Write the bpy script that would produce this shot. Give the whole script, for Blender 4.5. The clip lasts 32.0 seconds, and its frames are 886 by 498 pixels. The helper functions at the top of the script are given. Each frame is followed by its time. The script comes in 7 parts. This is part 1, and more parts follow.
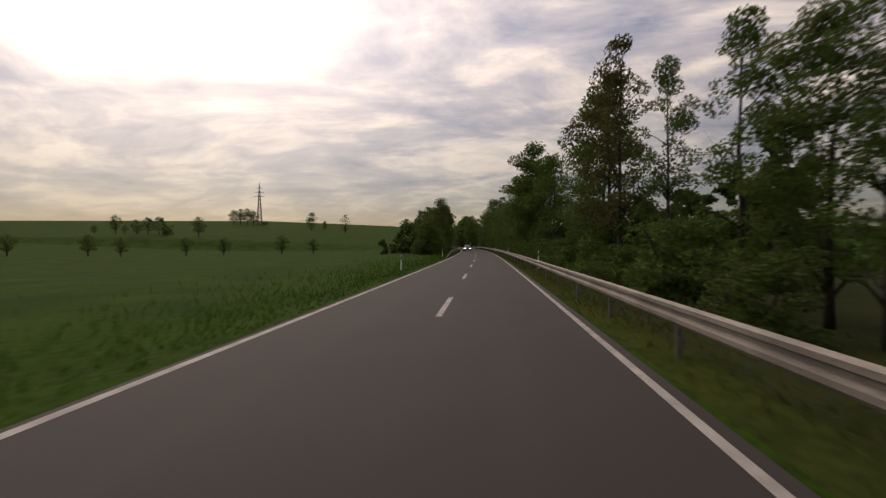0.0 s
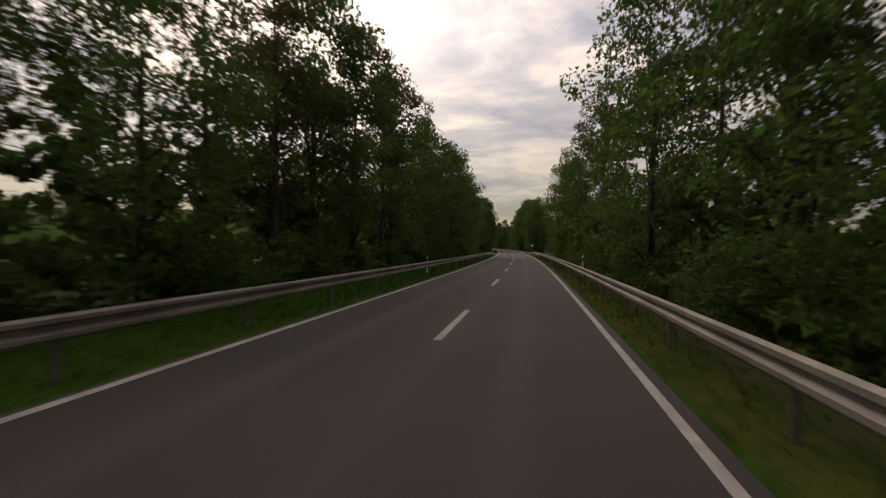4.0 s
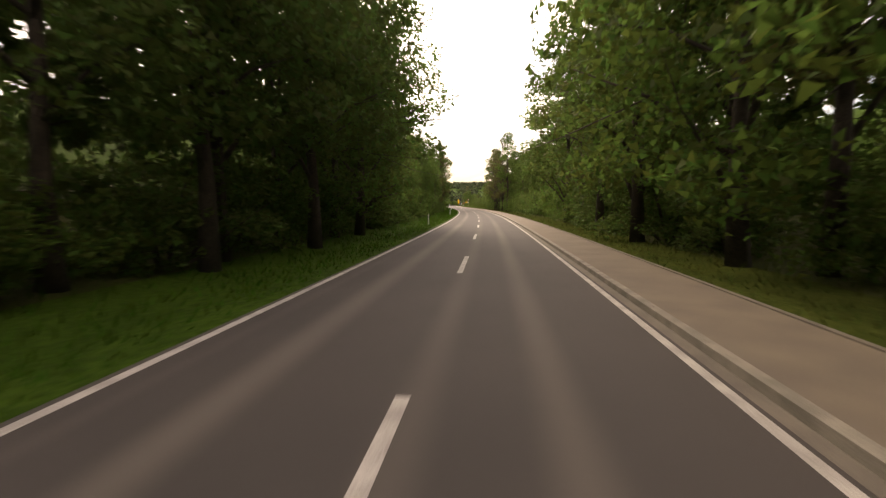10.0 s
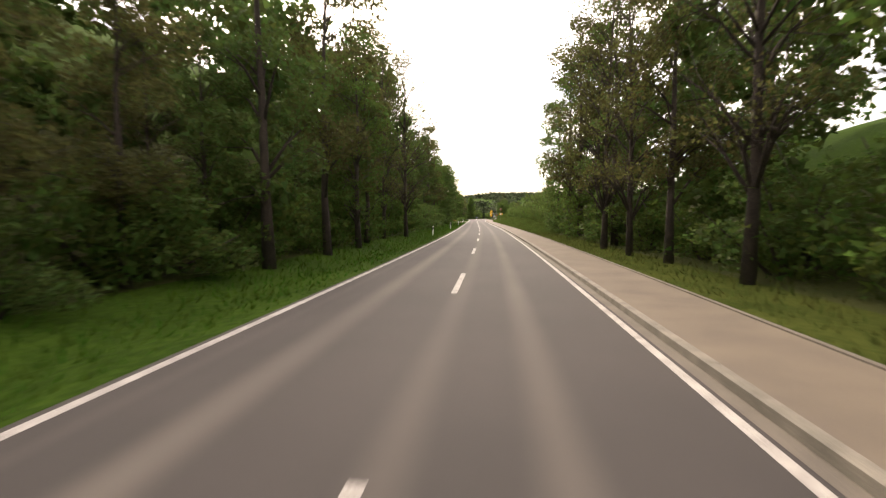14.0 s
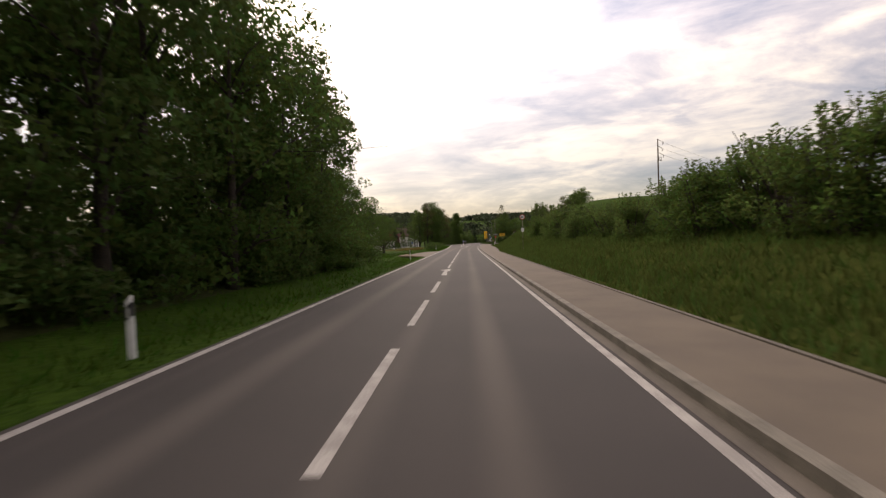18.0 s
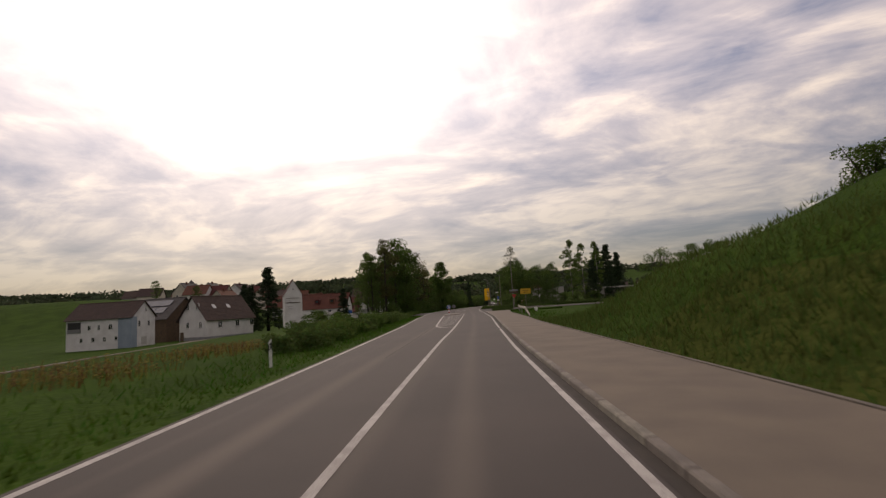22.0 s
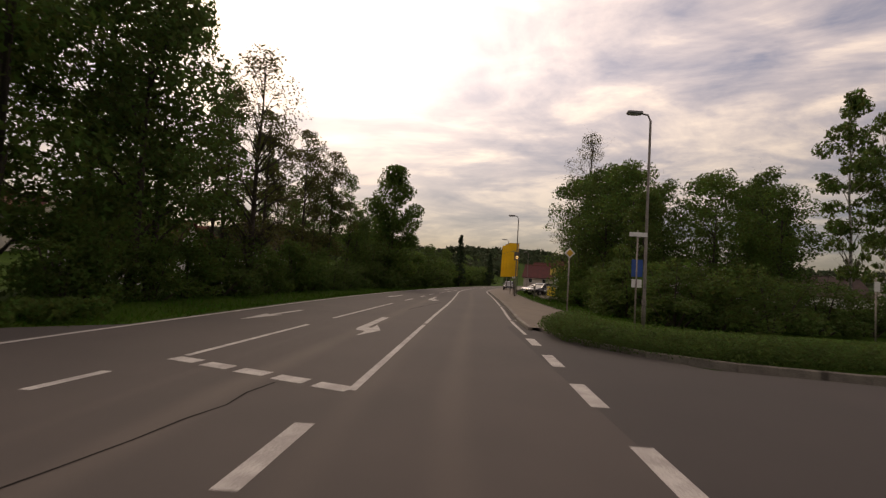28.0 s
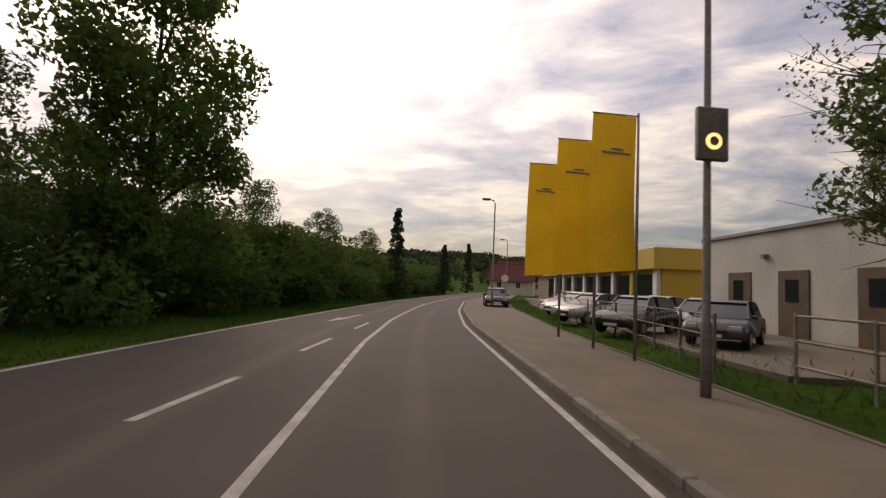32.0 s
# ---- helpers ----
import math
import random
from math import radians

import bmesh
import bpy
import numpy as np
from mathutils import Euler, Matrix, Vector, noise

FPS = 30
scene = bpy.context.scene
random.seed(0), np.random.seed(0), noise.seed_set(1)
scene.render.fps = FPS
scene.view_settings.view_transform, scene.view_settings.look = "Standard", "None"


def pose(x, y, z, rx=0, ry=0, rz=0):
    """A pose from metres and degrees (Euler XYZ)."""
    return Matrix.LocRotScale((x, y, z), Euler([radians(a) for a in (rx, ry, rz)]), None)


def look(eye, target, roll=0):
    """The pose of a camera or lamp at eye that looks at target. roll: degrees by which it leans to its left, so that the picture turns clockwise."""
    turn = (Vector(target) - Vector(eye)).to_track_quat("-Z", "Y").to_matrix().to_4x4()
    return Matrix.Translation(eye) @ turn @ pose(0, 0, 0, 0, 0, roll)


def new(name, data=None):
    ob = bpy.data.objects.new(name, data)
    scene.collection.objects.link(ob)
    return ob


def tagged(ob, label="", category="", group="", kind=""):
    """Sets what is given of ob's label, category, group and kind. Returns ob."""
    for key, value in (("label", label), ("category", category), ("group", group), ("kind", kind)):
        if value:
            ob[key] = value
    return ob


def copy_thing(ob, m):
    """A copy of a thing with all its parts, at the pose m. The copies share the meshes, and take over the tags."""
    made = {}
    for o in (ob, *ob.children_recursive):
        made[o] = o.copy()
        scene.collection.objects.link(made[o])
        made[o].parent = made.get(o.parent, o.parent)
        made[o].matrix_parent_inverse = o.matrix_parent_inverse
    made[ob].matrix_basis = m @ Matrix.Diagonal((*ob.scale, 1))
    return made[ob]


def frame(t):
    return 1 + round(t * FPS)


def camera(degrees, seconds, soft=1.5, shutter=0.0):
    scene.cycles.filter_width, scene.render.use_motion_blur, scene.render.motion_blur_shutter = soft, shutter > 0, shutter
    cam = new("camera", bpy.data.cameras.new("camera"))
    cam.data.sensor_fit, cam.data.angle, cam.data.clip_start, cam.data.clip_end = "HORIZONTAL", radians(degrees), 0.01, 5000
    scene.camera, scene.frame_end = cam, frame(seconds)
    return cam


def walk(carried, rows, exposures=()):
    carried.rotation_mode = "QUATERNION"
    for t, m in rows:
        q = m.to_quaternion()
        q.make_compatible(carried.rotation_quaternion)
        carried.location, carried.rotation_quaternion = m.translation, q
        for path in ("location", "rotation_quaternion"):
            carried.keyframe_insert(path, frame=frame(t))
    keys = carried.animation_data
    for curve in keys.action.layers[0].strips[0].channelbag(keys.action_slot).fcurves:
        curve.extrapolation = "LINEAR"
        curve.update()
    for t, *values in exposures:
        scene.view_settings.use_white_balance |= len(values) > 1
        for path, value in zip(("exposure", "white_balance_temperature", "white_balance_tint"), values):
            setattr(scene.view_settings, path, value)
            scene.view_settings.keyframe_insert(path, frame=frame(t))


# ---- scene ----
from mathutils import geometry

# The camera rides in a car along a country road into a village.
ROWS = [
    (0.0, -68.31, 18.63, 1.60, 89.50, 0.31, -9.61),
    (1.0, -60.29, 48.33, 1.56, 91.68, 3.43, -6.92),
    (2.0, -53.03, 77.61, 1.54, 92.40, 3.89, -4.72),
    (3.0, -46.08, 106.99, 1.59, 90.39, 1.83, -5.27),
    (4.0, -38.80, 137.74, 1.61, 89.60, -0.91, -1.49),
    (6.5, -23.94, 217.04, 1.61, 86.80, -0.31, -2.76),
    (7.0, -21.51, 232.77, 1.61, 88.52, -1.76, -2.20),
    (7.5, -19.21, 249.04, 1.62, 88.98, -1.92, -1.95),
    (8.0, -17.09, 264.33, 1.64, 87.75, -0.44, -1.66),
    (9.0, -13.07, 294.48, 1.68, 86.32, 0.60, -0.89),
    (10.0, -9.57, 323.45, 1.74, 84.79, 0.57, -0.73),
    (11.0, -6.45, 351.52, 1.64, 86.93, 0.51, -0.40),
    (12.0, -3.92, 378.78, 1.71, 85.07, 0.11, 1.37),
    (13.0, -1.92, 404.95, 1.80, 80.73, -0.94, 3.94),
    (14.0, -0.67, 432.36, 1.74, 86.24, 0.14, 3.72),
    (14.5, -0.07, 445.50, 1.70, 87.61, 1.15, 5.82),
    (16.5, 1.08, 498.75, 1.54, 91.09, -0.77, 6.25),
    (17.0, 1.23, 510.74, 1.50, 91.80, 6.03, 4.74),
    (17.5, 1.17, 523.07, 1.54, 89.38, 7.82, 3.31),
    (18.0, 1.12, 535.10, 1.59, 89.09, 2.01, 2.74),
    (18.5, 1.22, 546.11, 1.56, 90.38, 0.49, 2.64),
    (19.0, 1.30, 558.13, 1.54, 89.84, 0.69, 2.22),
    (19.5, 1.36, 570.63, 1.55, 87.85, 2.63, 2.76),
    (20.0, 1.37, 582.84, 1.58, 88.57, 1.60, 3.79),
    (20.5, 1.32, 592.94, 1.62, 90.71, -0.12, 5.34),
    (21.0, 1.31, 602.97, 1.67, 91.95, -1.75, 5.22),
    (21.5, 1.45, 612.75, 1.68, 95.98, 2.96, 2.98),
    (22.0, 1.64, 622.50, 1.65, 96.44, 3.59, 1.84),
    (22.5, 1.84, 632.24, 1.68, 93.77, 4.40, -0.23),
    (23.0, 2.28, 641.80, 1.75, 90.90, 0.70, 0.35),
    (23.5, 2.35, 651.02, 1.68, 90.34, -1.90, 1.54),
    (24.0, 2.94, 659.92, 1.64, 93.40, -5.23, 1.82),
    (24.5, 3.07, 668.55, 1.68, 90.88, -4.17, 2.18),
    (25.0, 3.74, 676.90, 1.66, 94.17, -2.27, 20.47),
    (25.5, 3.82, 684.76, 1.68, 93.55, -6.66, 6.34),
    (27.5, 3.32, 715.27, 1.68, 93.14, -0.60, -0.39),
    (28.0, 3.66, 721.38, 1.68, 93.18, -3.4, 0.53),
    (28.5, 4.00, 726.72, 1.68, 92.34, -2.88, 0.67),
    (29.0, 4.35, 732.67, 1.70, 93.66, -2.85, -0.08),
    (29.5, 4.58, 738.49, 1.68, 93.41, -2.93, -2.27),
    (30.0, 4.85, 744.12, 1.68, 92.69, -2.75, -5.55),
    (30.5, 5.10, 749.53, 1.68, 91.29, -3.13, -4.31),
    (31.0, 5.33, 754.69, 1.71, 90.22, -1.64, -4.12),
    (31.5, 5.57, 759.64, 1.68, 90.94, -1.41, -4.99),
    (32.0, 5.74, 764.48, 1.65, 94.07, -2.50, -5.84),
]
cam = camera(84.05, 32.0, soft=1.3, shutter=0.16)
walk(cam, [(t, pose(x, y, z, a, b, c)) for t, x, y, z, a, b, c in ROWS],
     exposures=[(0.0, -0.4, 7600, 16), (3.0, -0.5, 7800, 16), (4.0, -0.35, 7800, 14), (4.5, -0.3, 7800, 14), (6.5, 0.45, 7400, 14), (7.2, 0.45, 7400, 14), (8.0, 0.6, 7900, 16), (9.0, 0.65, 9000, 16),
                (10.0, 1.55, 9000, 15), (11.0, 1.55, 8900, 14), (12.0, 1.65, 8300, 12), (13.0, 1.5, 8000, 12), (14.0, 1.75, 8000, 11), (14.5, 1.7, 8000, 11), (16.5, 0.75, 7600, 14), (19.0, 0.2, 7600, 16), (21.0, -0.15, 7500, 17),
                (23.0, -0.4, 7700, 17), (25.5, -0.45, 7600, 16), (28.0, -0.25, 8200, 18), (30.5, -0.15, 8000, 17), (32.0, 0.0, 7800, 15)])

# ---- light ----
SUN_TURN, SUN_UP = radians(-19.0), radians(36.0)
SUN_DIR = Vector((math.sin(SUN_TURN) * math.cos(SUN_UP), math.cos(SUN_TURN) * math.cos(SUN_UP), math.sin(SUN_UP)))


def make_world():
    """An evening sky: a veil of layered cloud, brightest round the hidden sun."""
    w = bpy.data.worlds.new("evening_sky")
    w.use_nodes = True
    scene.world = w
    nt = w.node_tree
    nt.nodes.clear()
    N, K = nt.nodes.new, nt.links.new

    def math_node(op, a, b=None):
        n = N("ShaderNodeMath")
        n.operation = op
        for i, v in enumerate((a, b)):
            if v is None:
                continue
            if isinstance(v, (int, float)):
                n.inputs[i].default_value = v
            else:
                K(v, n.inputs[i])
        return n.outputs[0]

    tc = N("ShaderNodeTexCoord")
    sep = N("ShaderNodeSeparateXYZ")
    K(tc.outputs["Generated"], sep.inputs[0])
    up = math_node("MAXIMUM", sep.outputs[2], 0.0)
    den = math_node("ADD", up, 0.19)
    u = math_node("DIVIDE", sep.outputs[0], den)
    v = math_node("DIVIDE", sep.outputs[1], den)
    comb = N("ShaderNodeCombineXYZ")
    K(math_node("MULTIPLY", math_node("ADD", u, math_node("MULTIPLY", v, 0.25)), 0.8), comb.inputs[0])
    K(math_node("MULTIPLY", v, 1.0), comb.inputs[1])
    big = N("ShaderNodeTexNoise")
    big.inputs["Scale"].default_value, big.inputs["Detail"].default_value = 1.2, 8.0
    big.inputs["Roughness"].default_value, big.inputs["Distortion"].default_value = 0.62, 0.7
    K(comb.outputs[0], big.inputs["Vector"])
    small = N("ShaderNodeTexNoise")
    small.inputs["Scale"].default_value, small.inputs["Detail"].default_value = 4.5, 6.0
    small.inputs["Distortion"].default_value = 0.6
    K(comb.outputs[0], small.inputs["Vector"])
    cover = math_node("ADD", math_node("MULTIPLY", big.outputs[0], 0.68), math_node("MULTIPLY", small.outputs[0], 0.32))
    ramp = N("ShaderNodeValToRGB")
    ramp.color_ramp.elements[0].position, ramp.color_ramp.elements[0].color = 0.38, (0.21, 0.23, 0.33, 1)
    ramp.color_ramp.elements[1].position, ramp.color_ramp.elements[1].color = 0.60, (1.05, 0.94, 0.82, 1)
    mid = ramp.color_ramp.elements.new(0.49)
    mid.color = (0.52, 0.49, 0.53, 1)
    K(cover, ramp.inputs[0])
    # glow round the veiled sun
    dot = N("ShaderNodeVectorMath")
    dot.operation = "DOT_PRODUCT"
    K(tc.outputs["Generated"], dot.inputs[0])
    dot.inputs[1].default_value = SUN_DIR
    near = math_node("POWER", math_node("MAXIMUM", dot.outputs["Value"], 0.0), 9.0)
    wide = math_node("POWER", math_node("MAXIMUM", dot.outputs["Value"], 0.0), 2.5)
    gain = math_node("ADD", math_node("ADD", 0.80, math_node("MULTIPLY", wide, 0.35)), math_node("MULTIPLY", near, 1.0))
    # the cloud deck is thicker, and so darker, towards the horizon
    deck = N("ShaderNodeMapRange")
    deck.inputs[1].default_value, deck.inputs[2].default_value = 0.04, 0.38
    deck.inputs[3].default_value, deck.inputs[4].default_value = 0.21, 1.2
    K(up, deck.inputs[0])
    gain = math_node("MULTIPLY", gain, deck.outputs[0])
    glow = N("ShaderNodeMix")
    glow.data_type, glow.blend_type = "RGBA", "MIX"
    K(math_node("MINIMUM", math_node("MULTIPLY", near, 0.5), 1.0), glow.inputs[0])
    K(ramp.outputs[0], glow.inputs[6])
    glow.inputs[7].default_value = (1.0, 0.93, 0.85, 1)
    clouds = N("ShaderNodeBackground")
    K(glow.outputs[2], clouds.inputs[0])
    K(gain, clouds.inputs[1])
    sky = N("ShaderNodeTexSky")
    sky.sky_type, sky.sun_disc = "NISHITA", False
    sky.sun_elevation, sky.sun_rotation = SUN_UP, SUN_TURN
    blue = N("ShaderNodeBackground")
    K(sky.outputs[0], blue.inputs[0])
    blue.inputs[1].default_value = 0.035
    both, out = N("ShaderNodeAddShader"), N("ShaderNodeOutputWorld")
    K(clouds.outputs[0], both.inputs[0])
    K(blue.outputs[0], both.inputs[1])
    K(both.outputs[0], out.inputs[0])


make_world()
sun = new("sun", bpy.data.lights.new("sun", "SUN"))
sun.data.energy, sun.data.angle, sun.data.color = 0.7, radians(16), (1.0, 0.93, 0.84)
sun.matrix_world = look(SUN_DIR * 300, (0, 0, 0))


# ---- materials ----
def material(name, colour, rough=0.8, other=None, scale=8.0, fine=60.0, amount=0.5, bump=0.15, metal=0.0, spread=0.0, island=False,
             glass=False, leaf=0.0, spec=0.5, emit=None, coord="Object", depth=0.03):
    """A surface of two colours mixed by noise at two scales, with relief. spread: how far pieces differ."""
    m = bpy.data.materials.new(name)
    m.use_nodes = True
    nt = m.node_tree
    N, K = nt.nodes.new, nt.links.new
    b = nt.nodes["Principled BSDF"]
    b.inputs["Roughness"].default_value, b.inputs["Metallic"].default_value = rough, metal
    other = other or tuple(c * 0.62 for c in colour)
    tc = N("ShaderNodeTexCoord")
    a, c = N("ShaderNodeTexNoise"), N("ShaderNodeTexNoise")
    a.inputs["Scale"].default_value, a.inputs["Detail"].default_value = scale, 5.0
    c.inputs["Scale"].default_value, c.inputs["Detail"].default_value = fine, 3.0
    for n in (a, c):
        K(tc.outputs[coord], n.inputs["Vector"])
    add = N("ShaderNodeMath")
    add.operation = "ADD"
    K(a.outputs[0], add.inputs[0])
    K(c.outputs[0], add.inputs[1])
    mr = N("ShaderNodeMapRange")
    mr.inputs[1].default_value, mr.inputs[2].default_value = 0.8, 1.2
    mr.inputs[3].default_value, mr.inputs[4].default_value = 0.5 - amount, 0.5 + amount
    K(add.outputs[0], mr.inputs[0])
    mix = N("ShaderNodeMix")
    mix.data_type = "RGBA"
    mix.inputs[6].default_value, mix.inputs[7].default_value = (*colour, 1), (*other, 1)
    K(mr.outputs[0], mix.inputs[0])
    last = mix.outputs[2]
    if spread:
        if island:
            g = N("ShaderNodeNewGeometry")
            rnd = g.outputs["Random Per Island"]
        else:
            g = N("ShaderNodeObjectInfo")
            rnd = g.outputs["Random"]
        hsv = N("ShaderNodeHueSaturation")
        hv, vv = N("ShaderNodeMapRange"), N("ShaderNodeMapRange")
        hv.inputs[3].default_value, hv.inputs[4].default_value = 0.5 - 0.07 * spread, 0.5 + 0.05 * spread
        vv.inputs[3].default_value, vv.inputs[4].default_value = 1 - 0.55 * spread, 1 + 0.55 * spread
        K(rnd, hv.inputs[0])
        K(rnd, vv.inputs[0])
        K(hv.outputs[0], hsv.inputs["Hue"])
        K(vv.outputs[0], hsv.inputs["Value"])
        K(last, hsv.inputs["Color"])
        last = hsv.outputs[0]
    K(last, b.inputs["Base Color"])
    if bump:
        bp = N("ShaderNodeBump")
        bp.inputs["Strength"].default_value, bp.inputs["Distance"].default_value = bump, depth
        K(c.outputs[0], bp.inputs["Height"])
        K(bp.outputs[0], b.inputs["Normal"])
    b.inputs["Specular IOR Level"].default_value = spec
    if glass:
        b.inputs["Specular IOR Level"].default_value = 0.9
    if leaf:
        tr = N("ShaderNodeBsdfTranslucent")
        K(last, tr.inputs[0])
        ms = N("ShaderNodeMixShader")
        ms.inputs[0].default_value = leaf
        K(b.outputs[0], ms.inputs[1])
        K(tr.outputs[0], ms.inputs[2])
        K(ms.outputs[0], nt.nodes["Material Output"].inputs[0])
    if emit:
        b.inputs["Emission Color"].default_value, b.inputs["Emission Strength"].default_value = (*emit[0], 1), emit[1]
    return m


def asphalt_material():
    """Old asphalt: coarse grain, paler wheel tracks worn along the lanes, patches and faint stains."""
    m = material("asphalt", (0.048, 0.040, 0.038), 0.85, (0.035, 0.030, 0.029), 0.35, 90.0, 0.5, 0.35, depth=0.006)
    nt = m.node_tree
    N, K = nt.nodes.new, nt.links.new
    b = nt.nodes["Principled BSDF"]
    src = b.inputs["Base Color"].links[0].from_socket
    uv = N("ShaderNodeUVMap")
    sep = N("ShaderNodeSeparateXYZ")
    K(uv.outputs[0], sep.inputs[0])
    total = None
    for centre, width, gain in ((-1.6, 0.42, 0.9), (0.15, 0.34, 0.5), (1.4, 0.36, 0.7), (-2.6, 0.2, 0.2)):
        d = N("ShaderNodeMath")
        d.operation = "SUBTRACT"
        K(sep.outputs[0], d.inputs[0])
        d.inputs[1].default_value = centre
        q = N("ShaderNodeMath")
        q.operation = "ABSOLUTE"
        K(d.outputs[0], q.inputs[0])
        r = N("ShaderNodeMapRange")
        r.interpolation_type = "SMOOTHSTEP"
        r.inputs[1].default_value, r.inputs[2].default_value = 0.0, width
        r.inputs[3].default_value, r.inputs[4].default_value = gain, 0.0
        K(q.outputs[0], r.inputs[0])
        if total is None:
            total = r.outputs[0]
        else:
            s = N("ShaderNodeMath")
            s.operation = "ADD"
            K(total, s.inputs[0])
            K(r.outputs[0], s.inputs[1])
            total = s.outputs[0]
    # the tracks are worn only along the wooded middle stretch
    w = N("ShaderNodeMapRange")
    w.inputs[1].default_value, w.inputs[2].default_value = 1.1, 2.2
    w.inputs[3].default_value, w.inputs[4].default_value = 0.12, 1.0
    K(sep.outputs[1], w.inputs[0])
    w2 = N("ShaderNodeMapRange")
    w2.inputs[1].default_value, w2.inputs[2].default_value = 5.9, 6.5
    w2.inputs[3].default_value, w2.inputs[4].default_value = 1.0, 0.42
    K(sep.outputs[1], w2.inputs[0])
    wear = N("ShaderNodeMath")
    wear.operation = "MULTIPLY"
    K(w.outputs[0], wear.inputs[0])
    K(w2.outputs[0], wear.inputs[1])
    nz = N("ShaderNodeTexNoise")
    nz.inputs["Scale"].default_value = 0.12
    tc = N("ShaderNodeTexCoord")
    K(tc.outputs["Object"], nz.inputs["Vector"])
    k1, k2 = N("ShaderNodeMath"), N("ShaderNodeMath")
    k1.operation = k2.operation = "MULTIPLY"
    K(total, k1.inputs[0])
    K(wear.outputs[0], k1.inputs[1])
    K(k1.outputs[0], k2.inputs[0])
    K(nz.outputs[0], k2.inputs[1])
    mix = N("ShaderNodeMix")
    mix.data_type = "RGBA"
    K(k2.outputs[0], mix.inputs[0])
    K(src, mix.inputs[6])
    mix.inputs[7].default_value = (0.15, 0.128, 0.11, 1)
    # newer, browner surface towards the village
    new_top = N("ShaderNodeMapRange")
    new_top.inputs[1].default_value, new_top.inputs[2].default_value = 6.085, 6.095
    K(sep.outputs[1], new_top.inputs[0])
    top = N("ShaderNodeMix")
    top.data_type, top.blend_type = "RGBA", "MULTIPLY"
    K(new_top.outputs[0], top.inputs[0])
    K(mix.outputs[2], top.inputs[6])
    top.inputs[7].default_value = (1.25, 1.18, 1.10, 1)
    top.clamp_result = False
    # the stretch before the field track is multiplied darker and browner
    old = N("ShaderNodeMapRange")
    old.inputs[1].default_value, old.inputs[2].default_value = 1.6, 2.3
    old.inputs[3].default_value, old.inputs[4].default_value = 1.0, 0.0
    K(sep.outputs[1], old.inputs[0])
    dark = N("ShaderNodeMix")
    dark.data_type, dark.blend_type = "RGBA", "MULTIPLY"
    K(old.outputs[0], dark.inputs[0])
    K(top.outputs[2], dark.inputs[6])
    dark.inputs[7].default_value = (0.76, 0.72, 0.70, 1)
    K(dark.outputs[2], b.inputs["Base Color"])
    return m


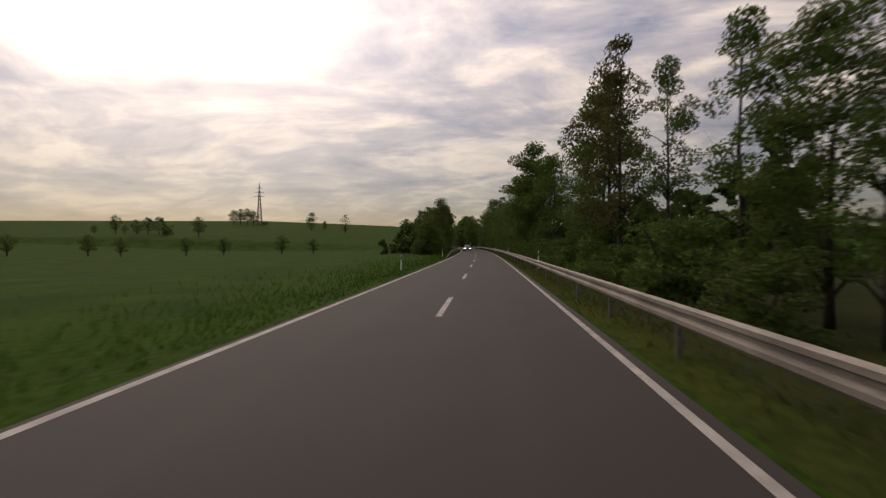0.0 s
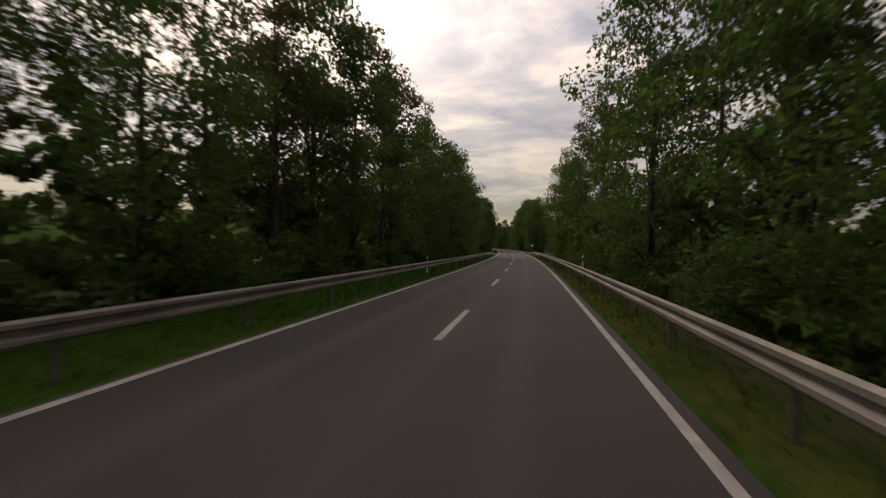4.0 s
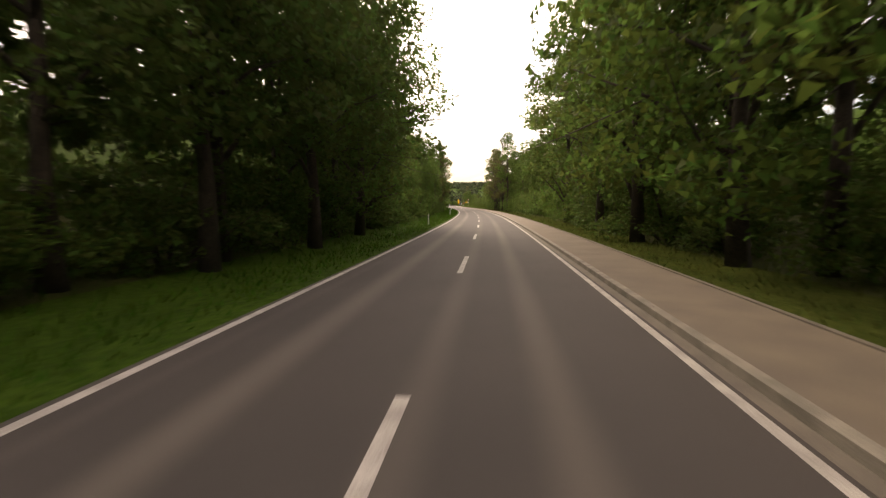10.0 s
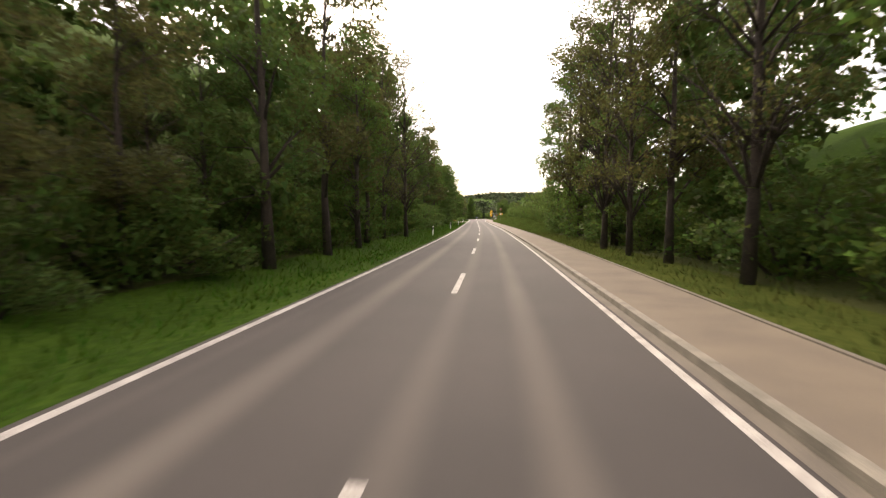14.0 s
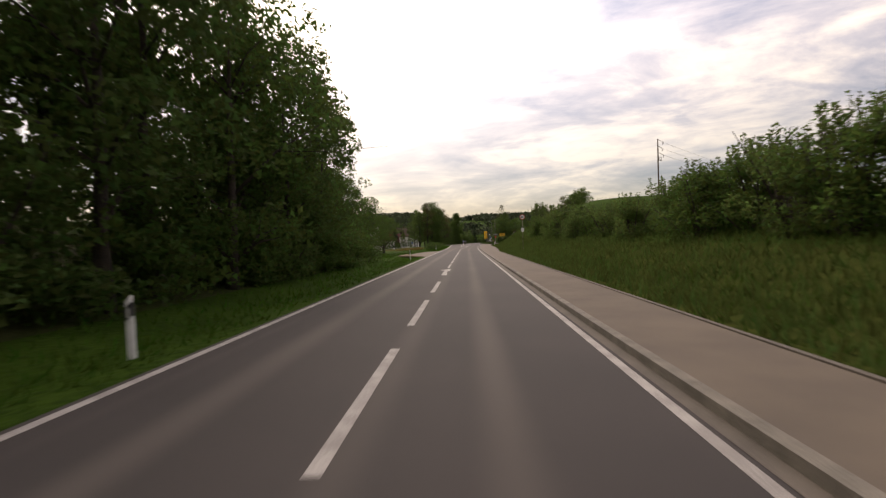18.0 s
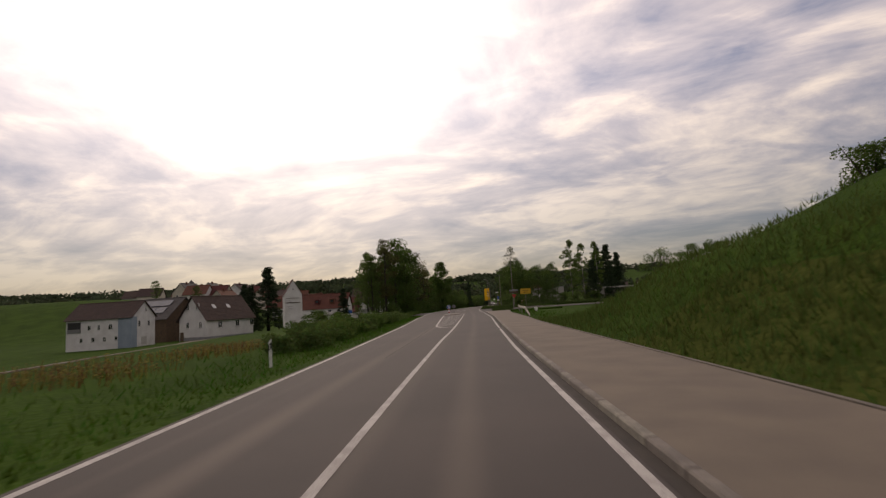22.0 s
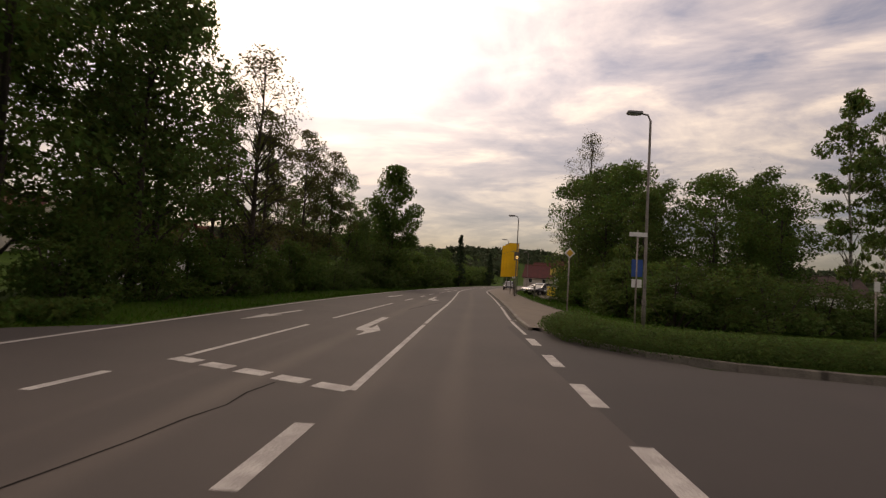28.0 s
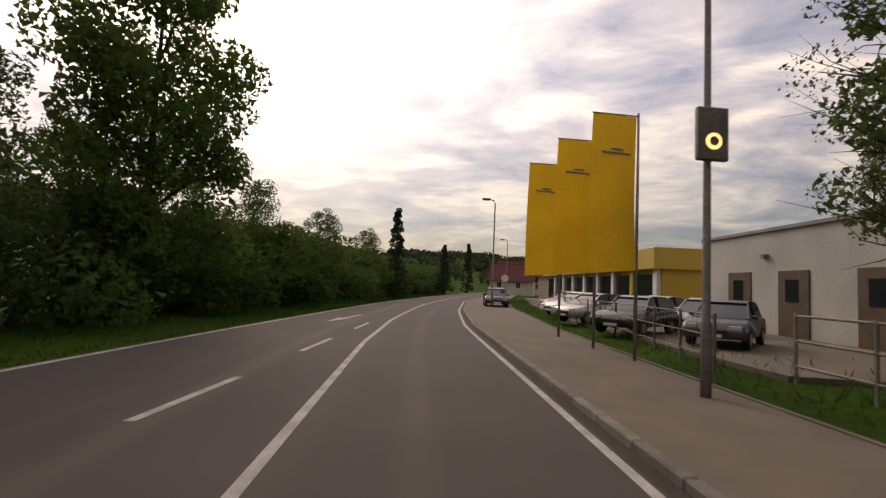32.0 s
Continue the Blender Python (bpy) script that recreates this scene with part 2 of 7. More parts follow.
M = {
    "asphalt": asphalt_material(),
    "path": material("path_asphalt", (0.160, 0.128, 0.096), 0.9, (0.112, 0.090, 0.070), 0.8, 70, 0.5, 0.3, depth=0.006),
    "kerb": material("kerb_stone", (0.22, 0.195, 0.165), 0.9, (0.12, 0.108, 0.092), 3, 50, 0.5, 0.3, spread=0.35, depth=0.01),
    "gutter": material("gutter", (0.15, 0.128, 0.105), 0.88, (0.10, 0.086, 0.072), 2, 60, 0.5, 0.3, depth=0.006),
    "gutter_dark": material("dirty_gutter", (0.045, 0.035, 0.028), 0.92, (0.028, 0.022, 0.018), 2, 60, 0.5, 0.3, depth=0.006),
    "paint": material("road_paint", (0.46, 0.435, 0.41), 0.8, (0.27, 0.25, 0.235), 2.5, 45, 0.6, 0.15, depth=0.004),
    "grass": material("grass", (0.041, 0.078, 0.011), 0.95, (0.024, 0.049, 0.0075), 0.22, 5.0, 0.6, 0.8, depth=0.1, spec=0.025),
    "blade": material("grass_blade", (0.052, 0.117, 0.01365), 0.8, (0.0312, 0.0741, 0.00845), 0.4, 3, 0.5, 0, spread=0.6, island=True, leaf=0.4, spec=0.03),
    # lighter than the verge blades: haze over the bank is put into the colour
    "rough_grass": material("rough_grass", (0.092, 0.132, 0.036), 0.85, (0.058, 0.090, 0.023), 0.4, 3, 0.5, 0, spread=0.6, island=True, leaf=0.4, spec=0.0),
    # dull olive grass; by the guardrail its dirt and the trees' shade are in the colour
    "dry_verge": material("dry_verge", (0.06, 0.072, 0.0192), 0.95, (0.036, 0.0504, 0.0132), 0.5, 6, 0.6, 0.8, depth=0.08, spec=0.0),
    "olive_blade": material("dry_grass_blade", (0.09, 0.108, 0.0315), 0.85, (0.054, 0.075, 0.021), 0.4, 3, 0.5, 0, spread=0.6, island=True, leaf=0.3, spec=0.0),
    "earth": material("earth", (0.19, 0.125, 0.075), 0.95, (0.105, 0.075, 0.045), 1.4, 22, 0.6, 0.5),
    "litter": material("woodland_floor", (0.050, 0.055, 0.020), 0.95, (0.030, 0.042, 0.013), 0.6, 9, 0.6, 0.8, depth=0.1, spec=0.05),
    "dirt": material("dirt_track", (0.25, 0.195, 0.145), 0.95, (0.12, 0.095, 0.065), 0.7, 6, 0.8, 0.5, depth=0.05),
    "bark": material("bark", (0.055, 0.042, 0.032), 0.95, (0.028, 0.022, 0.018), 3, 25, 0.6, 0.9, depth=0.04),
    "birch": material("birch_bark", (0.40, 0.38, 0.35), 0.8, (0.09, 0.08, 0.07), 4, 12, 0.7, 0.4),
    "sorrel": material("sorrel", (0.17, 0.125, 0.03), 0.8, (0.12, 0.075, 0.025), 0.5, 3, 0.5, 0, spread=0.7, island=True, leaf=0.3, spec=0.1),
    "leaf": material("leaves", (0.088, 0.142, 0.032), 0.7, (0.058, 0.104, 0.024), 0.35, 2.5, 0.55, 0, spread=0.55, island=True, leaf=0.65, spec=0.2),
    "leaf_dark": material("dark_leaves", (0.084, 0.132, 0.034), 0.7, (0.056, 0.096, 0.025), 0.35, 2.5, 0.55, 0, spread=0.55, island=True, leaf=0.55, spec=0.2),
    "leaf_light": material("light_leaves", (0.102, 0.150, 0.040), 0.7, (0.064, 0.108, 0.026), 0.35, 2.5, 0.55, 0, spread=0.6, island=True, leaf=0.65, spec=0.2),
    "leaf_brown": material("bronze_leaves", (0.105, 0.105, 0.036), 0.7, (0.065, 0.075, 0.025), 0.35, 2.5, 0.55, 0, spread=0.6, island=True, leaf=0.65, spec=0.2),
    "needle": material("needles", (0.040, 0.064, 0.030), 0.75, (0.024, 0.042, 0.020), 0.6, 3, 0.5, 0, spread=0.5, island=True, leaf=0.2, spec=0.2),
    "blossom": material("blossom", (0.42, 0.40, 0.34), 0.7, (0.12, 0.15, 0.06), 0.8, 3, 0.6, 0, spread=0.5, island=True, leaf=0.3),
    "forest": material("far_forest", (0.060, 0.078, 0.042), 0.95, (0.042, 0.058, 0.034), 0.03, 0.2, 0.6, 0, spread=0.5, island=True, leaf=0.3, spec=0.1),
    "steel": material("galvanised_steel", (0.2808, 0.2496, 0.2184), 0.6, (0.1716, 0.1521, 0.1326), 1.2, 20, 0.6, 0.1, metal=0.35),
    "steel_dark": material("weathered_steel", (0.22, 0.20, 0.18), 0.55, (0.13, 0.12, 0.11), 2, 20, 0.5, 0.1, metal=0.6),
    "white": material("white_plastic", (0.74, 0.74, 0.73), 0.5, (0.55, 0.55, 0.54), 3, 30, 0.4, 0.05),
    "black": material("black_plastic", (0.012, 0.012, 0.012), 0.5, (0.02, 0.02, 0.02), 3, 30, 0.4, 0.05),
    "reflector": material("reflector", (0.55, 0.55, 0.52), 0.2, (0.4, 0.4, 0.38), 20, 80, 0.4, 0.0),
    "render": material("white_render", (0.66, 0.66, 0.65), 0.9, (0.52, 0.51, 0.50), 0.5, 18, 0.5, 0.2, depth=0.01),
    "render_blue": material("blue_grey_render", (0.26, 0.32, 0.38), 0.9, (0.20, 0.25, 0.30), 0.5, 18, 0.5, 0.2, depth=0.01),
    "render_cream": material("cream_render", (0.55, 0.51, 0.43), 0.9, (0.42, 0.39, 0.33), 0.5, 18, 0.5, 0.2, depth=0.01),
    "plinth": material("grey_plinth", (0.26, 0.26, 0.27), 0.9, (0.19, 0.19, 0.2), 0.8, 20, 0.5, 0.2),
    "tile_brown": material("brown_roof_tile", (0.0725, 0.04495, 0.03625), 0.9, (0.0435, 0.03045, 0.0261), 1.5, 14, 0.6, 0.5, spread=0.3, depth=0.02),
    "tile_red": material("red_roof_tile", (0.1224, 0.036, 0.0216), 0.85, (0.072, 0.02448, 0.01656), 1.5, 14, 0.6, 0.5, spread=0.35, depth=0.02),
    "tile_grey": material("grey_roof_tile", (0.085, 0.078, 0.075), 0.8, (0.055, 0.05, 0.05), 1.5, 14, 0.6, 0.5, spread=0.2, depth=0.02),
    "panel": material("solar_panel", (0.05, 0.06, 0.08), 0.12, (0.035, 0.045, 0.065), 2, 30, 0.4, 0.0, glass=True),
    "pane": material("window_pane", (0.022, 0.026, 0.032), 0.06, (0.014, 0.017, 0.02), 0.8, 5, 0.4, 0.0, glass=True),
    "wood": material("brown_wood", (0.11, 0.066, 0.036), 0.7, (0.06, 0.038, 0.022), 2, 30, 0.6, 0.3),
    "yellow": material("yellow_cloth", (0.78, 0.47, 0.022), 0.75, (0.62, 0.36, 0.018), 0.7, 25, 0.5, 0.1, leaf=0.3),
    "yellow_panel": material("yellow_panel", (0.50, 0.34, 0.035), 0.45, (0.40, 0.27, 0.03), 0.5, 20, 0.5, 0.05),
    "yellow_sign": material("yellow_sign", (0.62, 0.36, 0.02), 0.4, (0.5, 0.3, 0.02), 2, 20, 0.4, 0.0),
    "blue_sign": material("blue_sign", (0.015, 0.075, 0.30), 0.35, (0.012, 0.06, 0.24), 3, 20, 0.4, 0.0),
    "red": material("red_paint", (0.42, 0.022, 0.02), 0.4, (0.32, 0.018, 0.016), 3, 20, 0.4, 0.0),
    "grey_sign": material("sign_back", (0.22, 0.22, 0.22), 0.5, (0.16, 0.16, 0.16), 3, 20, 0.4, 0.0, metal=0.4),
    "banner": material("yellow_banner", (0.72, 0.52, 0.02), 0.6, (0.6, 0.42, 0.02), 1.5, 20, 0.5, 0.05),
    "hall": material("white_sheet_wall", (0.44, 0.43, 0.41), 0.7, (0.34, 0.33, 0.31), 0.4, 10, 0.5, 0.08),
    "car_black": material("black_car_paint", (0.012, 0.012, 0.014), 0.16, (0.016, 0.016, 0.018), 1, 10, 0.3, 0.0, glass=True),
    "car_silver": material("silver_car_paint", (0.42, 0.42, 0.43), 0.25, (0.36, 0.36, 0.37), 1, 10, 0.3, 0.0, metal=0.4),
    "car_white": material("white_car_paint", (0.66, 0.66, 0.66), 0.25, (0.58, 0.58, 0.58), 1, 10, 0.3, 0.0),
    "car_grey": material("dark_grey_car_paint", (0.05, 0.052, 0.056), 0.2, (0.04, 0.042, 0.045), 1, 10, 0.3, 0.0, glass=True),
    "car_red": material("red_car_paint", (0.40, 0.03, 0.02), 0.25, (0.3, 0.02, 0.02), 1, 10, 0.3, 0.0),
    "tyre": material("tyre", (0.012, 0.012, 0.012), 0.85, (0.02, 0.02, 0.02), 8, 60, 0.4, 0.2),
    "rim": material("rim", (0.35, 0.35, 0.36), 0.35, (0.25, 0.25, 0.26), 8, 60, 0.4, 0.0, metal=0.8),
    "headlight": material("lit_headlight", (0.8, 0.8, 0.75), 0.2, emit=((1.0, 0.95, 0.85), 9.0)),
    "tail": material("tail_light", (0.30, 0.012, 0.01), 0.2, (0.2, 0.01, 0.01), 8, 30, 0.3, 0),
    "led": material("lit_display", (0.9, 0.8, 0.6), 0.3, emit=((1.0, 0.62, 0.22), 1.6)),
    "concrete": material("concrete", (0.30, 0.29, 0.27), 0.9, (0.20, 0.19, 0.18), 1.5, 30, 0.5, 0.3),
    "iron": material("cast_iron", (0.10, 0.09, 0.085), 0.6, (0.06, 0.055, 0.05), 6, 50, 0.5, 0.4, metal=0.5),
    "crack": material("bitumen_seal", (0.020, 0.017, 0.016), 0.95, (0.030, 0.026, 0.025), 4, 40, 0.5, 0.2, spec=0.05),
}


# ---- the line of the road ----
def lerp_table(table, v):
    for (a, p), (b, q) in zip(table, table[1:]):
        if v <= b:
            return p + (q - p) * min(1.0, max(0.0, (v - a) / (b - a)))
    return table[-1][1]


# how far the road points to the right of +y (degrees) along it: one long bend to the left
BEND = [(-420, 15.5), (0, 15.0), (60, 14.2), (139, 12.0), (232, 9.0), (294, 7.2), (323, 6.6), (351, 5.8), (379, 4.7), (405, 3.5), (432, 2.35), (470, 1.1), (515, 0.0)]


def heading(s):
    """The road's turn to the right of +y (radians) at s metres along it."""
    return radians(lerp_table(BEND, s))


_line = {520: (0.0, 520.0)}
for _s in range(520, -420, -1):
    _x, _y = _line[_s]
    _th = heading(_s - 0.5)
    _line[_s - 1] = (_x - math.sin(_th), _y - math.cos(_th))


def place(s, lat):
    """The point s metres along the road and lat metres to the right of its centre line."""
    if s >= 520:
        return lat, s
    if s <= -419:
        x, y = _line[-419]
        th = heading(-400)
        x, y = x + (s + 419) * math.sin(th), y + (s + 419) * math.cos(th)
    else:
        i = math.floor(s)
        k = s - i
        (xa, ya), (xb, yb) = _line[i], _line[i + 1]
        x, y, th = xa + (xb - xa) * k, ya + (yb - ya) * k, heading(s)
    # far to the left the lines run on side by side
    near = max(lat, -700.0)
    x, y = x + near * math.cos(th), y - near * math.sin(th)
    th = radians(6.0)
    return x + (lat - near) * math.cos(th), y - (lat - near) * math.sin(th)


def along(x, y):
    """How far along the road, and how far to the right of it, a point of the map lies."""
    s = y
    for _ in range(12):
        (cx, cy), th = place(s, 0.0), heading(s)
        s += (x - cx) * math.sin(th) + (y - cy) * math.cos(th)
    (cx, cy), th = place(s, 0.0), heading(s)
    return s, (x - cx) * math.cos(th) - (y - cy) * math.sin(th)


# x of the painted edge lines along the road
LEFT_EDGE = [(-300, -3.0), (640, -3.0), (665, -3.25), (690, -4.0), (715, -4.2), (730, -4.4), (745, -3.5), (755, -2.6), (765, -1.4),
             (780, 0.8), (790, 2.5), (805, 5.3), (825, 10.2), (850, 17.0), (900, 33.0)]
RIGHT_EDGE = [(-300, 2.95), (590, 2.95), (610, 3.03), (622, 3.11), (640, 3.52), (655, 4.1), (675, 5.0), (690, 5.3), (700, 5.5), (716, 5.55), (726, 5.78), (732, 6.03), (737, 6.22), (742, 6.37), (750, 6.95),
              (760, 7.55), (770, 8.05), (784, 8.7), (795, 9.9), (815, 13.2), (833, 18.0), (850, 23.2), (900, 39.5)]
CENTRE = [(614.8, 0.0), (622, 0.02), (632, 0.3), (645, 0.7), (655, 1.15), (668, 1.55), (680, 1.9), (697, 2.3), (728.4, 2.4), (738, 2.95),
          (744, 3.3), (750, 3.7), (760, 4.25), (768, 4.6), (778, 5.05), (787, 5.85), (801, 7.9), (815, 10.9), (833, 15.4), (850, 20.3), (900, 36.5)]


def smooth(v, a, b):
    k = min(1.0, max(0.0, (v - a) / (b - a)))
    return k * k * (3 - 2 * k)


def ground_z(s, lat):
    """Height of the land: a shallow valley with fields rising on both sides, a bank, and far wooded hills."""
    le, re = lerp_table(LEFT_EDGE, s), lerp_table(RIGHT_EDGE, s)
    paved = 2.45 if s > 258 else 0.5
    z = -0.09
    if lat < le - 0.3:
        d = le - 0.3 - lat
        z = -0.06 - 0.22 * smooth(d, 0.2, 2.2) + 0.12 * smooth(d, 2.5, 5)
        field = 1 - smooth(s, 225, 240)
        z += field * (-0.9 * smooth(d, 4, 45) + 10.1 * smooth(d, 70, 330))
        hill = smooth(s, 228, 245) * (1 - smooth(s, 515, 590))
        z += hill * smooth(d, 4, 30) * (0.04 * min(d, 150) + 0.074 * min(max(s - 242, 0), 250))
        low = smooth(s, 585, 640)
        z += low * (-2.6 * smooth(d, 6, 58) + 16.0 * smooth(d, 40, 175) * smooth(s, 745, 835))
    elif lat > re + paved:
        d = lat - re - paved
        z = -0.02 - 0.10 * smooth(d, 0.2, 1.5)
        z += (1 - smooth(s, 225, 245)) * (-0.5 * smooth(d, 1, 4))
        z += smooth(s, 225, 250) * (1 - smooth(s, 470, 540)) * (0.085 * min(max(s - 242, 0), 120) * smooth(d, 3, 26) - 0.05 * min(max(d - 6, 0), 120))
        bank = smooth(s, 488, 530) * (1 - smooth(s, 646, 665))
        more = smooth(s, 600, 628)
        z += bank * ((1.7 + 1.8 * more) * smooth(d, 0.6, 8) + (2.0 + 3.2 * more) * smooth(d, 6, 22))
        z -= smooth(s, 660, 700) * 1.5 * smooth(d, 60, 160)
    # far hills all round
    x, y = place(s, lat)
    r = math.hypot(x, y - 380)
    z += 46 * smooth(r, 560, 1500) + 7 * math.sin(x * 0.0041 + 1.0) * smooth(r, 700, 1300) + 6 * math.sin(y * 0.0052) * smooth(r, 700, 1300)
    return z


# ---- helpers for building ----
def part(name, bm, mat, parent=None, label="", flat=True):
    """One mesh object out of a bmesh or a mesh, under its thing."""
    if isinstance(bm, bmesh.types.BMesh):
        me = bpy.data.meshes.new(name)
        bmesh.ops.recalc_face_normals(bm, faces=bm.faces)
        bm.to_mesh(me)
        bm.free()
        if not flat:
            me.shade_smooth()
    else:
        me = bm
    me.materials.clear()
    me.materials.append(M[mat])
    ob = new(name, me)
    ob.parent = parent
    if label:
        tagged(ob, label)
    return ob


def again(name, ob, m, parent):
    """Another object on the same mesh."""
    o = new(name, ob.data)
    o.parent = parent
    o.matrix_basis = m
    return o


def thing(name, label, category, m=None, group="", kind=""):
    e = new(name)
    e.empty_display_size = 0.2
    if m is not None:
        e.matrix_basis = m
    return tagged(e, label, category, group, kind)


def box(bm, x0, y0, z0, x1, y1, z1, bevel=0.0):
    made = bmesh.ops.create_cube(bm, size=1.0)["verts"]
    for v in made:
        v.co = Vector((x0 + (v.co.x + 0.5) * (x1 - x0), y0 + (v.co.y + 0.5) * (y1 - y0), z0 + (v.co.z + 0.5) * (z1 - z0)))
    if bevel:
        edges = {e for v in made for e in v.link_edges}
        bmesh.ops.bevel(bm, geom=list(edges), offset=bevel, segments=1, affect="EDGES", profile=0.5)
    return bm


def boxed(*a, bevel=0.0):
    return box(bmesh.new(), *a, bevel=bevel)


def tube(bm, points, radii, sides=7):
    """A tapering tube through points."""
    rings = []
    for i, p in enumerate(points):
        p = Vector(p)
        a = Vector(points[max(0, i - 1)])
        b = Vector(points[min(len(points) - 1, i + 1)])
        d = (b - a).normalized()
        side = d.cross(Vector((0, 1, 0.1) if abs(d.x) > 0.7 else (1, 0, 0.1))).normalized()
        up = d.cross(side)
        rings.append([bm.verts.new(p + (side * math.cos(t) + up * math.sin(t)) * radii[i])
                      for t in (2 * math.pi * k / sides for k in range(sides))])
    for r, q in zip(rings, rings[1:]):
        for k in range(sides):
            bm.faces.new((r[k], r[(k + 1) % sides], q[(k + 1) % sides], q[k]))
    bm.faces.new(rings[0][::-1])
    bm.faces.new(rings[-1])
    return bm


def disc(bm, c, r, thick, axis="Y", sides=24):
    a = Vector(c)
    d = {"X": Vector((1, 0, 0)), "Y": Vector((0, 1, 0)), "Z": Vector((0, 0, 1))}[axis]
    return tube(bm, [a - d * thick / 2, a + d * thick / 2], [r, r], sides)


def solid(bm, thick):
    """Give flat faces a thickness."""
    bm.normal_update()
    bmesh.ops.solidify(bm, geom=bm.faces[:], thickness=thick)


def sheet(points_rows, name):
    """A mesh out of rows of points, all rows of one length."""
    n = len(points_rows[0])
    verts = [p for row in points_rows for p in row]
    faces = [(i * n + j, i * n + j + 1, (i + 1) * n + j + 1, (i + 1) * n + j)
             for i in range(len(points_rows) - 1) for j in range(n - 1)]
    me = bpy.data.meshes.new(name)
    me.from_pydata(verts, [], faces)
    return me


# ---- the land ----
S_LINES = [-2200, -1700, -1300, -1000, -760, -560, -420, -330, -260, -200] + list(range(-160, 900, 5)) + [910, 930, 960, 1000, 1050, 1110, 1180, 1260, 1350, 1450, 1560, 1700, 1900, 2200, 2600]
LATS = [3.4, 4.2, 5.2, 5.7, 6.4, 7.2, 8.2, 9.5, 11, 13, 15.5, 18, 21, 25, 30, 36, 44, 54, 66, 82, 100, 125, 155, 190, 240, 300, 380, 480, 620, 800, 1000, 1300, 1700]
LAT_LINES = [-v for v in reversed(LATS)] + [0.0] + LATS


def make_ground():
    rows = []
    for s in S_LINES:
        row = []
        for lat in LAT_LINES:
            x, y = place(s, lat)
            r = noise.noise((x * 0.35, y * 0.35, 0)) * 0.05 * smooth(abs(lat), 5, 12)
            row.append((x, y, ground_z(s, lat) + r))
        rows.append(row)
    me = sheet(rows, "ground")
    me.shade_smooth()
    ob = part("ground", me, "grass")
    me.materials.append(M["litter"])
    me.materials.append(M["dry_verge"])
    n = len(LAT_LINES) - 1
    for p in me.polygons:
        s, lat = S_LINES[p.index // n], LAT_LINES[p.index % n]
        if (-200 < s < 226 and 4.0 < lat < 30) or (300 < s < 486 and 8 < lat < 17) or (95 < s < 222 and -20 < lat < -8) or (300 < s < 580 and -20 < lat < -9):
            p.material_index = 1
        elif (-200 < s < 226 and 2.9 < lat < 4.1) or (282 < s < 640 and 4.0 < lat < 9.6):
            p.material_index = 2
    tagged(ob, "green meadows, verges and woodland floor in a shallow valley", "ground", kind="structure")
    return ob


make_ground()


def ribbon(name, lo, hi, s0, s1, z, step=4.0, uv=None, thick=0.0):
    """A strip along the road between two offsets, which are numbers or functions of s."""
    lo_f = lo if callable(lo) else (lambda s: lo)
    hi_f = hi if callable(hi) else (lambda s: hi)
    n = max(1, math.ceil((s1 - s0) / step))
    rows = []
    for i in range(n + 1):
        s = s0 + (s1 - s0) * i / n
        a, b = lo_f(s), hi_f(s)
        pa, pb = place(s, a), place(s, b)
        if thick:
            rows.append([(*pa, z - thick), (*pa, z), (*pb, z), (*pb, z - thick)])
        else:
            rows.append([(*pa, z), (*pb, z)])
    return sheet(rows, name)


left_edge = lambda s: lerp_table(LEFT_EDGE, s)
right_edge = lambda s: lerp_table(RIGHT_EDGE, s)
centre_x = lambda s: 0.0 if s < 614.8 else lerp_table(CENTRE, s)


def make_road():
    rows, uvs = [], []
    s = -200.0
    while s <= 900:
        lo, hi = left_edge(s) - 0.17, right_edge(s) + (0.30 if s > 258 else 0.22)
        row = []
        for k in range(7):
            lat = lo + (hi - lo) * k / 6
            row.append((*place(s, lat), 0.0))
            uvs.append((lat - centre_x(s), s / 100))
        rows.append(row)
        s += 4
    me = sheet(rows, "road")
    layer = me.uv_layers.new(name="lanes")
    for loop in me.loops:
        layer.data[loop.index].uv = uvs[loop.vertex_index]
    ob = part("road", me, "asphalt")
    return tagged(ob, "brown-grey asphalt country road with worn wheel tracks", "road", kind="structure")


road = make_road()


def paint(name, me, label=""):
    return part(name, me, "paint", road, label)


def edge_line(name, fn, spans, w=0.12):
    for a, b in spans:
        paint(name, ribbon(name, lambda s: fn(s) - w / 2, lambda s: fn(s) + w / 2, a, b, 0.004), "solid white edge line")


edge_line("edge_line", left_edge, [(-200, 900)], 0.14)
edge_line("edge_line", right_edge, [(-200, 652.4), (653.0, 716.0), (737.0, 752.2), (752.8, 900)], 0.12)
edge_line("centre_line", centre_x, [(614.8, 699.0), (728.4, 738.2), (738.6, 900)], 0.13)


def dash(s0, length, lat=0.0, w=0.14, slant=0.0, name="lane_dash"):
    f = lat if callable(lat) else (lambda s: lat + slant * (s - s0))
    paint(name, ribbon(name, lambda s: f(s) - w / 2, lambda s: f(s) + w / 2, s0, s0 + length, 0.004, 2.0))


for k in range(-53, 5):
    dash(455.4 + 12 * k, 4.0)
for s0 in [520.4 + 6 * k for k in range(0, 6)] + [564.2 + 6 * k for k in range(0, 5)] + [603.0, 609.0]:
    dash(s0, 4.0)


